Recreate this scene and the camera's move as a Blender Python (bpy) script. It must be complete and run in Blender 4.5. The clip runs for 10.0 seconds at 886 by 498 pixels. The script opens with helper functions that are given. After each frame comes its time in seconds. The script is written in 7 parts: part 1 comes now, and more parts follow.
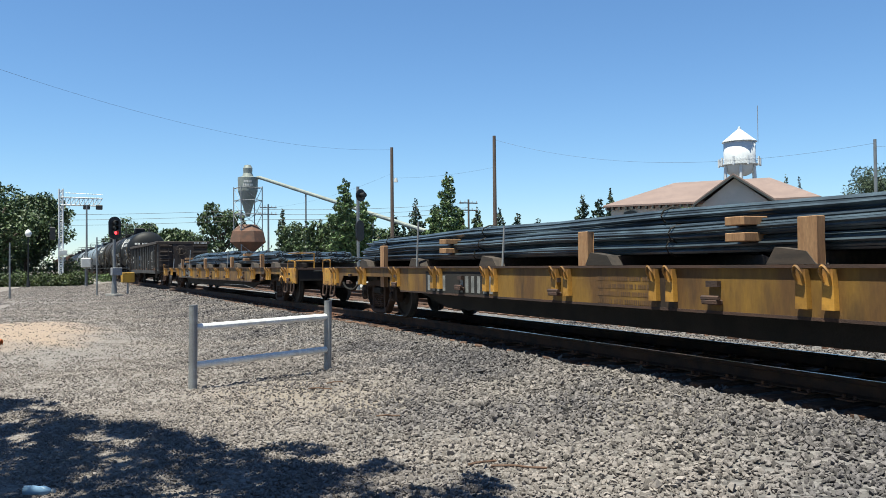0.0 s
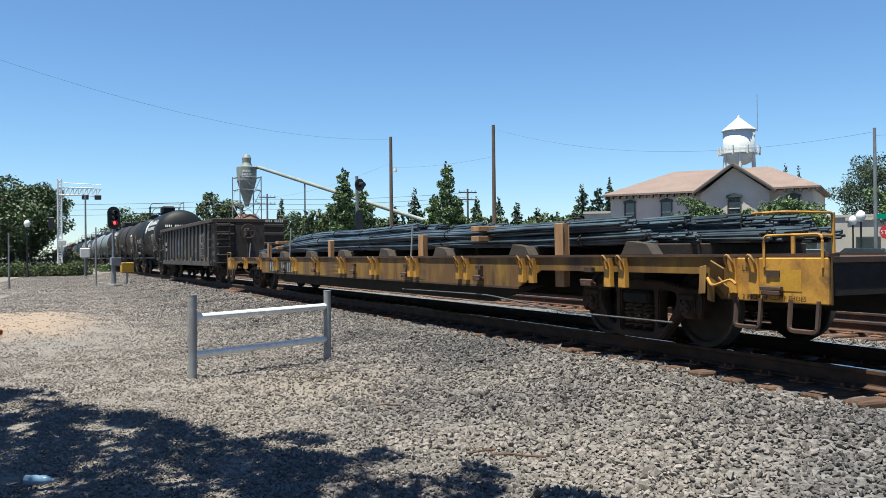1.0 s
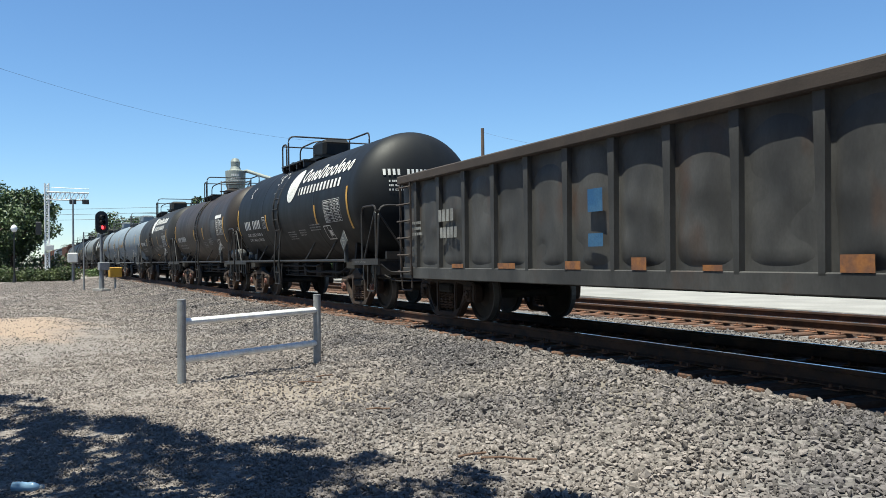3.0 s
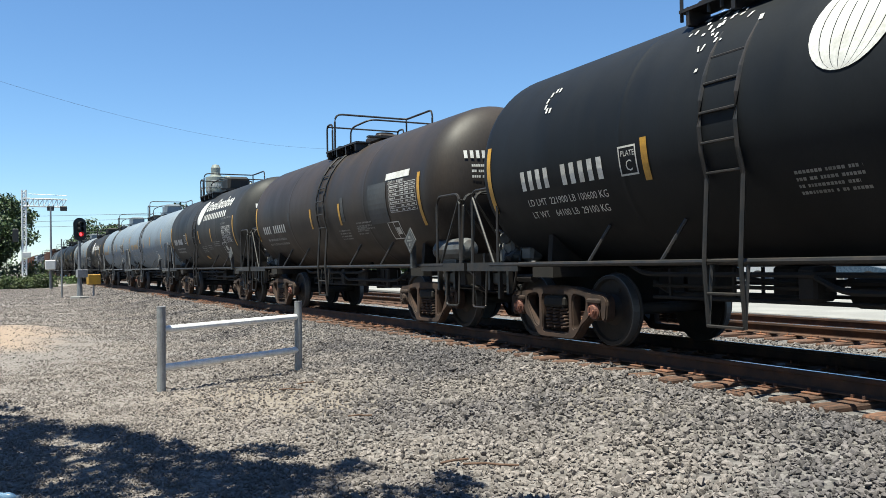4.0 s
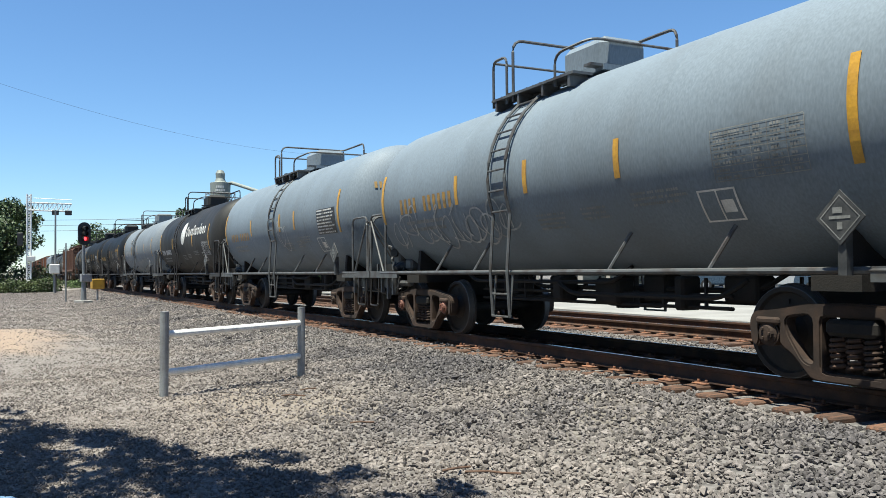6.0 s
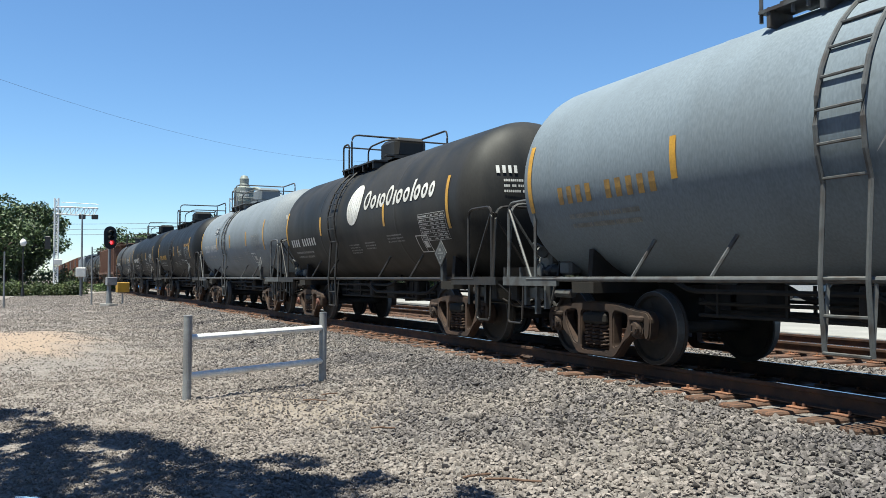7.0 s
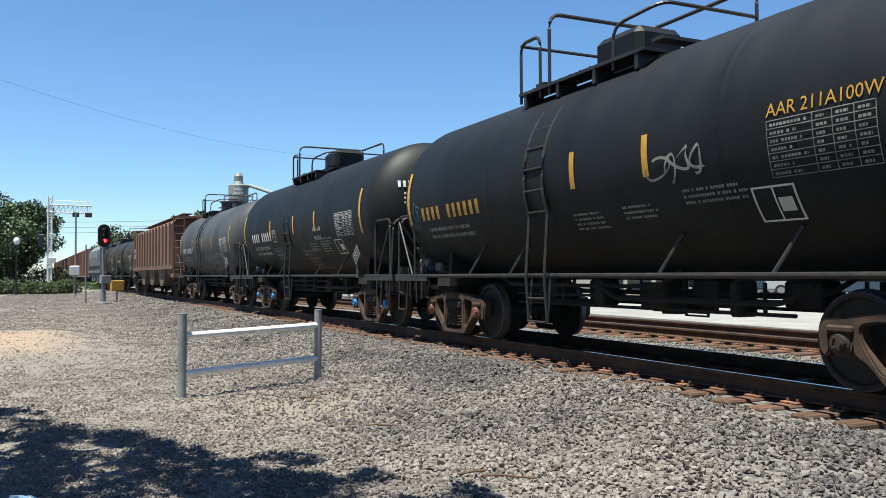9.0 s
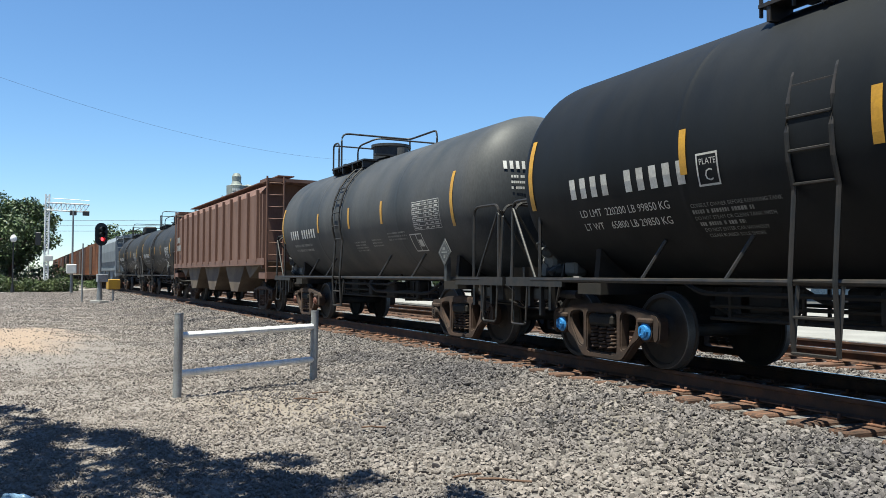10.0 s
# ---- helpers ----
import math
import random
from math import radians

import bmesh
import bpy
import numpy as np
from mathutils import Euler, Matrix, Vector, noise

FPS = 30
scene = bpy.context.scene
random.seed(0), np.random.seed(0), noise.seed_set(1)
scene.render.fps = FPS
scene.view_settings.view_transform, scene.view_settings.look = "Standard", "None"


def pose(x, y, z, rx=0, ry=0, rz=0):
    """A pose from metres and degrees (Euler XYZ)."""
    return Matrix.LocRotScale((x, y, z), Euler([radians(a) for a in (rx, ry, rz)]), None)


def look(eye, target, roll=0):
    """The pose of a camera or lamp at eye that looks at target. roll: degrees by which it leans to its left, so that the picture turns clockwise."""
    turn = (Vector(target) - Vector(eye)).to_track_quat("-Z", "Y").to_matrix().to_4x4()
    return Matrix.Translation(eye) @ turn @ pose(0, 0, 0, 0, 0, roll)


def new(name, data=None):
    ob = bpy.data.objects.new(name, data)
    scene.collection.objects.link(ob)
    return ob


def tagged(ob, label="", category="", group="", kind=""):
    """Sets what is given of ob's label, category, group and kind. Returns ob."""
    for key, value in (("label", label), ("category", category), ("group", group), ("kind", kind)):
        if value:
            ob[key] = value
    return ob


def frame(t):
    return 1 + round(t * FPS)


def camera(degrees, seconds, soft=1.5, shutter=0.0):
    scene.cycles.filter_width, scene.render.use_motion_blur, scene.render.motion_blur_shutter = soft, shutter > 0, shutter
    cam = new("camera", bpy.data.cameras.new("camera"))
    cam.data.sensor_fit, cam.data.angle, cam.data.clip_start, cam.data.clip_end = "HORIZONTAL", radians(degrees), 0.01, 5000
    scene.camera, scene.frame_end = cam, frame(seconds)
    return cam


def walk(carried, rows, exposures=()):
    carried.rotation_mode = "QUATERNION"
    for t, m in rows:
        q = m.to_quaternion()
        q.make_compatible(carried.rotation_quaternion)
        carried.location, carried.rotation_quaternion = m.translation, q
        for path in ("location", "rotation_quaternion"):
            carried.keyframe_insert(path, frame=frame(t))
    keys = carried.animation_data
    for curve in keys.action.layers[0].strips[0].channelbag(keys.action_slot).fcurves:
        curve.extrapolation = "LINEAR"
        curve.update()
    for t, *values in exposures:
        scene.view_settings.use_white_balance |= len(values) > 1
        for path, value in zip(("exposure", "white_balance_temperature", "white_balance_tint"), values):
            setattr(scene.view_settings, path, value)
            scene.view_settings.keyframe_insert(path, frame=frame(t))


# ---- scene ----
EYE = 1.55          # the camera's height over the yard
RAIL = 0.457        # top of the rails
cam = camera(57.0, 10.0, soft=0.4)
# seconds, yaw (left of +y), pitch, lean
TURNS = [
    (0.0, 66.679, 1.118, 0.507),
    (0.5, 66.639, 0.644, 0.420),
    (1.0, 66.623, 0.381, 0.600),
    (1.5, 66.599, 0.209, 0.925),
    (2.0, 66.907, 0.320, 0.914),
    (2.5, 66.605, 0.411, 0.857),
    (4.0, 64.617, 1.011, 1.010),
    (4.5, 64.486, 1.103, 1.057),
    (5.0, 64.606, 1.318, 0.746),
    (6.5, 65.300, 1.706, 0.437),
    (7.0, 66.383, 1.961, 0.119),
    (7.5, 67.172, 2.094, -0.141),
    (8.0, 66.683, 1.975, -0.157),
    (8.5, 66.491, 1.866, 0.144),
    (9.0, 66.027, 1.744, 0.323),
    (9.5, 65.872, 1.750, 0.118),
    (10.0, 65.825, 1.937, -0.363),
]
walk(cam, [(t, pose(0, 0, EYE, 90 + p, r, y)) for t, y, p, r in TURNS],
     exposures=((0, 1.27, 5200, 3), (2.5, 1.27, 5200, 3), (4.0, 1.39, 5200, 3), (10.0, 1.39, 5200, 3)))

# ---- world and sun ----
SUN_EL, SUN_AZ = 74.6, 160.0      # degrees; azimuth of the sun, clockwise from +y
world = bpy.data.worlds.new("sky")
scene.world = world
world.use_nodes = True
wn = world.node_tree.nodes
sky = wn.new("ShaderNodeTexSky")
sky.sky_type = "NISHITA"
sky.sun_disc = False
sky.sun_elevation, sky.sun_rotation = radians(SUN_EL), radians(SUN_AZ)
sky.air_density, sky.dust_density, sky.ozone_density = 1.0, 0.0, 2.1
wn["Background"].inputs["Strength"].default_value = 0.05
world.node_tree.links.new(sky.outputs[0], wn["Background"].inputs["Color"])
sun = new("sun", bpy.data.lights.new("sun", "SUN"))
sun.data.energy, sun.data.angle, sun.data.color = 5.0, radians(0.53), (1.0, 0.825, 0.575)
sd = Vector((math.sin(radians(SUN_AZ)) * math.cos(radians(SUN_EL)), math.cos(radians(SUN_AZ)) * math.cos(radians(SUN_EL)), math.sin(radians(SUN_EL))))
sun.matrix_world = look(sd * 60, (0, 0, 0))


# ---- materials ----
def mat(name, base, rough=0.7, metal=0.0, second=None, scale=3.0, amount=0.5, fine=40.0, grain=0.12, bump=0.0, bump_scale=60.0,
        stretch=(1, 1, 1), random_tint=0.0, glow=None, third=None, third_amount=0.4, third_scale=1.2, island=False):
    """A painted, rusty or grown surface: base colour, patches of a second and third colour, fine grain, relief."""
    m = bpy.data.materials.new(name)
    m.use_nodes = True
    nt = m.node_tree
    N, L = nt.nodes, nt.links
    b = N["Principled BSDF"]
    b.inputs["Roughness"].default_value = rough
    b.inputs["Metallic"].default_value = metal
    co = N.new("ShaderNodeTexCoord")
    mp = N.new("ShaderNodeMapping")
    mp.inputs["Scale"].default_value = stretch
    L.new(co.outputs["Object"], mp.inputs["Vector"])

    def tex(sc, detail=4.0):
        n = N.new("ShaderNodeTexNoise")
        n.inputs["Scale"].default_value = sc
        n.inputs["Detail"].default_value = detail
        L.new(mp.outputs[0], n.inputs["Vector"])
        return n.outputs["Fac"]

    def mix(fac, a, c, mode="MIX"):
        n = N.new("ShaderNodeMix")
        n.data_type, n.blend_type = "RGBA", mode
        for sock, val in ((n.inputs[0], fac), (n.inputs[6], a), (n.inputs[7], c)):
            if isinstance(val, (int, float)):
                sock.default_value = val
            elif isinstance(val, tuple):
                sock.default_value = (*val[:3], 1)
            else:
                L.new(val, sock)
        return n.outputs[2]

    def ramp(fac, lo, hi, top=1.0):
        n = N.new("ShaderNodeMapRange")
        n.inputs[1].default_value, n.inputs[2].default_value, n.inputs[4].default_value = lo, hi, top
        L.new(fac, n.inputs[0])
        return n.outputs[0]

    col = base
    if second:
        col = mix(ramp(tex(scale), 0.62 - amount * 0.45, 0.72 - amount * 0.25), base, second)
    if third:
        col = mix(ramp(tex(third_scale, 6.0), 0.56, 0.70, third_amount), col, third)
    if grain:
        col = mix(ramp(tex(fine, 3.0), 0.3, 0.7), mix(1.0, col, (1 - grain,) * 3, "MULTIPLY"), mix(1.0, col, (1 + grain,) * 3, "MULTIPLY"))
    if random_tint:
        src = N.new("ShaderNodeNewGeometry").outputs["Random Per Island"] if island else N.new("ShaderNodeObjectInfo").outputs["Random"]
        col = mix(src, mix(1.0, col, (1 - random_tint,) * 3, "MULTIPLY"), mix(1.0, col, (1 + random_tint,) * 3, "MULTIPLY"))
    if isinstance(col, tuple):
        b.inputs["Base Color"].default_value = (*col[:3], 1)
    else:
        L.new(col, b.inputs["Base Color"])
    if 0.2 < rough < 0.8:
        rg = N.new("ShaderNodeMapRange")
        rg.inputs[3].default_value, rg.inputs[4].default_value = rough - 0.1, rough + 0.15
        L.new(tex(scale * 3), rg.inputs[0])
        L.new(rg.outputs[0], b.inputs["Roughness"])
    if bump:
        bn = N.new("ShaderNodeBump")
        bn.inputs["Strength"].default_value = bump
        bn.inputs["Distance"].default_value = 0.02
        L.new(tex(bump_scale), bn.inputs["Height"])
        L.new(bn.outputs[0], b.inputs["Normal"])
    if glow:
        b.inputs["Emission Color"].default_value = (*glow[:3], 1)
        b.inputs["Emission Strength"].default_value = glow[3]
    return m


def glass(name, tint):
    m = mat(name, tint, 0.05, grain=0)
    m.node_tree.nodes["Principled BSDF"].inputs["Specular IOR Level"].default_value = 0.8
    return m


M = {
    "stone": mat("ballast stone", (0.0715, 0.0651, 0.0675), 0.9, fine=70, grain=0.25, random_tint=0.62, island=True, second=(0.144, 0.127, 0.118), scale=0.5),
    "rail": mat("rusty rail", (0.0672, 0.0315, 0.016), 0.85, second=(0.0336, 0.0181, 0.0118), scale=4, bump=0.2),
    "rail_top": mat("polished rail", (0.55, 0.55, 0.56), 0.18, 1.0, fine=90, grain=0.1),
    "plate": mat("rusty plate", (0.175, 0.0806, 0.0405), 0.85, second=(0.0806, 0.0405, 0.0269), scale=9, random_tint=0.3),
    "tie": mat("weathered tie", (0.129, 0.0647, 0.0367), 0.92, second=(0.0547, 0.0323, 0.0219), scale=3, stretch=(8, 1, 8), fine=30, grain=0.3, bump=0.4, bump_scale=30, random_tint=0.35),
    "galv": mat("galvanised pipe", (0.72, 0.72, 0.708), 0.45, 0.0, second=(0.6, 0.6, 0.588), scale=9, third=(0.36, 0.24, 0.156), third_amount=0.2, third_scale=6),
    "steel": mat("grey steel", (0.265, 0.273, 0.281), 0.55, 0.3, second=(0.203, 0.203, 0.211), scale=5),
    "truckrust": mat("dusty truck steel", (0.0484, 0.027, 0.0168), 0.88, second=(0.0254, 0.0152, 0.0106), scale=4, third=(0.08, 0.046, 0.0279), third_scale=3, bump=0.12, bump_scale=25, random_tint=0.3),
    "wheel": mat("wheel steel", (0.0162, 0.0135, 0.0118), 0.8, 0.0, second=(0.0296, 0.0216, 0.0162), scale=4),
    "tread": mat("wheel tread", (0.117, 0.113, 0.109), 0.5, 0.6, grain=0.1),
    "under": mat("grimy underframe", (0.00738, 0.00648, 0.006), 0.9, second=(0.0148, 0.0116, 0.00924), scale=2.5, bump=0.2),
    "red_cap": mat("rusty bearing cap", (0.183, 0.0702, 0.0421), 0.7, second=(0.113, 0.0491, 0.0351), scale=14),
    "blue_cap": mat("blue bearing cap", (0.039, 0.172, 0.429), 0.5, scale=14),
    "black": mat("black tank paint", (0.00419, 0.0054, 0.00738), 0.56, second=(0.00734, 0.00873, 0.0112), scale=0.9, stretch=(1, 1, 0.35), third=(0.0178, 0.0192, 0.021), third_amount=0.25, third_scale=0.7, bump=0.03, bump_scale=4),
    "black_dusty": mat("dusty black tank paint", (0.0123, 0.0135, 0.0147), 0.56, second=(0.0281, 0.0269, 0.0255), scale=0.8, stretch=(1, 1, 0.35), third=(0.0384, 0.0367, 0.0339), third_amount=0.5, third_scale=0.6, bump=0.03, bump_scale=4),
    "black_blue": mat("slate tank paint", (0.0344, 0.0385, 0.0442), 0.56, second=(0.0573, 0.0589, 0.0621), scale=0.9, stretch=(1, 1, 0.35), third=(0.0818, 0.0794, 0.0736), third_amount=0.4, third_scale=0.8, bump=0.03, bump_scale=4),
    "brown": mat("brown dusted tank paint", (0.0243, 0.02, 0.0179), 0.5, second=(0.0371, 0.0286, 0.0228), scale=0.8, stretch=(1, 1, 0.3), third=(0.0143, 0.0165, 0.02), third_amount=0.7, third_scale=0.5, bump=0.03, bump_scale=4),
    "grey": mat("grey tank paint", (0.159, 0.19, 0.226), 0.6, second=(0.142, 0.169, 0.2), scale=0.8, stretch=(1, 1, 0.35), third=(0.122, 0.134, 0.148), third_amount=0.35, third_scale=0.8, bump=0.03, bump_scale=4),
    "pale": mat("pale grey tank paint", (0.161, 0.179, 0.2), 0.6, second=(0.137, 0.155, 0.174), scale=0.8, stretch=(1, 1, 0.35), third=(0.118, 0.119, 0.122), third_amount=0.35, third_scale=0.8, bump=0.03, bump_scale=4),
    "fitting_black": mat("black fittings", (0.0101, 0.0101, 0.0106), 0.5, second=(0.0208, 0.0166, 0.0139), scale=5),
    "fitting_grey": mat("grey fittings", (0.0786, 0.082, 0.085), 0.5, second=(0.0489, 0.0425, 0.0393), scale=5, amount=0.35),
    "valve": mat("cast grey valve", (0.0338, 0.0349, 0.036), 0.6, second=(0.0158, 0.0158, 0.0158), scale=9, third=(0.0225, 0.0158, 0.0112), third_scale=7),
    "worn": mat("worn dark lettering", (0.078, 0.0429, 0.0187), 0.7, second=(0.117, 0.0624, 0.0203), scale=9),
    "teal": mat("faded teal spray paint", (0.0234, 0.109, 0.14), 0.6, second=(0.0156, 0.0624, 0.0858), scale=7),
    "white": mat("white lettering", (0.564, 0.564, 0.549), 0.6, second=(0.448, 0.44, 0.419), scale=4),
    "dim": mat("faded lettering", (0.225, 0.225, 0.218), 0.65, second=(0.137, 0.137, 0.131), scale=7),
    "amber": mat("yellow reflective strip", (0.451, 0.252, 0.018), 0.45, second=(0.372, 0.204, 0.018), scale=6),
    "amber_faded": mat("faded yellow lettering", (0.3, 0.18, 0.036), 0.6, second=(0.21, 0.132, 0.042), scale=7),
    "chalk": mat("sprayed white paint", (0.349, 0.354, 0.36), 0.7, second=(0.24, 0.246, 0.252), scale=6),
    "placard": mat("placard", (0.0288, 0.0298, 0.0312), 0.5, second=(0.0576, 0.0576, 0.0576), scale=8),
    "red": mat("red tag", (0.351, 0.039, 0.0234), 0.5, scale=8),
    # the sill's yellow, with its shade put into the colour beside real rust
    "yellow": mat("weathered shaded yellow car paint", (0.2, 0.111, 0.0126), 0.7, second=(0.0999, 0.0503, 0.0118), scale=2.6, amount=0.6, stretch=(1, 1, 0.3), third=(0.0192, 0.0118, 0.00814), third_amount=0.95, third_scale=2.4, bump=0.1, bump_scale=14),
    # the same yellow with sunlight painted in, for proud pockets and end plates
    "yellow_clean": mat("sunlit yellow car paint", (0.378, 0.198, 0.0229), 0.6, second=(0.238, 0.119, 0.0211), scale=4.0, third=(0.0528, 0.0282, 0.0158), third_amount=0.9, third_scale=5.5, random_tint=0.3),
    "flat_rust": mat("rusty car steel", (0.0601, 0.0312, 0.0198), 0.85, second=(0.033, 0.0198, 0.0156), scale=2.5, bump=0.2),
    "wood": mat("sawn timber stake", (0.283, 0.166, 0.08), 0.8, second=(0.234, 0.13, 0.0616), scale=3, stretch=(6, 6, 1), fine=24, grain=0.2, random_tint=0.15),
    "wood_dark": mat("dark dunnage timber", (0.027, 0.0209, 0.0169), 0.9, second=(0.0432, 0.0324, 0.0252), scale=3, stretch=(1, 6, 6), random_tint=0.3),
    "rebar": mat("blue black reinforcing bar", (0.0765, 0.103, 0.126), 0.36, 0.25, second=(0.045, 0.0585, 0.072), scale=2.0, fine=90, grain=0.2, random_tint=0.5),
    "rebar_end": mat("rusty bar ends", (0.0601, 0.0391, 0.03), 0.8, second=(0.03, 0.024, 0.0211), scale=20, random_tint=0.4),
    "gon": mat("worn grey gondola paint", (0.025, 0.0242, 0.0242), 0.6, second=(0.0546, 0.053, 0.0515), scale=1.5, stretch=(1, 1, 0.5), third=(0.0468, 0.0242, 0.014), third_amount=0.85, third_scale=1.6, bump=0.12, bump_scale=7),
    "gon_rib": mat("brown gondola steel", (0.0367, 0.0265, 0.0215), 0.8, second=(0.0255, 0.0183, 0.0153), scale=2.5, bump=0.1),
    "patch": mat("orange rust patch", (0.216, 0.0897, 0.024), 0.7, second=(0.132, 0.0601, 0.03), scale=9),
    "blue_panel": mat("blue panel", (0.018, 0.0721, 0.18), 0.6, second=(0.036, 0.0959, 0.192), scale=5),
    "hopper": mat("faded red brown hopper paint", (0.102, 0.051, 0.0347), 0.8, second=(0.133, 0.0743, 0.0537), scale=1.5, stretch=(1, 1, 0.2), third=(0.0663, 0.0357, 0.0255), third_amount=0.7, third_scale=1.2, bump=0.1, bump_scale=8),
    "hopper_low": mat("dusty slope sheet", (0.102, 0.078, 0.0541), 0.85, second=(0.0661, 0.048, 0.036), scale=1.6),
    "orange": mat("faded orange boxcar paint", (0.216, 0.0897, 0.036), 0.75, second=(0.151, 0.0661, 0.036), scale=1.2, third=(0.078, 0.048, 0.036), third_amount=0.6, third_scale=1.0),
    "signal_black": mat("black signal paint", (0.00936, 0.00936, 0.0101), 0.5, scale=5),
    "red_lamp": mat("red signal lens", (0.39, 0.0156, 0.0156), 0.3, grain=0, glow=(1.0, 0.03, 0.03, 2.0)),
    "dark_lens": mat("unlit signal lens", (0.0156, 0.0156, 0.0172), 0.2, grain=0),
    "yellow_box": mat("yellow box paint", (0.372, 0.216, 0.012), 0.55, second=(0.312, 0.18, 0.018), scale=4),
    "box_white": mat("white cabinet paint", (0.49, 0.49, 0.476), 0.5, second=(0.422, 0.422, 0.408), scale=3),
    "concrete": mat("pale concrete", (0.24, 0.232, 0.217), 0.9, second=(0.195, 0.188, 0.176), scale=0.6, fine=20, grain=0.1),
    "asphalt": mat("faded asphalt", (0.0541, 0.0541, 0.0541), 0.92, second=(0.0405, 0.0405, 0.0405), scale=0.25, fine=25, grain=0.2),
    "pole": mat("weathered pole timber", (0.114, 0.0811, 0.0601), 0.9, second=(0.078, 0.0571, 0.045), scale=2, stretch=(6, 6, 0.5), random_tint=0.1),
    "metal_pole": mat("grey metal pole", (0.198, 0.204, 0.21), 0.5, 0.4, second=(0.162, 0.168, 0.174), scale=2),
    "wire": mat("overhead wire", (0.0234, 0.0234, 0.0273), 0.6, grain=0),
    "wall_white": mat("off white painted brick", (0.491, 0.464, 0.411), 0.9, second=(0.417, 0.391, 0.345), scale=0.5, fine=14, grain=0.07, bump=0.15, bump_scale=9),
    "wall_far": mat("pale plaster", (0.385, 0.36, 0.318), 0.9, second=(0.349, 0.324, 0.289), scale=0.5),
    "roof": mat("salmon shingle roof", (0.191, 0.139, 0.119), 0.9, second=(0.168, 0.122, 0.106), scale=0.7, fine=9, grain=0.12),
    "awning": mat("dull red awning", (0.162, 0.0721, 0.0601), 0.8, second=(0.132, 0.0601, 0.0511), scale=1.5),
    "trim_dark": mat("dark green trim", (0.039, 0.0429, 0.039), 0.6, scale=4),
    "pane": glass("window glass", (0.035, 0.045, 0.05)),
    "tower": mat("white tank paint", (0.535, 0.542, 0.549), 0.5, second=(0.48, 0.488, 0.495), scale=0.3),
    "silo": mat("grey green sheet metal", (0.229, 0.246, 0.222), 0.55, 0.2, second=(0.192, 0.21, 0.192), scale=0.7),
    "silo_rust": mat("rusty hopper", (0.12, 0.0601, 0.036), 0.85, second=(0.078, 0.045, 0.03), scale=1.0),
    "bark": mat("bark", (0.078, 0.0571, 0.042), 0.95, second=(0.048, 0.036, 0.0271), scale=3, stretch=(4, 4, 0.6), bump=0.5, bump_scale=14),
    "leaf": mat("broad leaves", (0.0409, 0.0649, 0.0183), 0.55, second=(0.0529, 0.0768, 0.0217), scale=1.2, random_tint=0.55, island=True, grain=0),
    "leaf_light": mat("light leaves", (0.0842, 0.126, 0.036), 0.55, second=(0.0631, 0.0991, 0.03), scale=1.2, random_tint=0.5, island=True, grain=0),
    "needle": mat("dark needles", (0.0297, 0.0487, 0.0216), 0.7, second=(0.0405, 0.0568, 0.0243), scale=0.8, random_tint=0.5, island=True, grain=0),
    "shrub": mat("hedge leaves", (0.0336, 0.0576, 0.0144), 0.65, second=(0.0624, 0.0819, 0.0192), scale=0.9, random_tint=0.5, island=True, grain=0),
    "stick": mat("dry stick", (0.0936, 0.0546, 0.0351), 0.9, scale=9),
    "bottle": mat("clear blue plastic", (0.195, 0.296, 0.429), 0.15, grain=0),
    "orange_thing": mat("orange plastic", (0.451, 0.12, 0.018), 0.5, scale=5),
    "car_blue": mat("dark blue car paint", (0.039, 0.0624, 0.0936), 0.25, grain=0.05),
    "car_white": mat("white car paint", (0.409, 0.414, 0.42), 0.25, grain=0.03),
    "rubber": mat("tyre rubber", (0.0156, 0.0156, 0.0156), 0.85),
    "sign_red": mat("red sign", (0.39, 0.0156, 0.0195), 0.45, grain=0.05),
    "sign_green": mat("green sign", (0, 0.172, 0.109), 0.45, grain=0.05),
    "lamp_globe": mat("frosted lamp globe", (0.64, 0.64, 0.624), 0.35, grain=0),
}


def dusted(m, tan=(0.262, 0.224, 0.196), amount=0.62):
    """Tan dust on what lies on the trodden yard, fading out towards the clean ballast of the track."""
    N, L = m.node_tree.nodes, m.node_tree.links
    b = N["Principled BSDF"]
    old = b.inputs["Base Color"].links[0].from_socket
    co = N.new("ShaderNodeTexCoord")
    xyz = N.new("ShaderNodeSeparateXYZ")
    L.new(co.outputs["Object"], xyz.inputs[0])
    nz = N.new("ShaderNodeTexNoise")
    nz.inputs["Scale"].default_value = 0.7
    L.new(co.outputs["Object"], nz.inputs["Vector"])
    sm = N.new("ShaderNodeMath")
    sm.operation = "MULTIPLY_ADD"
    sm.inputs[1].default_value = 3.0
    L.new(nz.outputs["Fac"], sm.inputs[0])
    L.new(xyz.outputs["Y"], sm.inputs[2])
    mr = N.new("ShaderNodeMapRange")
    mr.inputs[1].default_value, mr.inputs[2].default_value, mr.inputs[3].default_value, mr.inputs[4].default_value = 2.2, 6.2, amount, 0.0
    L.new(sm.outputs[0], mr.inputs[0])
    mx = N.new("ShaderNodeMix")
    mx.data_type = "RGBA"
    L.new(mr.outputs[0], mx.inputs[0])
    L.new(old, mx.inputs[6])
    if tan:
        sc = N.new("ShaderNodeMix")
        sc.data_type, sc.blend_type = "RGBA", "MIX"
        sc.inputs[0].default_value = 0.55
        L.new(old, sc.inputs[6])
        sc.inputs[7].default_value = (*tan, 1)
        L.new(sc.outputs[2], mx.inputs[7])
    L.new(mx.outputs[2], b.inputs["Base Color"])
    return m


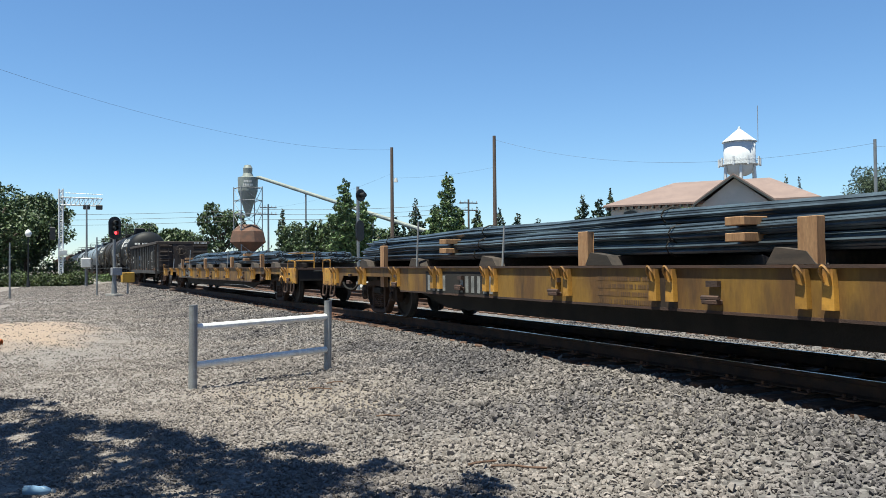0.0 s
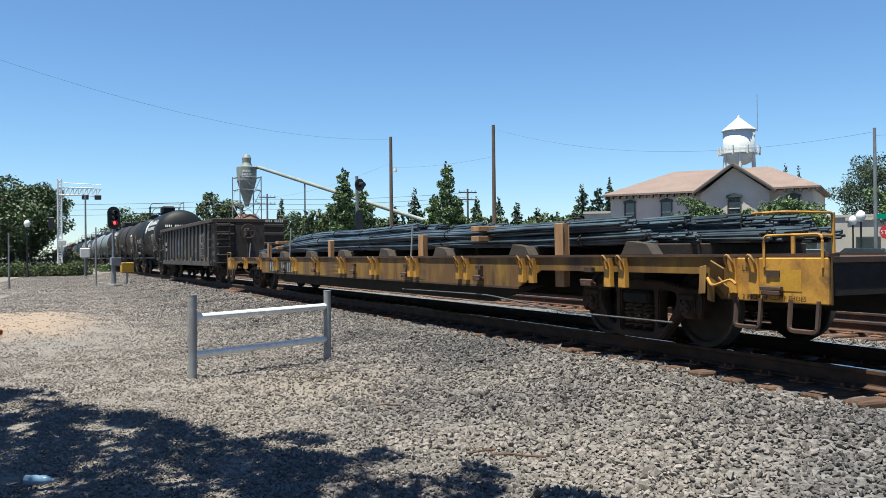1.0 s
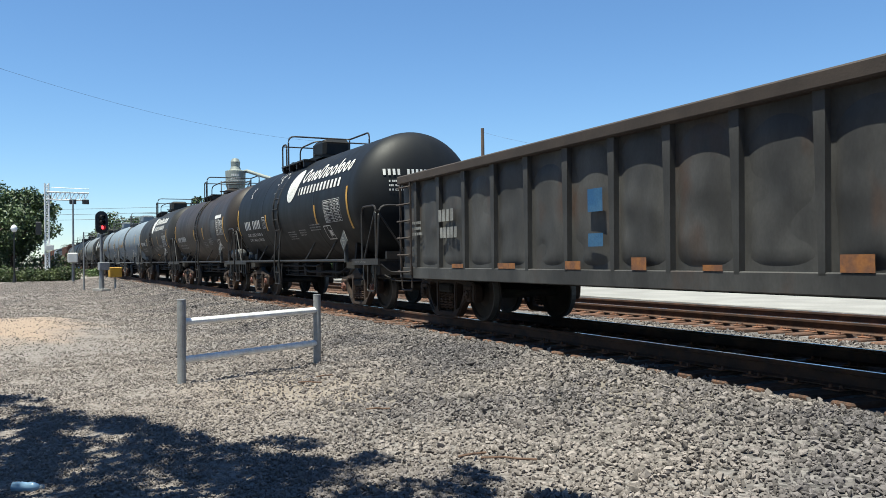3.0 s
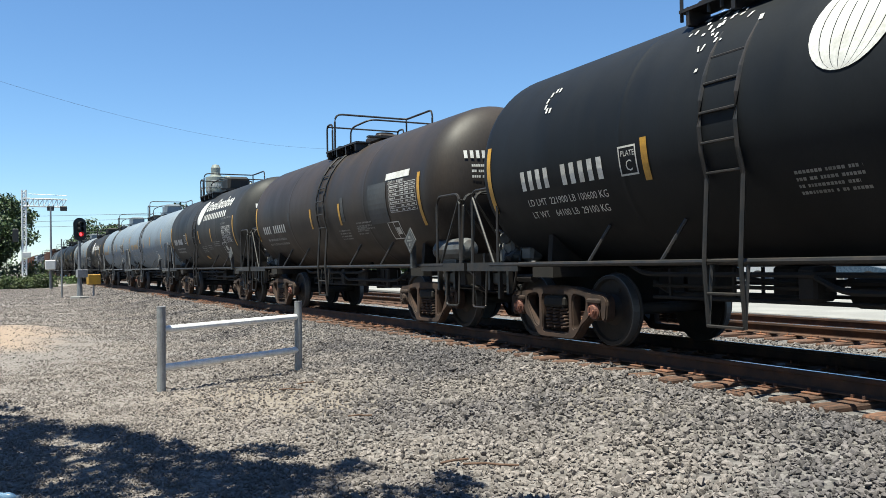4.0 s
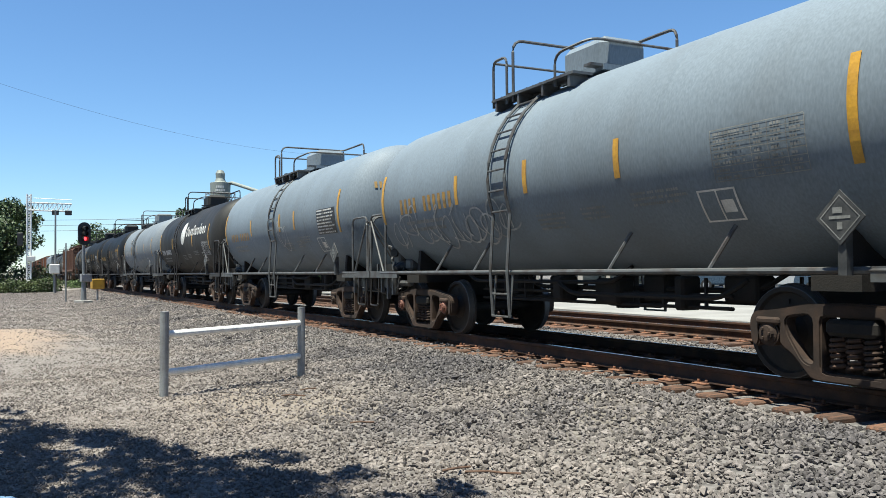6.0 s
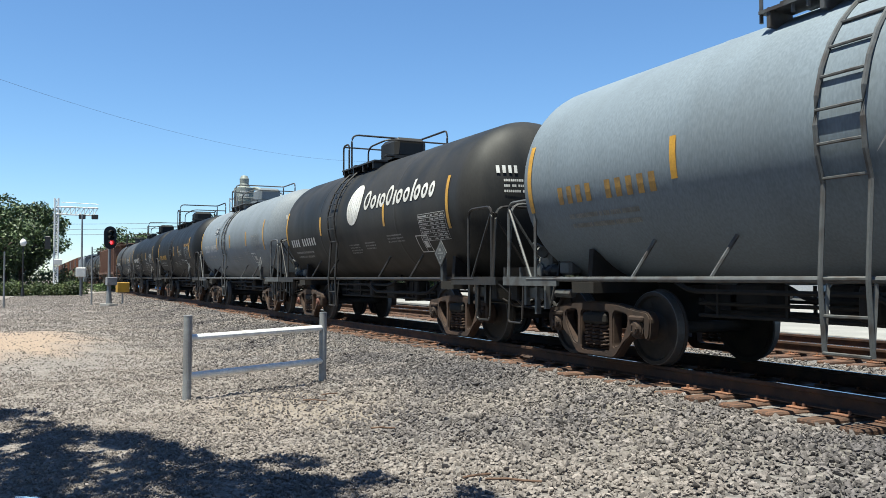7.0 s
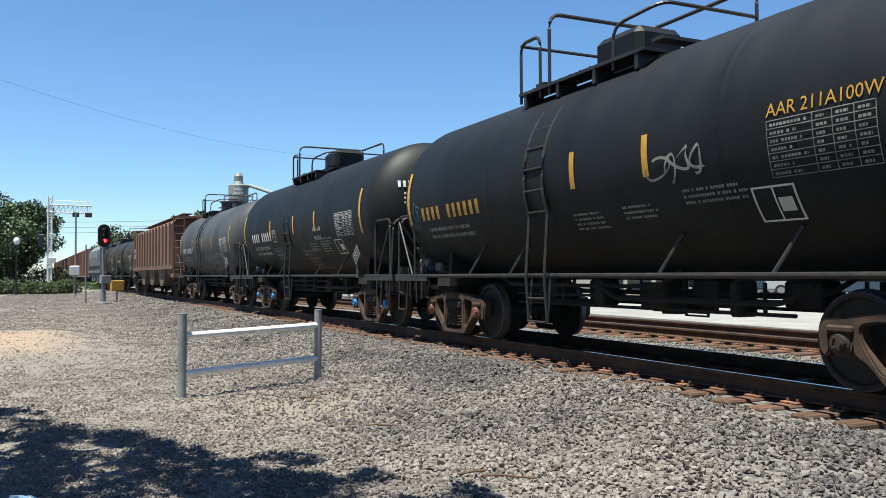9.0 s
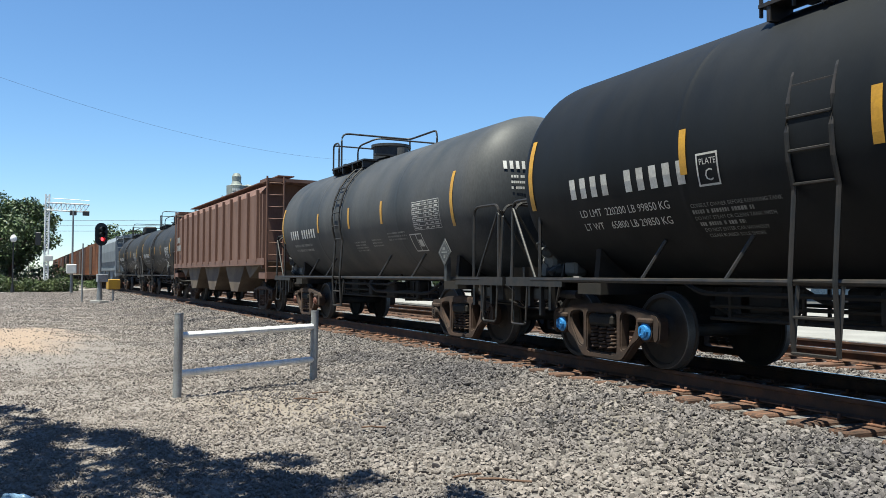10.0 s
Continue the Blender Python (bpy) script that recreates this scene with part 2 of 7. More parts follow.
def ground_material():
    """Grey crushed stone with dusty tan patches and one sandy heap."""
    m = bpy.data.materials.new("gravel yard")
    m.use_nodes = True
    N, L = m.node_tree.nodes, m.node_tree.links
    b = N["Principled BSDF"]
    b.inputs["Roughness"].default_value = 0.95
    co = N.new("ShaderNodeTexCoord")

    def noise_fac(sc, detail=5.0):
        n = N.new("ShaderNodeTexNoise")
        n.inputs["Scale"].default_value, n.inputs["Detail"].default_value = sc, detail
        L.new(co.outputs["Object"], n.inputs["Vector"])
        return n.outputs["Fac"]

    def mix(fac, a, c, mode="MIX"):
        n = N.new("ShaderNodeMix")
        n.data_type, n.blend_type = "RGBA", mode
        for sock, val in ((n.inputs[0], fac), (n.inputs[6], a), (n.inputs[7], c)):
            if isinstance(val, (int, float)):
                sock.default_value = val
            elif isinstance(val, tuple):
                sock.default_value = (*val, 1)
            else:
                L.new(val, sock)
        return n.outputs[2]

    def ramp(fac, lo, hi, top=1.0):
        n = N.new("ShaderNodeMapRange")
        n.inputs[1].default_value, n.inputs[2].default_value, n.inputs[4].default_value = lo, hi, top
        L.new(fac, n.inputs[0])
        return n.outputs[0]

    vor = N.new("ShaderNodeTexVoronoi")
    vor.inputs["Scale"].default_value = 24
    L.new(co.outputs["Object"], vor.inputs["Vector"])
    sep = N.new("ShaderNodeSeparateColor")
    L.new(vor.outputs["Color"], sep.inputs[0])
    col = mix(sep.outputs[0], (0.036, 0.0345, 0.0345), (0.178, 0.166, 0.163))
    col = mix(ramp(noise_fac(0.35), 0.45, 0.7, 0.6), col, (0.165, 0.142, 0.115))
    col = mix(ramp(noise_fac(5.0), 0.55, 0.8, 0.5), col, (0.115, 0.102, 0.09))

    def heap(x, y, rx, ry):
        mp = N.new("ShaderNodeMapping")
        mp.vector_type = "TEXTURE"
        mp.inputs["Location"].default_value = (x, y, 0)
        mp.inputs["Scale"].default_value = (rx, ry, 1)
        L.new(co.outputs["Object"], mp.inputs["Vector"])
        ln = N.new("ShaderNodeVectorMath")
        ln.operation = "LENGTH"
        L.new(mp.outputs[0], ln.inputs[0])
        ad = N.new("ShaderNodeMath")
        L.new(ln.outputs["Value"], ad.inputs[0])
        L.new(ramp(noise_fac(0.9), 0.2, 0.8, 0.7), ad.inputs[1])
        mr = N.new("ShaderNodeMapRange")
        mr.inputs[1].default_value, mr.inputs[2].default_value, mr.inputs[3].default_value, mr.inputs[4].default_value = 0.95, 1.5, 1.0, 0.0
        L.new(ad.outputs[0], mr.inputs[0])
        return mr.outputs[0]

    sand = mix(noise_fac(9.0), (0.29, 0.205, 0.135), (0.20, 0.145, 0.098))
    col = mix(heap(-21.0, -1.5, 4.2, 1.8), col, sand)
    col = mix(ramp(heap(-9.7, 2.2, 2.0, 1.3), 0.0, 1.0, 0.4), col, (0.195, 0.155, 0.108))
    L.new(col, b.inputs["Base Color"])
    bn = N.new("ShaderNodeBump")
    bn.inputs["Strength"].default_value, bn.inputs["Distance"].default_value = 0.8, 0.03
    bn.invert = True
    L.new(vor.outputs["Distance"], bn.inputs["Height"])
    L.new(bn.outputs[0], b.inputs["Normal"])
    return m


for key in ("black", "black_dusty", "black_blue", "brown", "grey", "pale"):
    M[key].node_tree.nodes["Principled BSDF"].inputs["Specular IOR Level"].default_value = 0.22      # weathered, chalky paint
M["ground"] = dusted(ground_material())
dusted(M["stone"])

# ---- mesh helpers ----
def finish(bm, name, material, smooth=False):
    me = bpy.data.meshes.new(name)
    bm.to_mesh(me)
    bm.free()
    for x in material if isinstance(material, (list, tuple)) else [material]:
        me.materials.append(M[x] if isinstance(x, str) else x)
    if smooth:
        me.polygons.foreach_set("use_smooth", [True] * len(me.polygons))
    return me


def part(name, bm, material, parent=None, label="", smooth=False, m=None):
    me = bm if isinstance(bm, bpy.types.Mesh) else finish(bm, name, material, smooth)
    ob = new(name, me)
    ob.parent = parent
    if m is not None:
        ob.matrix_basis = m
    if label:
        ob["label"] = label
    return ob


def thing(name, label, category, m=None, group="", kind=""):
    ob = new(name)
    ob.empty_display_size = 0.2
    if m is not None:
        ob.matrix_basis = m
    return tagged(ob, label, category, group, kind)


def B():
    return bmesh.new()


def box(bm, c, s, m=None, bevel=0.0):
    """A box of size s round c."""
    t = bmesh.new() if bevel else bm
    vs = bmesh.ops.create_cube(t, size=1.0)["verts"]
    for v in vs:
        v.co = Vector((v.co.x * s[0], v.co.y * s[1], v.co.z * s[2]))
    if bevel:
        bmesh.ops.bevel(t, geom=t.edges[:], offset=bevel, segments=1, affect="EDGES")
        vs = t.verts
    for v in vs:
        v.co = v.co + Vector(c) if m is None else m @ (v.co + Vector(c))
    if bevel:
        merge(bm, t)
    return bm


def merge(bm, t):
    me = bpy.data.meshes.new("tmp")
    t.to_mesh(me)
    t.free()
    bm.from_mesh(me)
    bpy.data.meshes.remove(me)


def cyl(bm, a, b, r, seg=8, r2=None, cap=True):
    a, b = Vector(a), Vector(b)
    d = b - a
    q = d.to_track_quat("Z", "Y").to_matrix().to_4x4()
    bmesh.ops.create_cone(bm, cap_ends=cap, segments=seg, radius1=r, radius2=r if r2 is None else r2, depth=d.length,
                          matrix=Matrix.Translation((a + b) / 2) @ q)
    return bm


def tube(bm, pts, r, seg=6):
    """A bent pipe through pts."""
    pts = [Vector(p) for p in pts]
    rings = []
    for i, p in enumerate(pts):
        d = (pts[min(i + 1, len(pts) - 1)] - pts[max(i - 1, 0)]).normalized()
        u = d.cross(Vector((0, 0, 1)))
        u = d.cross(Vector((0, 1, 0))).normalized() if u.length < 0.1 else u.normalized()
        w = d.cross(u)
        rings.append([bm.verts.new(p + r * (math.cos(k * math.tau / seg) * u + math.sin(k * math.tau / seg) * w)) for k in range(seg)])
    for A, C in zip(rings, rings[1:]):
        for k in range(seg):
            try:
                bm.faces.new((A[k], A[(k + 1) % seg], C[(k + 1) % seg], C[k]))
            except ValueError:
                pass
    bm.faces.new(rings[0][::-1])
    bm.faces.new(rings[-1])
    return bm


def bend(pts, radius=0.15, n=4):
    """Rounds the corners of a path."""
    pts = [Vector(p) for p in pts]
    out = [pts[0]]
    for a, b, c in zip(pts, pts[1:], pts[2:]):
        r = min(radius, (b - a).length / 2.1, (c - b).length / 2.1)
        p, q = b + (a - b).normalized() * r, b + (c - b).normalized() * r
        for k in range(n + 1):
            t = k / n
            out.append((1 - t) ** 2 * p + 2 * t * (1 - t) * b + t * t * q)
    return out + [pts[-1]]


def revolve(bm, profile, seg=40, axis="X", at=(0, 0, 0)):
    """Turns (along, radius) pairs about an axis through at."""
    rings = []
    o = Vector(at)
    for x, r in profile:
        ring = []
        for k in range(seg):
            c, s = math.cos(k * math.tau / seg), math.sin(k * math.tau / seg)
            p = (x, r * c, r * s) if axis == "X" else (r * s, x, r * c) if axis == "Y" else (r * c, r * s, x)
            ring.append(bm.verts.new(o + Vector(p)))
        rings.append(ring)
    for A, C in zip(rings, rings[1:]):
        for k in range(seg):
            bm.faces.new((A[k], A[(k + 1) % seg], C[(k + 1) % seg], C[k]))
    bm.faces.new(rings[0][::-1])
    bm.faces.new(rings[-1])
    bmesh.ops.recalc_face_normals(bm, faces=bm.faces[:])
    return bm


def prism(bm, outline, lo, hi, plane="XZ"):
    """A plate: an outline in the plane, from lo to hi across it."""
    def at(u, v, w):
        return (u, w, v) if plane == "XZ" else (w, u, v) if plane == "YZ" else (u, v, w)
    A = [bm.verts.new(at(u, v, lo)) for u, v in outline]
    C = [bm.verts.new(at(u, v, hi)) for u, v in outline]
    n = len(outline)
    fs = [bm.faces.new(A), bm.faces.new(C[::-1])]
    for k in range(n):
        fs.append(bm.faces.new((A[k], C[k], C[(k + 1) % n], A[(k + 1) % n])))
    bmesh.ops.recalc_face_normals(bm, faces=fs)
    return bm


# ---- the line of the track ----
RC, BEND, YC = 341.0, 19.0, 7.34      # radius, length of the curve, the near track's centre line


def line(s, side=0.0):
    """The point at arc length s of the near track, side metres to the far side, and the heading in radians."""
    if s >= 0:
        x, y, h = s, YC, 0.0
    elif s > -BEND:
        h = -s / RC
        x, y = -RC * math.sin(h), YC - RC * (1 - math.cos(h))
    else:
        h = BEND / RC
        d = -s - BEND
        x, y = -RC * math.sin(h) - d * math.cos(h), YC - RC * (1 - math.cos(h)) - d * math.sin(h)
    return x - side * math.sin(h), y + side * math.cos(h), h


def on_track(s, z=0.0, side=0.0):
    x, y, h = line(s, side)
    return pose(x, y, z, 0, 0, math.degrees(h))


# ---- ground, ballast and track ----
def ground_height(x, y):
    """The yard, with the low ballast bank under both tracks."""
    s = x
    d = y - (line(s)[1] if x < 0 else YC)
    t = 0.0
    if -4.6 < d < 8.5:
        if d < -1.5:
            t = (d + 4.6) / 3.1
        elif d < 6.0:
            t = 1.0
        else:
            t = (8.5 - d) / 2.5
        t = t * t * (3 - 2 * t)
    return 0.238 * t


def build_ground():
    xs = sorted(set([-1600, -900, -500, -300, -200, -150] + [-120 + 2.0 * i for i in range(40)] + [-40 + 0.4 * i for i in range(125)] + [10 + 3 * i for i in range(14)] + [60, 90, 150, 300, 600, 1600]))
    ys = sorted(set([-1600, -600, -300, -150, -80, -50, -30, -20] + [-12 + 0.4 * i for i in range(75)] + [18, 22, 30, 45, 70, 110, 170, 300, 600, 1600]))
    bm = B()
    grid = [[None] * len(ys) for _ in xs]
    for i, x in enumerate(xs):
        for j, y in enumerate(ys):
            near = -45 < x < 12 and -14 < y < 20
            wob = 0.03 * noise.noise((x * 0.9, y * 0.9, 0)) + 0.02 * noise.noise((x * 2.3, y * 2.3, 3)) if near else 0.0
            heap = 0.22 * max(0.0, 1 - ((x + 21) / 6) ** 2 - ((y + 1.8) / 2.6) ** 2) if near else 0.0
            grid[i][j] = bm.verts.new((x, y, ground_height(x, y) + wob + heap - 0.02))
    for i in range(len(xs) - 1):
        for j in range(len(ys) - 1):
            bm.faces.new((grid[i][j], grid[i + 1][j], grid[i + 1][j + 1], grid[i][j + 1]))
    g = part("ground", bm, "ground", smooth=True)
    tagged(g, "grey crushed stone yard with dusty tan patches", "ground", kind="structure")


build_ground()


def build_stones():
    """Loose crushed stones, each a small angular lump."""
    rng = np.random.default_rng(5)
    bm = B()
    bmesh.ops.create_icosphere(bm, subdivisions=1, radius=1.0)
    v0 = np.array([v.co[:] for v in bm.verts])
    f0 = np.array([[v.index for v in f.verts] for f in bm.faces])
    bm.free()
    shapes = []
    for k in range(10):
        v = v0 * (1 + rng.uniform(-0.38, 0.2, (len(v0), 1)))
        for _ in range(5):
            n = rng.normal(size=3)
            n /= np.linalg.norm(n)
            dd = v @ n
            v = v - np.outer(np.maximum(dd - 0.42, 0), n)
        shapes.append(v * (1.15, 0.9, 0.62))
    pts = []
    for x0, x1, y0, y1, per in ((-6.5, -1.5, -1.5, 6.0, 760), (-6.5, -3.0, -1.5, 2.2, 650), (-10, -6.5, -2, 6.2, 700), (-10, -6.5, -2, 2.0, 550), (-15, -10, -2.5, 6.2, 620), (-24, -15, -3, 6.3, 300), (-16, 3, 8.9, 10.2, 200), (-22, 1, 13.2, 15, 80), (-40, -24, -3.2, 6.2, 150), (-78, -40, -5.5, 4.6, 60)):
        n = int((x1 - x0) * (y1 - y0) * per)
        p = np.c_[rng.uniform(x0, x1, n), rng.uniform(y0, y1, n)]
        pts.append(p)
    pts = np.vstack(pts)
    keep = []
    for x, y in pts:
        dusty = math.exp(-(((x + 9.7) / 1.7) ** 2 + ((y - 2.2) / 1.1) ** 2)) + 1.3 * math.exp(-(((x + 21) / 5.2) ** 4 + ((y + 1.8) / 2.3) ** 4))
        d = abs(y - line(x)[1] if x < 0 else y - YC)
        keep.append(rng.random() > 0.6 * dusty + 0.08 and (d > 1.38 or (d > 0.86 and rng.random() < 0.85 and abs((x * 2 + 0.5) % 1 - 0.5) > 0.27)))
    pts = pts[np.array(keep)]
    n = len(pts)
    big = np.clip((pts[:, 1] - 0.5) / 3.0, 0, 1)
    size = rng.uniform(0.014, 0.029, n) * (0.72 + 0.5 * big) * np.where(rng.random(n) < 0.06, 1.5, 1.0) * np.where(pts[:, 0] < -24, 1.5, 1.0) * np.where(pts[:, 0] < -40, 1.4, 1.0) * 1.12
    q = rng.normal(size=(n, 4)) * (1.0, 0.42, 0.42, 1.0)      # most lie on a flat side
    q /= np.linalg.norm(q, axis=1)[:, None]
    w, a, b, c = q.T
    Rm = np.stack([1 - 2 * (b * b + c * c), 2 * (a * b - c * w), 2 * (a * c + b * w), 2 * (a * b + c * w), 1 - 2 * (a * a + c * c), 2 * (b * c - a * w),
                   2 * (a * c - b * w), 2 * (b * c + a * w), 1 - 2 * (a * a + b * b)], 1).reshape(n, 3, 3)
    flat = rng.uniform(0.7, 1.15, (n, 1, 3))
    S = np.stack(shapes)[rng.integers(0, 10, n)] * flat
    V = np.einsum("nij,nkj->nki", Rm, S) * size[:, None, None]
    z = np.array([ground_height(x, y) + 0.03 * noise.noise((x * 0.9, y * 0.9, 0)) + 0.02 * noise.noise((x * 2.3, y * 2.3, 3)) - 0.02
                  + 0.22 * max(0.0, 1 - ((x + 21) / 6) ** 2 - ((y + 1.8) / 2.6) ** 2) for x, y in pts])
    V += np.c_[pts, z + size * 0.35][:, None, :]
    F = (f0[None] + (np.arange(n) * len(v0))[:, None, None]).reshape(-1, 3)
    me = bpy.data.meshes.new("gravel")
    me.vertices.add(n * len(v0))
    me.vertices.foreach_set("co", V.reshape(-1).astype(np.float32))
    me.loops.add(F.size)
    me.loops.foreach_set("vertex_index", F.reshape(-1).astype(np.int32))
    me.polygons.add(len(F))
    me.polygons.foreach_set("loop_start", np.arange(0, F.size, 3, dtype=np.int32))
    me.update(calc_edges=True)
    me.polygons.foreach_set("use_smooth", np.zeros(len(F), dtype=bool))
    me.materials.append(M["stone"])
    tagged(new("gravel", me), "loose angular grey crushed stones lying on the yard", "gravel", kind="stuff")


build_stones()


def rail_mesh(side, s0, s1, step):
    prof = [(-0.07, 0), (0.07, 0), (0.07, 0.012), (0.012, 0.03), (0.009, 0.125), (0.036, 0.137), (0.036, 0.168), (0.028, 0.175), (-0.028, 0.175), (-0.036, 0.168), (-0.036, 0.137), (-0.009, 0.125), (-0.012, 0.03), (-0.07, 0.012)]
    bm, top = B(), B()
    prev = ptop = None
    n = int((s1 - s0) / step)
    for i in range(n + 1):
        s = s0 + (s1 - s0) * i / n
        ring = [bm.verts.new((*line(s, side + u)[:2], RAIL - 0.175 + w)) for u, w in prof]
        rt = [top.verts.new((*line(s, side + u)[:2], RAIL + 0.001)) for u in (-0.022, 0.022)]
        if prev:
            for k in range(len(prof)):
                bm.faces.new((prev[k], prev[(k + 1) % len(prof)], ring[(k + 1) % len(prof)], ring[k]))
            top.faces.new((ptop[0], ptop[1], rt[1], rt[0]))
        prev, ptop = ring, rt
    return bm, top


def build_track(name, offset, label, s_lo, s_hi, plates):
    tr = thing(name, label, "railway track", kind="structure")
    for side in (-0.7525, 0.7525):
        bm, top = rail_mesh(offset + side, -260, 40, 2.0)
        r = part("rail", bm, "rail", tr, "rusty steel rail")
        part("running_surface", top, "rail_top", r, "polished rail top")
    bm = box(B(), (0, 0, -0.09), (0.23, 2.72, 0.18), bevel=0.018)
    tie = finish(bm, "tie", "tie")
    bm = box(B(), (0, 0, 0.008), (0.2, 0.36, 0.016), bevel=0.004)
    for u in (-0.06, 0.06):
        for w in (-0.11, 0.11):
            box(bm, (u, w, 0.03), (0.028, 0.03, 0.04), bevel=0.005)
    plate = finish(bm, "tie_plate", "plate")
    rng = random.Random(int(offset * 7) + 3)
    s = s_lo
    while s < s_hi:
        m = on_track(s, RAIL - 0.195, offset) @ pose(0, rng.uniform(-0.05, 0.05), rng.uniform(-0.012, 0.004), 0, 0, rng.uniform(-1.5, 1.5))
        t = part("tie", tie, None, tr, m=m)
        if plates[0] < s < plates[1]:
            for side in (-0.7525, 0.7525):
                part("tie_plate", plate, None, t, m=pose(0, side, 0.003))
        s += 0.5
    return tr


build_track("railway_track", 0.0, "rusty running track on timber ties in ballast", -75, 6, (-45, 4))
build_track("railway_siding", 4.42, "rusty second track on timber ties behind the train", -60, 8, (-24, 0))

# ---- the train: shared pieces ----
CARS = []        # (thing, distance behind the train's mark, half the spacing of its trucks)
SPINS = []       # (wheelset, its place on the truck)
WR = 0.457       # wheel radius


def rounded(pts, r, n=3):
    """A closed outline with its corners rounded."""
    out = []
    m = len(pts)
    for k in range(m):
        a, b, c = Vector(pts[k - 1]), Vector(pts[k]), Vector(pts[(k + 1) % m])
        d = min(r, (b - a).length / 2.2, (c - b).length / 2.2)
        p, q = b + (a - b).normalized() * d, b + (c - b).normalized() * d
        out += [tuple((1 - i / n) ** 2 * p + 2 * (i / n) * (1 - i / n) * b + (i / n) ** 2 * q) for i in range(n + 1)]
    return out


def pierced_plate(outline, holes, lo, hi, bevel):
    """A cast plate in the xz plane from lo to hi, with openings through it."""
    bm = B()
    loops = [outline] + holes
    for y in (lo, hi):
        edges = []
        for lp in loops:
            vs = [bm.verts.new((u, y, w)) for u, w in lp]
            edges += [bm.edges.new((vs[k - 1], vs[k])) for k in range(len(vs))]
        bmesh.ops.triangle_fill(bm, use_beauty=True, edges=edges)
    bm.verts.ensure_lookup_table()
    half, i = len(bm.verts) // 2, 0
    for lp in loops:
        n = len(lp)
        for k in range(n):
            a, b = i + k, i + (k + 1) % n
            bm.faces.new((bm.verts[a], bm.verts[b], bm.verts[half + b], bm.verts[half + a]))
        i += n
    bmesh.ops.recalc_face_normals(bm, faces=bm.faces[:])
    rim = [e for e in bm.edges if len(e.link_faces) == 2 and e.calc_face_angle() > 1.0]
    bmesh.ops.bevel(bm, geom=rim, offset=bevel, segments=2, affect="EDGES")
    return bm


def sideframe_mesh():
    """A cast truss: arched top, a jaw over each axle, two three-cornered windows and the spring opening."""
    right = [(0.0, 0.77), (0.46, 0.75), (0.82, 0.69), (1.08, 0.665), (1.14, 0.58), (1.12, 0.36), (1.05, 0.31), (1.01, 0.37), (1.0, 0.565), (0.785, 0.565), (0.775, 0.37), (0.73, 0.33), (0.63, 0.27), (0.44, 0.07), (0.36, 0.05), (0.0, 0.05)]
    outline = rounded(right + [(-x, z) for x, z in right[-2:0:-1]], 0.05, 2)
    win = rounded([(0.405, 0.66), (0.70, 0.62), (0.68, 0.47), (0.51, 0.22), (0.405, 0.19)], 0.09, 3)
    seat = rounded([(-0.31, 0.64), (0.31, 0.64), (0.31, 0.135), (-0.31, 0.135)], 0.05, 2)
    return finish(pierced_plate(outline, [win, [(-x, z) for x, z in win], seat], -0.075, 0.075, 0.018), "sideframe", "truckrust")


def spring_mesh():
    return finish(tube(B(), [(0.07 * math.cos(a * 1.2), 0.07 * math.sin(a * 1.2), 0.17 + 0.29 * a / 32) for a in range(33)], 0.019, 6), "spring", "truckrust")


def adapter_mesh():
    bm = box(B(), (0, 0, 0.58), (0.28, 0.22, 0.07), bevel=0.02)
    return finish(bm, "bearing_adapter", "truckrust")


def housing_mesh():
    bm = cyl(B(), (0, -0.1, WR), (0, 0.1, WR), 0.125, 16)
    return finish(bm, "axle_box", "truckrust")


def bolster_end_mesh():
    bm = box(B(), (0, 0, 0.55), (0.5, 0.2, 0.15), bevel=0.035)
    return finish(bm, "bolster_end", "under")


def cap_mesh(material):
    bm = B()
    revolve(bm, [(-0.02, 0.105), (0.04, 0.105), (0.05, 0.08), (0.08, 0.075), (0.085, 0.04)], 16, "Y")
    for k in range(3):
        a = k * math.tau / 3
        cyl(bm, (0.05 * math.cos(a), 0.075, 0.05 * math.sin(a)), (0.05 * math.cos(a), 0.10, 0.05 * math.sin(a)), 0.016, 6)
    for v in bm.verts:
        v.co.y *= -1
    bmesh.ops.recalc_face_normals(bm, faces=bm.faces[:])
    return finish(bm, "bearing_cap", material)


def wheelset_mesh():
    bm = B()
    revolve(bm, [(-0.95, 0.075), (0.95, 0.075)], 12, "Y")
    for sg in (-1, 1):
        y = sg * 0.7525
        prof = [(y - sg * 0.05, 0.10), (y - sg * 0.035, WR - 0.07), (y - sg * 0.07, WR - 0.03), (y - sg * 0.075, WR + 0.022), (y - sg * 0.05, WR + 0.025), (y - sg * 0.035, WR + 0.004),
                (y + sg * 0.06, WR - 0.003), (y + sg * 0.066, WR - 0.012), (y + sg * 0.066, WR - 0.055), (y + sg * 0.03, WR - 0.075), (y + sg * 0.012, 0.20), (y + sg * 0.06, 0.13), (y + sg * 0.06, 0.07)]
        revolve(bm, prof, 36, "Y")
    bm.faces.ensure_lookup_table()
    for f in bm.faces:
        r = [math.hypot(v.co.x, v.co.z) for v in f.verts]
        if len(r) == 4 and min(r) > WR - 0.014 and max(r) < WR + 0.01:
            f.material_index = 1
    # small weight marks on the disc, so that the turn shows
    for sg in (-1, 1):
        box(bm, (0.3, sg * 0.79, 0.0), (0.05, 0.012, 0.03))
    return finish(bm, "wheelset", ["wheel", "tread"])


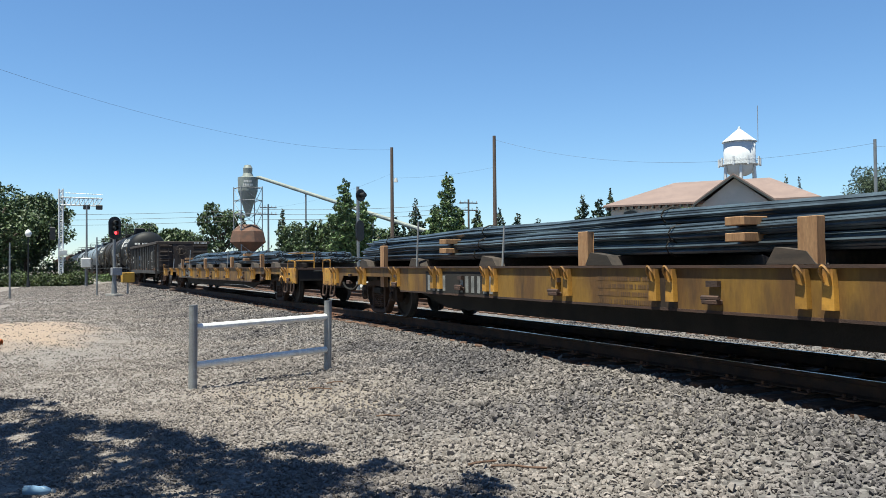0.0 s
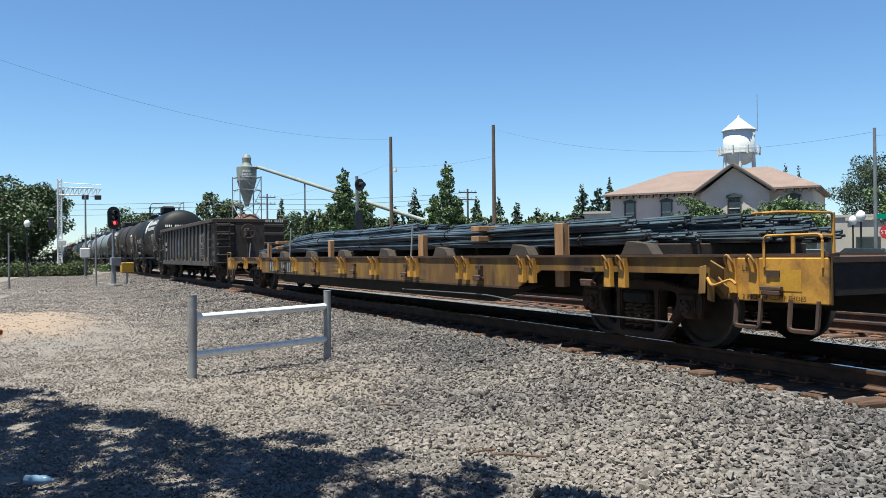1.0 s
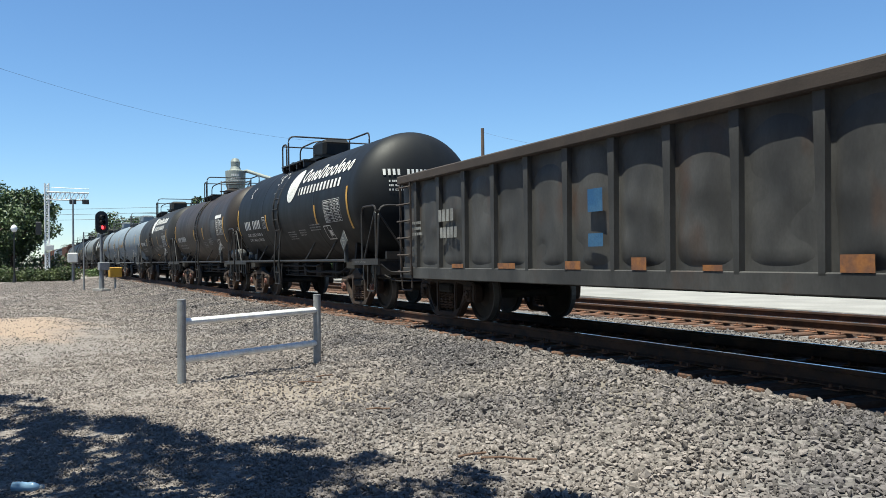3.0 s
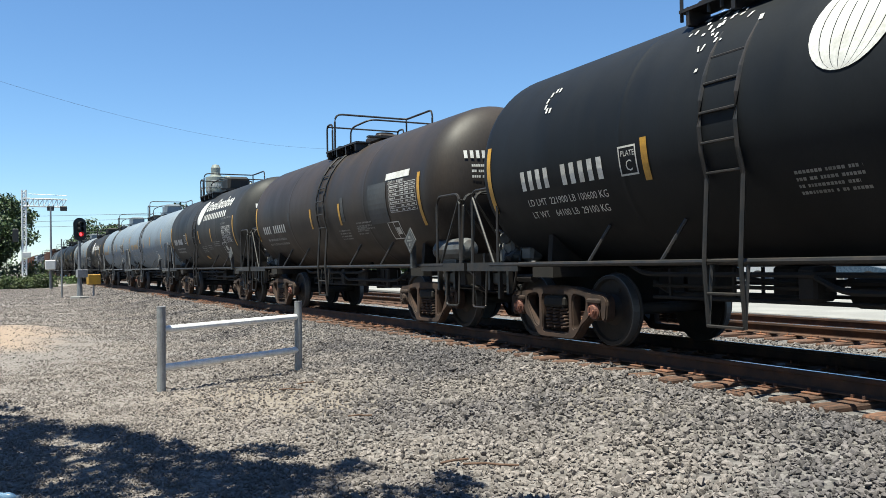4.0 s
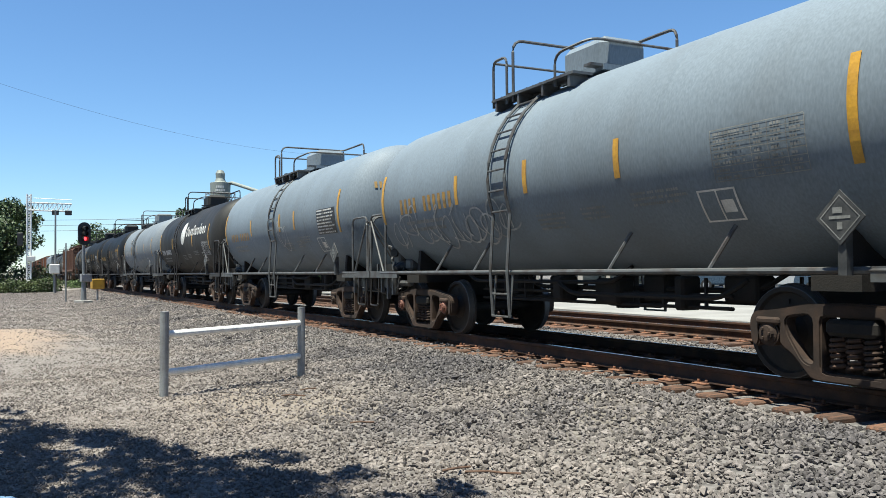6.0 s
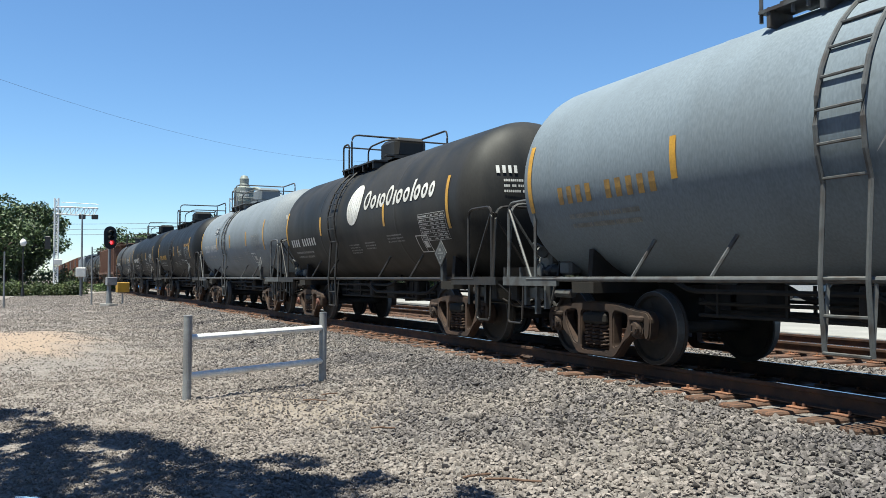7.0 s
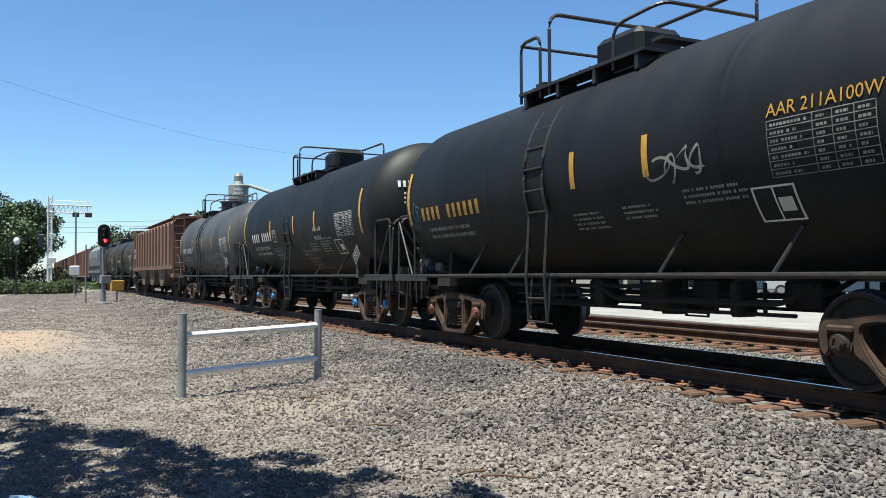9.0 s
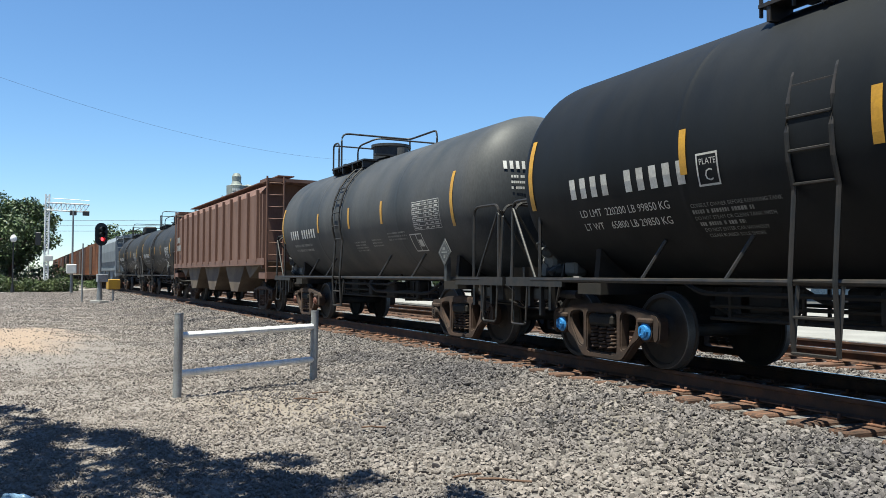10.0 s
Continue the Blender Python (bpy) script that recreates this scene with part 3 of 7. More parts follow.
SIDEFRAME, SPRING, WHEELSET, ADAPTER, AXLE_BOX, BOLSTER_END = sideframe_mesh(), spring_mesh(), wheelset_mesh(), adapter_mesh(), housing_mesh(), bolster_end_mesh()
CAP = {"red": cap_mesh("red_cap"), "blue": cap_mesh("blue_cap"), "rust": cap_mesh("truckrust")}


def bolster_mesh():
    bm = B()
    box(bm, (0, 0, 0.55), (0.34, 2.0, 0.22), bevel=0.02)
    box(bm, (0, 0, 0.70), (0.5, 0.5, 0.1))
    for sg in (-1, 1):
        box(bm, (sg * 0.42, 0, 0.42), (0.1, 1.5, 0.1))          # brake beams
        box(bm, (sg * 0.40, -0.55, 0.45), (0.07, 0.1, 0.32))
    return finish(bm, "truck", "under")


BOLSTER = bolster_mesh()


def truck(parent, x, cap="rust"):
    t = part("truck", BOLSTER, None, parent, "four wheeled cast steel truck", m=pose(x, 0, 0))
    for sg in (-1, 1):
        part("sideframe", SIDEFRAME, None, t, m=pose(0, sg * 0.99, 0))
        part("bolster_end", BOLSTER_END, None, t, m=pose(0, sg * 1.0, 0))
        for u in (-0.17, 0.0, 0.17):
            part("spring", SPRING, None, t, m=pose(u, sg * 1.0, 0))
        for u in (-0.89, 0.89):
            part("bearing_adapter", ADAPTER, None, t, m=pose(u, sg * 0.99, 0))
            part("axle_box", AXLE_BOX, None, t, m=pose(u, sg * 0.97, 0))
            c = part("bearing_cap", CAP[cap], None, t, m=pose(u, sg * 1.04, WR) if sg < 0 else pose(u, sg * 1.04, WR, 0, 0, 180))
    for u in (-0.89, 0.89):
        w = part("wheelset", WHEELSET, None, t, m=pose(u, 0, WR))
        SPINS.append((w, u))
    return t


def coupler_mesh():
    bm = B()
    box(bm, (-0.35, 0, 0.86), (0.7, 0.16, 0.18), bevel=0.02)
    box(bm, (0.05, 0.03, 0.86), (0.26, 0.3, 0.26), bevel=0.05)
    tube(bm, bend([(-0.15, -0.3, 0.85), (-0.02, -0.3, 0.5), (0.2, -0.12, 0.42), (0.32, 0, 0.6)], 0.2), 0.03, 6)
    cyl(bm, (-0.2, -1.1, 0.95), (-0.2, 0.2, 0.95), 0.022, 6)
    return finish(bm, "coupler", "under")


COUPLER = coupler_mesh()


def couplers(parent, half):
    part("coupler", COUPLER, None, parent, m=pose(half - 0.12, 0, 0))
    part("coupler", COUPLER, None, parent, m=pose(-half + 0.12, 0, 0, 0, 0, 180))


# ---- lettering ----
def wrap_side(bm, R, zc, lift=0.006):
    """Lays a flat drawing (x along, y up, z out) on the near side of a round tank."""
    for v in bm.verts:
        a, r = v.co.y / R, R + lift + v.co.z
        v.co = Vector((v.co.x, -r * math.cos(a), zc + r * math.sin(a)))


def flat_side(bm, y, z0=0.0, lift=0.004):
    for v in bm.verts:
        v.co = Vector((v.co.x, y - lift - v.co.z, v.co.y + z0))


def slab(bm, x0, y0, x1, y1, rows=0, skew=0.0):
    """A thin painted rectangle, cut in rows so that it can follow a curve."""
    rows = rows or max(1, int(abs(y1 - y0) / 0.09))
    prev = None
    for i in range(rows + 1):
        y = y0 + (y1 - y0) * i / rows
        k = skew * (y - y0)
        cur = [bm.verts.new((x0 + k, y, 0)), bm.verts.new((x1 + k, y, 0))]
        if prev:
            bm.faces.new((prev[0], prev[1], cur[1], cur[0]))
        prev = cur
    return bm


def bars(bm, x, y, h, widths, gap=0.35, skew=0.0):
    """A row of plain bars, one for each character; 0 leaves a space."""
    for w in widths:
        if w:
            slab(bm, x, y, x + w * h, y + h, skew=skew)
        x += (w if w else 0.5) * h + gap * h * 0.5
    return x


def single_bars(x, y, h, widths, gap):
    """The same row, each bar a mesh of its own."""
    out = []
    for w in widths:
        if w:
            out.append(slab(B(), x, y, x + w * h, y + h))
        x += (w if w else 0.5) * h + gap * h * 0.5
    return out


def small_lines(bm, x, y, w, n, h=0.03, gap=0.03, seed=1):
    """Lines of writing too small to read: thin broken bars."""
    rng = random.Random(seed)
    for k in range(n):
        u, end = x, x + w * rng.uniform(0.8, 1.0)
        while u < end:
            d = rng.uniform(0.02, 0.035)
            slab(bm, u, y - k * (h + gap), min(u + d, end), y - k * (h + gap) + h, 1)
            u += d + (0.009 if rng.random() < 0.8 else 0.035)


def words(text, size, x, y):
    """Readable words, in the built-in font, as a flat mesh cut in rows."""
    cu = bpy.data.curves.new("words", "FONT")
    cu.body, cu.size, cu.resolution_u = text, size, 2
    ob = bpy.data.objects.new("words", cu)
    scene.collection.objects.link(ob)
    bpy.context.view_layer.update()
    me = bpy.data.meshes.new_from_object(ob.evaluated_get(bpy.context.evaluated_depsgraph_get()))
    bpy.data.objects.remove(ob)
    bm = B()
    bm.from_mesh(me)
    bpy.data.meshes.remove(me)
    bpy.data.curves.remove(cu)
    k = 0.05
    while k < size:
        bmesh.ops.bisect_plane(bm, geom=bm.verts[:] + bm.edges[:] + bm.faces[:], plane_co=(0, k, 0), plane_no=(0, 1, 0))
        k += 0.08
    for v in bm.verts:
        v.co.x, v.co.y = v.co.x + x, v.co.y + y
    return bm


def table(bm, x, y, w, h, rows, cols):
    """A stencilled table: frame and rules."""
    for i in range(rows + 1):
        slab(bm, x, y + h * i / rows, x + w, y + h * i / rows + 0.008, 1)
    for u in cols:
        slab(bm, x + w * u, y, x + w * u + 0.008, y + h)
    rng = random.Random(4)
    for i in range(rows):
        for a, c in zip(cols, cols[1:]):
            u = x + w * a + 0.04
            small_lines(bm, u, y + h * (i + 0.32) / rows, (w * (c - a) - 0.06) * rng.uniform(0.6, 1.0), 1, h / rows * 0.36, 0.01, i)


def scrawl(bm, x, y, w, h, seed, width=0.03, n=6):
    """Loops of sprayed paint, no letters."""
    rng = random.Random(seed)
    for k in range(n):
        cx, cy = x + w * (k + 0.5) / n, y + h * rng.uniform(0.35, 0.65)
        a0, turns = rng.uniform(0, 6), rng.uniform(3.5, 8.5)
        rx, ry, lean = w / n * rng.uniform(0.5, 0.95), h * rng.uniform(0.25, 0.5), rng.uniform(-0.3, 0.6)
        prev = None
        steps = int(turns * 6)
        for i in range(steps + 1):
            a = a0 + turns * i / steps
            px, py = cx + rx * math.cos(a) + rx * 0.9 * (i / steps - 0.5) + lean * ry * math.sin(1.7 * a), cy + ry * math.sin(a * 1.0) * (1 - 0.4 * i / steps)
            nx, ny = math.cos(a + 0.6), math.sin(a + 0.6)
            cur = [bm.verts.new((px - nx * width / 2, py - ny * width / 2, 0)), bm.verts.new((px + nx * width / 2, py + ny * width / 2, 0))]
            if prev:
                bm.faces.new((prev[0], prev[1], cur[1], cur[0]))
            prev = cur


# ---- tank cars ----
TR, TZ = 1.40, 2.40        # radius and height of the tank's axis over the rail
HALF = 6.2                 # half the length over the end sills
TB = 4.375                 # half the spacing of the trucks


def tank_shell():
    head = [(-5.36 - 0.62 * max(0.0, math.cos(a)), TR * math.sin(a) ** (2 / 2.4)) for a in [radians(0.6 + 5.96 * k) for k in range(16)]]
    prof = head + [(x, r) for x, r in ((-5.33, TR), (-2.46, TR), (-2.41, TR), (-2.39, TR + 0.004), (-2.36, TR + 0.004), (-2.34, TR), (-2.29, TR), (2.29, TR), (2.34, TR), (2.36, TR + 0.004), (2.39, TR + 0.004), (2.41, TR), (2.46, TR), (4.97, TR))] + [(5.0 - (x + 5.36) * 1.16, r) for x, r in head[::-1]]
    return revolve(B(), prof, 64, "X", (0, 0, TZ))


SHELL = {}


def shared(name, key, build, material, smooth=False):
    if (name, key) not in SHELL:
        SHELL[(name, key)] = finish(build(), name, material, smooth)
    return SHELL[(name, key)]


def underframe():
    bm = B()
    for sg in (-1, 1):
        box(bm, (sg * 4.7, 0, 0.82), (2.9, 0.42, 0.34))              # stub sills
        box(bm, (sg * TB, 0, 0.95), (0.5, 2.5, 0.14))                # bolsters
        for w in (-1, 1):
            prism(bm, [(w * 0.5, 1.0), (w * 1.14, 1.0), (w * 1.1, 1.46), (w * 0.92, 1.34), (w * 0.6, 1.14)], sg * TB - 0.05, sg * TB + 0.05, "YZ")
        box(bm, (sg * 6.1, 0, 0.9), (0.18, 2.6, 0.3))                # end sills
    box(bm, (0.5, -0.55, 0.8), (0.5, 0.3, 0.34), bevel=0.04)        # brake gear hung below
    cyl(bm, (-0.9, 0.5, 0.7), (0.2, 0.5, 0.7), 0.17, 12)
    for x in (-2.6, -1.6, 1.5, 2.2):
        box(bm, (x, -0.6, 0.8), (0.035, 0.03, 0.36))
        box(bm, (x + 0.3, 0.6, 0.8), (0.035, 0.03, 0.36))
    for y in (-0.6, 0.6):
        cyl(bm, (-2.9, y, 0.64), (2.6, y, 0.64), 0.022, 6)
        cyl(bm, (-2.9, y, 0.78), (2.6, y, 0.78), 0.022, 6)
    for x, y, w, z0, z1 in ((-2.2, -0.35, 0.5, 0.7, 1.02), (-1.15, -0.2, 0.34, 0.62, 1.0), (-0.55, -0.6, 0.22, 0.66, 1.0), (1.15, -0.3, 0.42, 0.68, 1.02), (1.85, -0.55, 0.16, 0.6, 1.0), (2.55, -0.3, 0.5, 0.7, 1.0)):
        box(bm, (x, y, (z0 + z1) / 2), (w, 0.3, z1 - z0), bevel=0.03)
    for x0, x1, y, z in ((-3.2, 1.0, -0.75, 0.92), (-1.8, 3.1, -0.4, 0.84), (-0.4, 2.9, -0.8, 0.76), (-3.0, -0.3, -0.5, 0.68)):
        tube(bm, bend([(x0, y, z + 0.14), (x0 + 0.3, y, z), (x1 - 0.3, y, z), (x1, y + 0.1, z + 0.2)], 0.15), 0.03, 6)
    cyl(bm, (0.1, 0, 0.55), (0.1, 0, 1.1), 0.16, 12)                 # bottom outlet
    return bm


def side_rail(sg):
    bm = B()
    y = sg * 1.36
    tube(bm, bend([(-5.6, y, 1.06), (5.6, y, 1.06)]), 0.032, 8)
    for x in (-3.2, -1.9, 1.4, 3.0):
        cyl(bm, (x, y, 1.06), (x + 0.17, sg * 1.14, 1.52), 0.022, 6)
    return bm


def side_ladder(sg, x0):
    bm = B()
    x1 = x0 + 0.47
    def at(x, a, off=0.09):
        return (x, sg * (TR + off) * math.cos(a), TZ + (TR + off) * math.sin(a))
    for x in (x0, x1):
        pts = [(x, sg * 1.42, 0.42), (x, sg * 1.46, 1.06)] + [at(x, radians(a)) for a in range(-20, 81, 10)]
        tube(bm, pts, 0.024, 6)
        tube(bm, [(x, sg * 1.42, 0.45), (x, sg * 1.36, 1.04)], 0.02, 5)
    return bm


def rung_places(sg, x0):
    """Where the rungs of a side ladder sit: three below the side rail, nine round the tank."""
    low = [(x0, sg * 1.44, 0.43 + 0.32 * k) for k in range(3)]
    return low + [(x0, sg * (TR + 0.09) * math.cos(a), TZ + (TR + 0.09) * math.sin(a)) for a in [radians(-18 + 11.5 * k) for k in range(9)]]


PZ = TZ + TR - 0.10        # the walkway beside the fittings


def top_platform():
    bm = B()
    z = PZ
    for y in (-0.78, 0.78):
        box(bm, (0, y, z), (2.7, 0.32, 0.035))
        for x in (-1.2, -0.4, 0.4, 1.2):
            box(bm, (x, y, z - 0.09), (0.06, 0.3, 0.16))
        for k in range(12):
            box(bm, (-1.2 + 0.218 * k, y, z + 0.02), (0.02, 0.31, 0.012))
    for x in (-1.25, 1.25):
        box(bm, (x, 0, TZ + TR + 0.04), (0.2, 1.3, 0.035))
    return bm


def top_railing():
    bm = B()
    z = PZ
    for sg in (-1, 1):
        y = sg * 0.9
        tube(bm, bend([(-1.35, y, z - 0.1), (-1.35, y, z + 0.62), (-0.85, y, z + 0.62), (-0.85, y, z - 0.1)], 0.14), 0.022, 6)
    tube(bm, bend([(-0.62, -0.9, z - 0.1), (-0.62, -0.9, z + 0.82), (-0.62, 0.9, z + 0.82), (1.3, 0.9, z + 0.82), (1.3, 0.9, z - 0.1)], 0.18), 0.024, 6)
    tube(bm, bend([(0.75, -0.9, z - 0.1), (0.75, -0.9, z + 0.35), (1.3, -0.6, z + 0.5), (1.3, 0.9, z + 0.5)], 0.16), 0.02, 6)
    cyl(bm, (-0.62, 0.9, z), (-0.62, 0.9, z + 0.8), 0.022, 6)
    tube(bm, bend([(-1.35, -0.9, z + 0.6), (-1.35, 0.9, z + 0.6)], 0.12), 0.02, 6)
    return bm


def bonnet(shape):
    bm = B()
    z = TZ + TR
    if shape == "box":
        box(bm, (0.25, 0, z + 0.24), (1.0, 0.78, 0.5), bevel=0.1)
        box(bm, (0.25, 0, z + 0.02), (1.15, 0.9, 0.08))
    elif shape == "low":
        box(bm, (0.0, 0, z + 0.06), (0.8, 0.7, 0.16), bevel=0.04)
        cyl(bm, (-0.1, 0, z + 0.1), (-0.1, 0, z + 0.22), 0.2, 14)
    else:
        cyl(bm, (0.15, 0, z - 0.05), (0.15, 0, z + 0.3), 0.42, 24)
        cyl(bm, (0.15, 0, z + 0.3), (0.15, 0, z + 0.36), 0.47, 24)
        cyl(bm, (0.8, 0, z - 0.05), (0.8, 0, z + 0.22), 0.12, 12)
    return bm


def end_deck(front):
    """The walkway over an end sill, with brackets and small gear under it."""
    bm = B()
    s = 1 if front else -1
    box(bm, (s * 5.75, 0, 1.06), (0.9, 2.7, 0.05))
    for y in (-1.36, 1.36):
        box(bm, (s * 5.55, y, 1.03), (1.5, 0.05, 0.13))
    return bm


def end_rails(front):
    bm = B()
    s = 1 if front else -1
    for y in (-1.36, 1.36):
        tube(bm, bend([(s * 5.38, y, 1.06), (s * 5.38, y, 2.2), (s * 6.15, y, 2.2), (s * 6.15, y, 1.05)], 0.16), 0.022, 6)
    tube(bm, bend([(s * 6.18, -1.36, 1.05), (s * 6.18, -1.3, 2.2), (s * 6.18, 1.3, 2.2), (s * 6.18, 1.36, 1.05)], 0.2), 0.024, 6)
    tube(bm, bend([(s * 6.2, -1.2, 0.75), (s * 6.3, -1.0, 0.62), (s * 6.3, 1.0, 0.62), (s * 6.2, 1.2, 0.75)], 0.1), 0.02, 5)
    return bm


def sill_step(s, y):
    """A bent bar step hung under the corner of an end deck."""
    return tube(B(), bend([(s * 6.12, y, 1.02), (s * 6.12, y * 1.02, 0.42), (s * 5.72, y * 1.02, 0.42), (s * 5.72, y, 1.02)], 0.06), 0.016, 5)


def control_valve():
    """Lumpy cast valve body with its pipes, on the deck at the car's trailing end."""
    bm = B()
    rng = random.Random(5)
    box(bm, (-5.75, -0.75, 1.28), (0.36, 0.3, 0.34), bevel=0.05)
    for k in range(7):
        p = Vector((-5.75 + rng.uniform(-0.32, 0.32), -0.8 + rng.uniform(-0.22, 0.2), 1.2 + rng.uniform(-0.05, 0.3)))
        cyl(bm, p, p + Vector((rng.choice((-0.14, 0.14, 0.02)), -0.12, rng.choice((0.0, 0.12)))), rng.uniform(0.05, 0.09), 10)
    for x in (-5.45, -6.0):
        tube(bm, bend([(-5.75, -0.8, 1.4), (x, -0.9, 1.35), (x, -0.95, 1.1)], 0.08), 0.018, 5)
    return bm


def end_gear(front):
    """Hoses, levers, pipes and brackets under and over an end deck."""
    bm = B()
    s = 1 if front else -1
    for k, y in enumerate((-1.15, -0.75, 0.7)):
        tube(bm, bend([(s * 5.2, y, 0.98), (s * 5.3, y, 0.7 - 0.06 * k), (s * 6.1, y * 0.7, 0.66), (s * 6.3, y * 0.4, 0.8)], 0.12), 0.018, 5)
    tube(bm, bend([(s * 6.25, -1.3, 0.98), (s * 6.3, -1.1, 0.8), (s * 6.35, -0.2, 0.88), (s * 6.3, 0.0, 1.0)], 0.1), 0.016, 5)
    tube(bm, bend([(s * 6.1, -0.3, 0.8), (s * 6.45, -0.35, 0.62), (s * 6.5, -0.3, 0.35), (s * 6.6, -0.2, 0.45)], 0.14), 0.03, 6)
    for y in (-1.36, 1.36):       # slanting braces from the corner post
        cyl(bm, (s * 6.13, y, 2.1), (s * 5.5, y, 1.08), 0.02, 6)
        cyl(bm, (s * 6.15, y * 0.98, 2.1), (s * 6.15, y * 0.45, 1.08), 0.02, 6)
    for x, h in ((5.25, 0.34), (5.5, 0.42), (5.8, 0.3)):
        box(bm, (s * x, -1.25, 0.98 - h / 2), (0.06, 0.07, h))
    box(bm, (s * 5.6, -1.1, 0.86), (0.36, 0.28, 0.2), bevel=0.03)
    cyl(bm, (s * 4.9, -1.05, 0.86), (s * 5.3, -1.05, 0.86), 0.06, 8)
    box(bm, (s * 6.18, -0.9, 1.16), (0.06, 0.5, 0.16))
    return bm


def brake_gear():
    bm = B()
    box(bm, (-5.75, -0.85, 1.34), (0.3, 0.26, 0.4), bevel=0.04)
    box(bm, (-5.98, -0.8, 1.28), (0.14, 0.2, 0.26), bevel=0.03)
    tube(bm, bend([(-5.7, -1.0, 1.5), (-5.9, -1.1, 1.62), (-6.1, -0.9, 1.4), (-6.1, -0.6, 1.2)], 0.1), 0.02, 5)
    box(bm, (-5.3, -0.82, 1.22), (0.3, 0.22, 0.22), bevel=0.04)
    cyl(bm, (-5.85, -0.6, 1.2), (-5.85, -1.0, 1.2), 0.1, 10)
    cyl(bm, (-5.6, -1.05, 1.15), (-5.6, -0.6, 1.45), 0.05, 8)
    return bm


def brake_wheel():
    bm = B()
    o = Vector((6.32, 0.55, 1.85))
    pts = [o + Vector((0, 0.26 * math.cos(a), 0.26 * math.sin(a))) for a in [k * math.tau / 20 for k in range(21)]]
    tube(bm, pts, 0.02, 6)
    for k in range(5):
        a = k * math.tau / 5
        cyl(bm, o, o + Vector((0, 0.26 * math.cos(a), 0.26 * math.sin(a))), 0.014, 5)
    cyl(bm, o, o - Vector((0.25, 0, 0)), 0.03, 8)
    box(bm, (6.15, 0.55, 1.5), (0.12, 0.2, 0.9))
    return bm


def reservoir():
    bm = B()
    revolve(bm, [(4.75, 0.05), (4.8, 0.15), (4.9, 0.19), (5.75, 0.19), (5.85, 0.15), (5.9, 0.05)], 16, "X", (0, -1.0, 1.32))
    box(bm, (5.3, -1.0, 1.12), (0.5, 0.2, 0.1))
    return bm


def placard_holder():
    bm = B()
    prism(bm, [(4.62, 1.27), (4.85, 1.5), (4.62, 1.73), (4.39, 1.5)], -1.50, -1.485)
    box(bm, (4.62, -1.44, 1.22), (0.08, 0.08, 0.4))
    return bm


def placard_outline():
    """A pale rim and a broad mark in the middle of the placard."""
    bm = B()
    for r0, r1 in ((0.177, 0.19),):
        ring = [(r * c, r * d) for r in (r0, r1) for c, d in ((0, 1), (1, 0), (0, -1), (-1, 0))]
        v = [bm.verts.new((4.62 + a, -1.504, 1.5 + b)) for a, b in ring]
        for k in range(4):
            bm.faces.new((v[k], v[(k + 1) % 4], v[4 + (k + 1) % 4], v[4 + k]))
    for x, z, w, h in ((0.0, 0.0, 0.2, 0.025), (-0.02, 0.06, 0.09, 0.05), (0.0, -0.07, 0.05, 0.06)):
        v = [bm.verts.new((4.62 + x + a * w / 2, -1.504, 1.5 + z + b * h / 2)) for a, b in ((-1, -1), (1, -1), (1, 1), (-1, 1))]
        bm.faces.new(v)
    return bm


def stripes(spec):
    bm = B()
    for x, y, h in spec:
        slab(bm, x, y, x + 0.1, y + h)
    wrap_side(bm, TR, TZ, 0.008)
    return bm


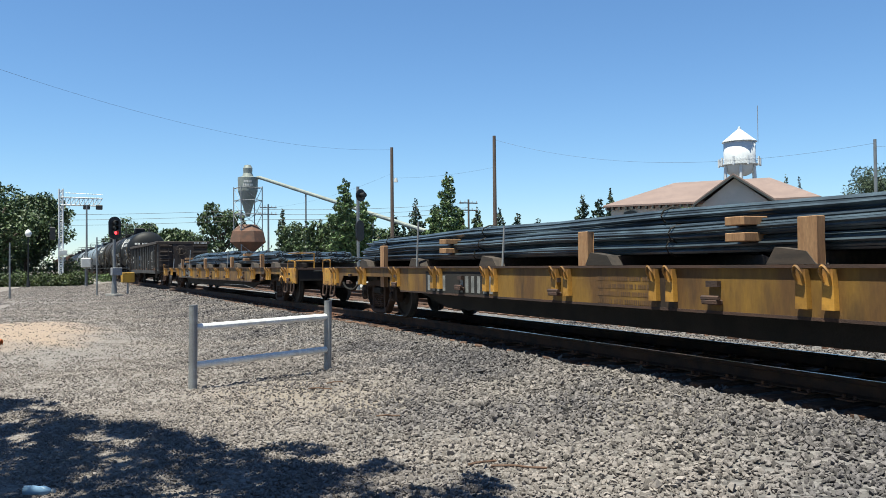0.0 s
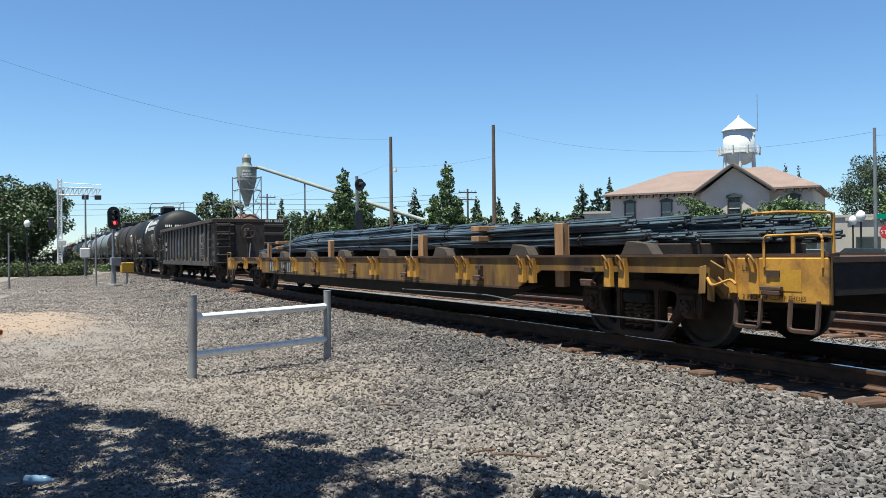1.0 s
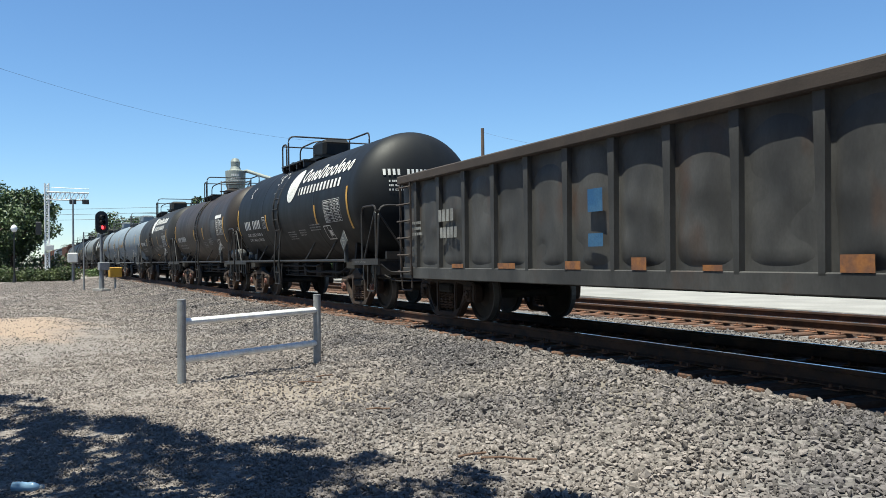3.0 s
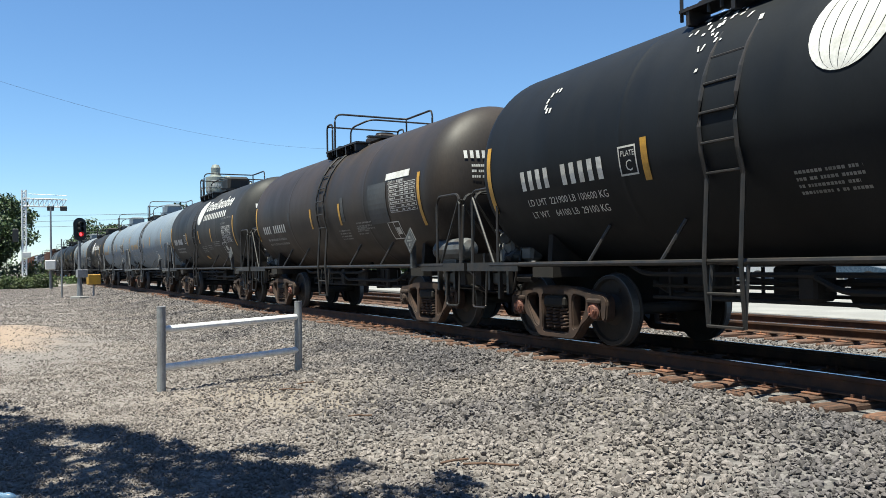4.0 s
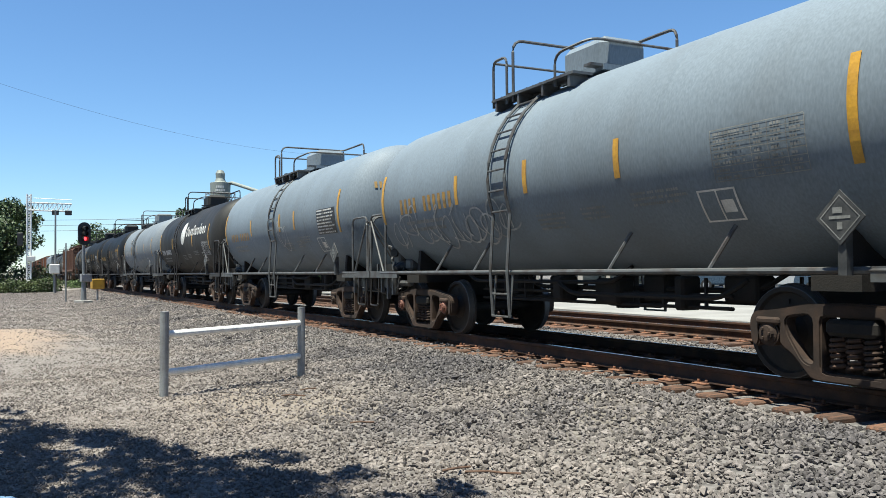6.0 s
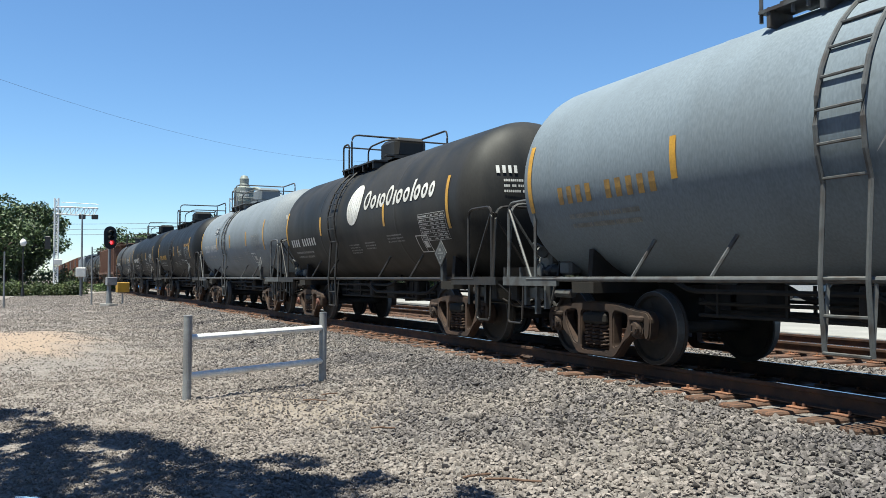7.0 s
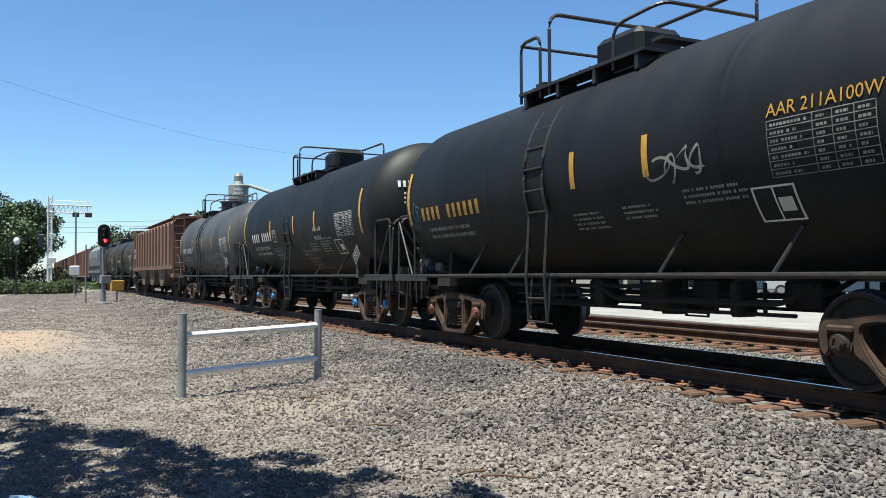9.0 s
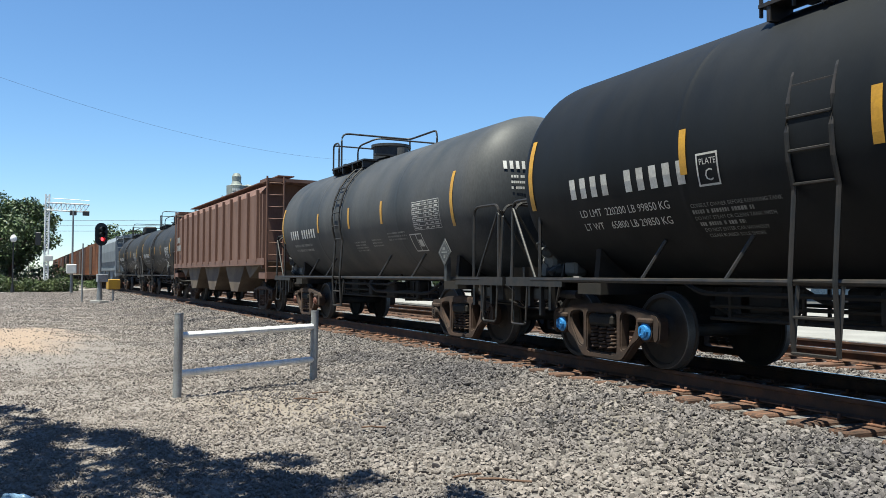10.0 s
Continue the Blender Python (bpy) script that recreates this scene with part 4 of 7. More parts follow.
def tank_car(n, paint, label, fit="fitting_black", top="box", size=1.03, lx=-1.2, px=None, marks=(-4.6, -0.38, 2.0, 0.22), table_at=(3.1, -0.48), end_strip=4.62, mark="white", decals=(), caps="rust", stripe=True, spray=0, tank_gear=False, drop=0.0, deck=0.8, tall=1.0, strips=None):
    """Tank car number n of the block of tank cars behind the gondola."""
    car = thing("tank_car", label, "tank car", group="tank cars of the train")
    CARS.append((car, 22.5 + 12.75 * n, TB))
    px = lx + 0.6 if px is None else px
    tm = Matrix.Translation((0, 0, TZ + (size - 1) * 1.2)) @ Matrix.Diagonal((1 + (size - 1) * 0.4, size, size, 1)) @ Matrix.Translation((0, 0, -TZ))
    part("tank", shared("tank", paint, tank_shell, paint, True), None, car, "welded cylindrical tank with domed ends", m=tm)
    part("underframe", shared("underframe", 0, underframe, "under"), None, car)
    for sg in (-1, 1):
        part("side_rail", shared("side_rail", (fit, sg), lambda: side_rail(sg), fit), None, car)
        ladder = part("ladder", shared("ladder", (fit, sg, lx, size), lambda: side_ladder(sg, lx), fit), None, car, "curved steel side ladder")
        for p in rung_places(sg, lx):
            part("rung", shared("rung", fit, lambda: cyl(B(), (0, 0, 0), (0.47, 0, 0), 0.015, 6), fit), None, ladder, m=pose(*p))
    km = tm @ Matrix.Translation((px - 1.35, 0, PZ)) @ Matrix.Diagonal((deck, 1, tall, 1)) @ Matrix.Translation((1.35, 0, -PZ))
    part("top_platform", shared("top_platform", fit, top_platform, fit), None, car, m=km)
    part("top_railing", shared("top_railing", fit, top_railing, fit), None, car, m=km)
    part("bonnet", shared("bonnet", (top, paint), lambda: bonnet(top), paint), None, car, "fittings housing on top", m=tm @ pose(px, 0, 0))
    for front in (True, False):
        part("end_deck", shared("end_deck", (fit, front), lambda: end_deck(front), fit), None, car)
        part("end_railing", shared("end_railing", (fit, front), lambda: end_rails(front), fit), None, car)
    for front in (True, False):
        part("end_gear", shared("end_gear", (fit, front), lambda: end_gear(front), fit), None, car, "pipes, hoses and levers at the car end")
        for y in (-1.36, 1.36):
            part("sill_step", shared("sill_step", (front, y), lambda: sill_step(1 if front else -1, y), "fitting_black"), None, car, "bent bar step")
    part("brake_gear", shared("brake_gear", fit, brake_gear, "fitting_grey"), None, car)
    part("brake_wheel", shared("brake_wheel", 0, brake_wheel, "under"), None, car)
    pl = part("placard", shared("placard", 0, placard_holder, "placard"), None, car, "grey diamond placard")
    part("placard_mark", shared("placard_mark", 0, placard_outline, "dim"), None, pl, "pale rim and plain mark")
    if n in (4, 6, 8, 10):
        bm = words("2 INCH HF COMP SHOES", 0.058, 5.0, 1.01)
        flat_side(bm, -1.386)
        part("stencil_words", bm, "dim", car)
    part("control_valve", shared("control_valve", 0, control_valve, "valve"), None, car, "grey cast brake valve with pipes")
    if tank_gear:
        part("air_reservoir", shared("air_reservoir", fit, reservoir, "fitting_grey"), None, car)
    couplers(car, 6.375)
    truck(car, TB, caps)
    truck(car, -TB, "red" if caps == "rust" and n % 2 else caps)
    if stripe:
        spec = [(-5.35, -0.44, 0.92), (end_strip, -0.48, 0.92)] + [(x, -0.28, 0.45) for x in strips or (-2.36, lx + 0.85, 1.6)]
        for x, y, h in spec:
            part("reflective_strip", stripes([(x, y + drop, h)]), "amber", car, "yellow reflective strip", m=tm)
    for name, build, m in decals:
        bm = build()
        wrap_side(bm, TR, TZ, 0.009)
        part(name, bm, m, car, m=tm)
    # bars for the car's mark and figures, and small stencils
    k = 9 + int(n) % 2
    wd = marks[2] / ((k + 0.6) * marks[3]) / 1.27
    for bm in single_bars(marks[0], marks[1], marks[3], [wd * 0.66] * 4 + [0] + [wd * 0.66] * (k - 4), wd * 1.2):
        wrap_side(bm, TR, TZ)
        part("mark_bar", bm, mark, car, "plain painted bar", m=tm)
    small = mark if mark != "white" else "dim"
    bm = B()
    if n not in (4, 12):
        small_lines(bm, marks[0] + 0.15, marks[1] - 0.2, 1.7, 2, 0.06, 0.07, int(n))
    small_lines(bm, lx + (1.0 if n != 12 else 2.8), -0.62, 0.7, 4, 0.03, 0.035, int(n) + 20)
    small_lines(bm, lx + 2.0, -0.6, 0.6, 3, 0.03, 0.035, int(n) + 60)
    small_lines(bm, 1.8, -0.5, 0.9, 3, 0.03, 0.035, int(n) + 40)
    wrap_side(bm, TR, TZ)
    part("stencils", bm, "dim", car, "small unreadable stencil lines", m=tm)
    bm = B()
    table(bm, table_at[0], table_at[1], 1.1, 0.5, 7, (0, 0.45, 0.63, 0.82, 1.0))
    wrap_side(bm, TR, TZ)
    part("data_table", bm, "white" if mark == "white" else "dim", car, "stencilled white table of figures", m=tm)
    bm = B()
    u, v = table_at[0] - 0.3, -0.9
    for a in ((u, v, u + 0.5, v + 0.02), (u, v + 0.34, u + 0.5, v + 0.36), (u, v, u + 0.025, v + 0.36), (u + 0.48, v, u + 0.505, v + 0.36), (u + 0.24, v + 0.02, u + 0.26, v + 0.34), (u + 0.28, v + 0.1, u + 0.44, v + 0.24)):
        slab(bm, *a)
    wrap_side(bm, TR, TZ)
    part("test_box", bm, "white", car, "small stencilled white box", m=tm)
    # the same on the front end
    bm = B()
    bars(bm, -0.92, 0.4, 0.13, [0.4] * 4 + [0] + [0.4] * 5, 0.65)
    small_lines(bm, -0.82, 0.26, 0.5, 3, 0.04, 0.05, int(n) + 7)
    for v in bm.verts:
        rr = min(0.999, math.hypot(v.co.x, v.co.y) / TR)
        v.co = Vector((5.016 + 0.72 * (1 - rr ** 2.4) ** 0.5, v.co.x, TZ + v.co.y))
    part("end_mark", bm, mark, car, "plain painted bars on the tank end", m=tm)
    if spray:
        bm = B()
        scrawl(bm, *spray[:4], spray[4], 0.035, spray[5])
        wrap_side(bm, TR, TZ, 0.012)
        part("graffiti", bm, "chalk" if n < 11 else "dim", car, "looping white sprayed paint", m=tm)
    return car


def leaf_logo(x, y, sub, low):
    """A white ribbed oval, a slanted row of letter-sized white shapes and a smaller row under it."""
    def oval():
        bm = B()
        rx, ry = 0.42, 0.46
        for c in range(7):                  # ribs of the oval, parted by thin dark gaps
            a0, a1 = -1 + 2 * c / 7 + 0.012, -1 + 2 * (c + 1) / 7 - 0.012
            prev = None
            for k in range(17):
                v = -ry * math.cos(math.pi * k / 16)
                w = rx * math.sqrt(max(0.0, 1 - (v / ry) ** 2)) + 0.004
                cur = [bm.verts.new((x + a0 * w + 0.18 * v, y + v, 0)), bm.verts.new((x + a1 * w + 0.18 * v, y + v, 0))]
                if prev:
                    bm.faces.new((prev[0], prev[1], cur[1], cur[0]))
                prev = cur
        return bm

    def ring(bm, cx, cy, rx, ry, t, a0=0.0, a1=360.0):
        prev = None
        for k in range(21):
            a = radians(a0 + (a1 - a0) * k / 20)
            ca, sa = math.cos(a), math.sin(a)
            cur = [bm.verts.new((cx + (rx - t) * ca + 0.15 * (ry - t) * sa, cy + (ry - t) * sa, 0)), bm.verts.new((cx + rx * ca + 0.15 * ry * sa, cy + ry * sa, 0))]
            if prev:
                bm.faces.new((prev[0], prev[1], cur[1], cur[0]))
            prev = cur

    def row():
        bm = B()
        u, y0 = x + 0.62, low
        # plain leaning rings and bars, as tall as the row
        for k, w in enumerate((0.34, 0.28, 0.09, 0.28, 0.30, 0.09, 0.28, 0.28, 0.09, 0.26, 0.26, 0.22)):
            h = 0.42 if k in (0, 4) else 0.29
            if w < 0.1:
                slab(bm, u, y0, u + w, y0 + (0.42 if k == 8 else 0.29), skew=0.15)
            else:
                ring(bm, u + w / 2, y0 + h / 2, w / 2, h / 2, 0.075)
            u += w + 0.065
        if sub:
            bars(bm, x + 0.6, low - 0.31, 0.2, [0.3] + [0.62] * 12, 1.25)
        return bm
    return (("logo", oval, "white"), ("logo_lettering", row, "white"))


def text_decal(text, size, x, y, m):
    return ("stencil_words", lambda: words(text, size, x, y), m)


def hull_patch(x, y, w, h, m):
    return ("paint_patch", lambda: slab(B(), x, y, x + w, y + h), m)


def weights(x, y, a, b):
    return (text_decal(a, 0.13, x, y, "white"), text_decal(b, 0.13, x, y - 0.17, "white"))


def rules(x, y):
    """Six short lines of instructions."""
    def unreadable():
        bm = B()
        small_lines(bm, x, y - 0.068, 1.0, 1, 0.042, 0.03, 3)
        small_lines(bm, x + 0.04, y - 0.204, 0.72, 1, 0.042, 0.03, 4)
        return bm
    return (text_decal("CONSULT OWNER BEFORE REPAIRING TANK", 0.058, x, y, "dim"), text_decal("DO NOT STEAM OR CLEAN TANK WITH", 0.058, x, y - 0.136, "dim"),
            text_decal("DO NOT ENTER CAR WITHOUT", 0.058, x + 0.06, y - 0.272, "dim"), text_decal("CLEAN RUBBER SOLE SHOES", 0.058, x + 0.08, y - 0.34, "dim"), ("stencils", unreadable, "dim"))


def outlet_mark(x, y):
    """A slanted yellow patch low on the shell."""
    return ("yellow_mark", lambda: slab(B(), x, y, x + 0.26, y + 0.14, 3, -0.9), "amber")


def heater_rules(x, y):
    """Two blocks of white instructions low on the side."""
    rows = ((0, 0, "MAXIMUM OPERATING PRESSURE FOR"), (0, -0.1, "HEATER COILS 25 PSI"), (0.05, -0.23, "EXTERIOR HEATER PIPES"), (0.08, -0.33, "NO INLET OR OUTLET"), (0.1, -0.43, "PIPE CAPS REQUIRED"), (0.22, -0.56, "VENT TANK WHEN UNLOADING"), (0, -0.74, "CLOSE AND LOCK BOTTOM"))
    return tuple(text_decal(t, 0.085, x + u, y + v, "dim") for u, v, t in rows)


def teal_tag():
    bm = B()
    scrawl(bm, -5.16, -0.72, 0.28, 0.75, 9, 0.035, 3)
    return bm


def plate_c(x, y):
    def frame_box():
        bm = B()
        for q in ((x, y, x + 0.3, y + 0.02), (x, y + 0.3, x + 0.3, y + 0.32), (x, y, x + 0.02, y + 0.32), (x + 0.28, y, x + 0.3, y + 0.32)):
            slab(bm, *q)
        return bm
    return (("plate_box", frame_box, "white"), text_decal("PLATE", 0.085, x + 0.04, y + 0.21, "white"), text_decal("C", 0.17, x + 0.1, y + 0.05, "white"))


def streaks():
    """Dark rubbed streaks down the shell beside the ladder."""
    bm = B()
    for x0, y0, x1, y1, w in ((-1.75, 1.25, -1.95, 0.3, 0.03), (-1.95, 0.5, -1.9, -0.2, 0.05), (-2.02, 0.3, -1.98, -0.15, 0.02), (-1.62, 1.3, -1.78, 0.55, 0.05), (-1.86, 0.15, -1.82, -0.3, 0.03)):
        prev = None
        for k in range(9):
            u = k / 8
            x, y, h = x0 + (x1 - x0) * u + 0.03 * math.sin(5 * u + x0 * 9), y0 + (y1 - y0) * u, w * (0.3 + math.sin(math.pi * min(0.97, u + 0.03)))
            cur = [bm.verts.new((x - h / 2, y, 0)), bm.verts.new((x + h / 2, y, 0))]
            if prev:
                bm.faces.new((prev[0], prev[1], cur[1], cur[0]))
            prev = cur
    return bm


def splash():
    """White paint spattered about the head of the ladder, and one sprayed hook."""
    bm = B()
    rng = random.Random(31)
    for k in range(46):
        x, y = -1.25 + rng.gauss(0, 0.22), 1.15 + rng.gauss(0, 0.32)
        w, h = rng.uniform(0.015, 0.05), rng.uniform(0.02, 0.09)
        slab(bm, x, y, x + w, y + h, 1, rng.uniform(-0.5, 0.5))
    for k in range(7):
        a = 1.2 + k * 0.62
        slab(bm, -3.95 + 0.13 * math.cos(a), 0.72 + 0.16 * math.sin(a), -3.91 + 0.13 * math.cos(a), 0.79 + 0.16 * math.sin(a), 1)
    return bm


def notice(x, y, w, h, rows):
    """A black panel with rows of small white writing on it."""
    def lines():
        bm = B()
        for k in range(rows):
            small_lines(bm, x + 0.04, y + h * (k + 0.3) / rows, w - 0.08, 1, h / rows * 0.45, 0.01, k)
        for v in bm.verts:
            v.co.z += 0.004
        return bm
    return (("notice_panel", lambda: slab(B(), x, y, x + w, y + h), "fitting_black"), ("notice_lines", lines, "white"))


tank_car(4, "black", "black tank car with a white oval and white lettering shapes", size=1.05, drop=-0.2, marks=(-4.47, -0.39, 1.75, 0.25), lx=-1.15, caps="red", strips=(-2.02, 2.4),
         decals=(("paint_splash", splash, "white"), *leaf_logo(0.5, 0.62, True, 0.6), *weights(-4.43, -0.6, "LD LMT  221900 LB 100600 KG", "LT WT    64100 LB  29100 KG"), *plate_c(-2.4, -0.4)))
tank_car(5, "brown", "brown dusted black tank car with yellow reflective strips", tank_gear=True, top="low", deck=0.7, strips=(-0.85, 0.97), lx=-0.25, px=0.4, drop=-0.2, marks=(-4.73, -0.46, 1.9, 0.2), table_at=(3.58, -0.38), end_strip=4.75,
         decals=(hull_patch(3.42, 0.22, 1.0, 0.12, "white"), text_decal("DOT 111 A100W1", 0.085, 3.55, 0.135, "white"), hull_patch(2.6, -0.55, 0.85, 0.75, "black_blue"), hull_patch(1.12, -0.42, 0.16, 0.5, "black_blue"), hull_patch(-2.5, -0.4, 0.13, 0.4, "black_blue")))
tank_car(6, "black_dusty", "charcoal tank car with a white oval and white lettering shapes", drop=-0.2, size=1.05, lx=-1.1, px=-0.7, marks=(-4.73, -0.42, 1.5, 0.2), table_at=(3.22, -0.55), decals=(*leaf_logo(0.0, 0.62, True, 0.58), *plate_c(-2.75, -0.4), text_decal("NOT FOR FLAMMABLE OR POISONOUS", 0.07, 3.2, 0.18, "dim"), text_decal("AAR 211A100W1", 0.075, 3.2, 0.03, "dim"), outlet_mark(-0.2, -1.1)))
tank_car(7.02, "grey", "grey tank car covered in looping white graffiti", fit="fitting_grey", mark="amber_faded", spray=(-5.0, -1.0, 4.2, 0.8, 1, 15), size=1.02, marks=(-4.5, -0.3, 2.0, 0.26))
tank_car(8, "grey", "grey tank car with faded yellow marks and a little graffiti", fit="fitting_grey", size=1.035, mark="amber_faded", spray=(0.1, -0.85, 0.8, 0.85, 2, 3), lx=-0.45, px=-0.2, table_at=(3.35, -0.45), decals=notice(3.32, -0.48, 1.16, 0.56, 8))
tank_car(9.01, "black_dusty", "dusty charcoal tank car with a white oval and white lettering shapes", size=1.01, strips=(-2.36, 1.75), lx=-1.52, px=-0.65, marks=(-4.95, -0.5, 2.1, 0.2), table_at=(3.45, -0.67), decals=leaf_logo(0.05, 0.3, False, 0.12))
tank_car(10, "pale", "pale grey tank car with grey fittings and dark streaks", fit="fitting_grey", mark="chalk", strips=(-2.3, -0.1, 2.35), marks=(-4.5, -0.34, 2.1, 0.26), decals=(("streaks", streaks, "black_blue"), *notice(-2.66, 0.3, 0.54, 0.27, 5)))
tank_car(11, "black", "black tank car with yellow marks and faint graffiti", mark="amber", spray=(1.4, -0.35, 0.8, 0.35, 3, 4), lx=-1.25, px=-0.8, marks=(-4.77, -0.4, 2.15, 0.22), end_strip=4.25, strips=(-0.15, 1.25), size=1.05, deck=1.07, tall=1.22, table_at=(3.0, -0.48), decals=(("graffiti", teal_tag, "teal"), text_decal("AAR 211A100W1", 0.17, 3.0, 0.06, "amber"),))
tank_car(12, "black", "glossy black tank car with white marks and blue bearing caps", caps="blue", size=1.06, lx=-1.0, marks=(-4.38, -0.37, 2.1, 0.24),
         decals=(*rules(-2.33, -0.62), *weights(-4.28, -0.6, "LD LMT  220200 LB 99850 KG", "LT WT    65800 LB 29850 KG"), *plate_c(-2.12, -0.42), text_decal("FRA AAP", 0.15, 1.5, -0.3, "white"), text_decal("SR-875A", 0.15, 1.5, -0.5, "white"), *heater_rules(0.15, -0.78), outlet_mark(0.57, -1.72)))
tank_car(13, "black_blue", "slate grey tank car with a dark round hatch", top="hatch", lx=-1.1, px=-1.3, size=1.02)
tank_car(15.30, "black_dusty", "charcoal tank car with dusty sides")
tank_car(16.30, "black_dusty", "charcoal tank car with dusty sides")


# ---- gondola ----
def dented_panel(bm, x, y, z0, z1, hw, seed):
    """A steel sheet pressed outward between two ribs by years of loads, with dents of its own."""
    rng = random.Random(seed)
    dents = [(rng.uniform(-0.3, 0.3), rng.uniform(0.15, 0.85), rng.uniform(0.12, 0.25), rng.uniform(-0.035, 0.04)) for _ in range(4)]
    top = rng.uniform(0.8, 0.92)
    nu, nv = 14, 20
    grid = []
    for j in range(nv + 1):
        v = j / nv
        row = []
        for i in range(nu + 1):
            u = -1 + 2 * i / nu
            arch = max(0.0, 1 - u * u) ** 0.6 * max(0.0, min(1.0, (top - v * (1 - 0.10 * (1 - u * u)) + 0.1) / 0.16)) * min(1.0, v / 0.08)
            out = 0.055 * arch + sum(d * math.exp(-((u * hw - a) ** 2 + ((v - b) * (z1 - z0)) ** 2) / (r * r)) for a, b, r, d in dents) * max(0.0, 1 - u ** 4)
            row.append(bm.verts.new((x + u * hw, y - max(0.003, out), z0 + v * (z1 - z0))))
        grid.append(row)
    for j in range(nv):
        for i in range(nu):
            bm.faces.new((grid[j][i], grid[j][i + 1], grid[j + 1][i + 1], grid[j + 1][i]))
    return bm


def gondola():
    S, half, tb = 58.3, 7.5, 6.4
    W, Z0, Z1 = 1.5, 0.84, 2.52
    car = thing("gondola_car", "dark worn grey gondola car with ribbed sides and rusty top rail", "gondola car")
    CARS.append((car, S, tb))
    for sg in (-1, 1):
        part("side_wall", box(B(), (0, sg * (W - 0.10), (Z0 + Z1) / 2), (2 * half - 0.1, 0.03, Z1 - Z0)), "gon", car, "dented grey steel side")
        part("end_wall", box(B(), (sg * (half - 0.05), 0, (Z0 + Z1) / 2), (0.03, 2 * W - 0.24, Z1 - Z0)), "gon_rib", car, "brown steel end")
    part("floor_plate", box(B(), (0, 0, Z0 + 0.05), (2 * half - 0.14, 2 * W - 0.26, 0.06)), "gon_rib", car)
    bm = B()
    for sg in (-1, 1):
        box(bm, (0, sg * (W - 0.04), Z1 + 0.03), (2 * half, 0.16, 0.16), bevel=0.02)
        box(bm, (sg * (half - 0.04), 0, Z1 + 0.03), (0.16, 2 * W, 0.16), bevel=0.02)
    part("top_rail", bm, "gon_rib", car, "rusty brown top rail")
    bm = B()
    for sg in (-1, 1):
        box(bm, (0, sg * (W - 0.06), Z0 - 0.02), (2 * half, 0.1, 0.2), bevel=0.01)
    part("side_sill", bm, "gon", car)
    rib = B()
    prism(rib, [(-0.035, Z0 + 0.05), (0.035, Z0 + 0.05), (0.065, Z1 - 0.05), (-0.065, Z1 - 0.05)], -0.105, 0.0)
    rib = finish(rib, "rib", "gon")
    for i in range(15):
        x = -half + 0.75 + i * (2 * half - 1.5) / 14
        part("rib", rib, None, car, m=pose(x, -(W - 0.115), 0))
        part("rib", rib, None, car, m=pose(x, W - 0.115, 0, 0, 0, 180))
    for i in range(14):       # the bowed panels between the ribs
        bm = B()
        x = -half + 0.75 + (i + 0.5) * (2 * half - 1.5) / 14
        part("side_panel", dented_panel(bm, x, -(W - 0.115), Z0 + 0.06, Z1 - 0.06, 0.47, 40 + i), "gon", car, smooth=True)
    for z in (1.2, 1.6, 2.0, 2.36):
        part("end_rib", box(B(), (half + 0.02, 0.98, z), (0.1, 0.85, 0.13), bevel=0.02), "gon_rib", car)
        part("end_rib", box(B(), (half + 0.02, -0.98, z), (0.1, 0.68, 0.1), bevel=0.02), "gon_rib", car)
    bm = box(B(), (half, 0.0, 1.72), (0.06, 1.25, 1.5), bevel=0.03)
    for k in range(10):
        cyl(bm, (half + 0.02, -0.55 + 0.12 * k, 1.85 + 0.35 * (k % 2)), (half + 0.05, -0.55 + 0.12 * k, 1.85 + 0.35 * (k % 2)), 0.025, 6)
    part("end_panel", bm, "gon_rib", car, "riveted brown end panel")
    for y0, y1 in ((-1.38, -0.86),):
        bm = B()
        for y in (y0, y1):
            box(bm, (half + 0.12, y, 1.62), (0.02, 0.06, 1.8))
        for k in range(6):
            cyl(bm, (half + 0.13, y0, 0.86 + 0.31 * k), (half + 0.13, y1, 0.86 + 0.31 * k), 0.016, 6)
        part("end_ladder", bm, "gon_rib", car)
    for s in (1, -1):
        bm = B()
        xa, xb = s * (half - 0.12), s * (half - 0.6)
        for k in range(6):
            tube(bm, bend([(xa, -W, 0.86 + 0.31 * k), (xa, -W - 0.1, 0.86 + 0.31 * k - 0.02), (xb, -W - 0.1, 0.86 + 0.31 * k - 0.02), (xb, -W, 0.86 + 0.31 * k)], 0.05), 0.016, 5)
        for x in (xa, xb):
            box(bm, (x, -W - 0.02, 1.66), (0.05, 0.03, 1.75))
        tube(bm, bend([(xa, -W, 0.95), (xa, -W, 0.5), (xb, -W, 0.5), (xb, -W, 0.95)], 0.05), 0.018, 5)
        part("side_ladder", bm, "gon_rib", car)
    bm = B()
    o = Vector((half + 0.28, -0.15, 2.12))
    tube(bm, [o + Vector((0, 0.28 * math.cos(k * math.tau / 20), 0.28 * math.sin(k * math.tau / 20))) for k in range(21)], 0.02, 6)
    for k in range(6):
        a = k * math.tau / 6
        cyl(bm, o, o + Vector((0, 0.28 * math.cos(a), 0.28 * math.sin(a))), 0.014, 5)
    cyl(bm, o, o - Vector((0.28, 0, 0)), 0.05, 8)
    box(bm, (half + 0.12, -0.15, 2.08), (0.16, 0.22, 0.3), bevel=0.03)
    cyl(bm, (half + 0.15, -0.15, 1.0), (half + 0.15, -0.15, 2.2), 0.018, 5)
    part("brake_wheel", bm, "gon_rib", car)
    bm = B()
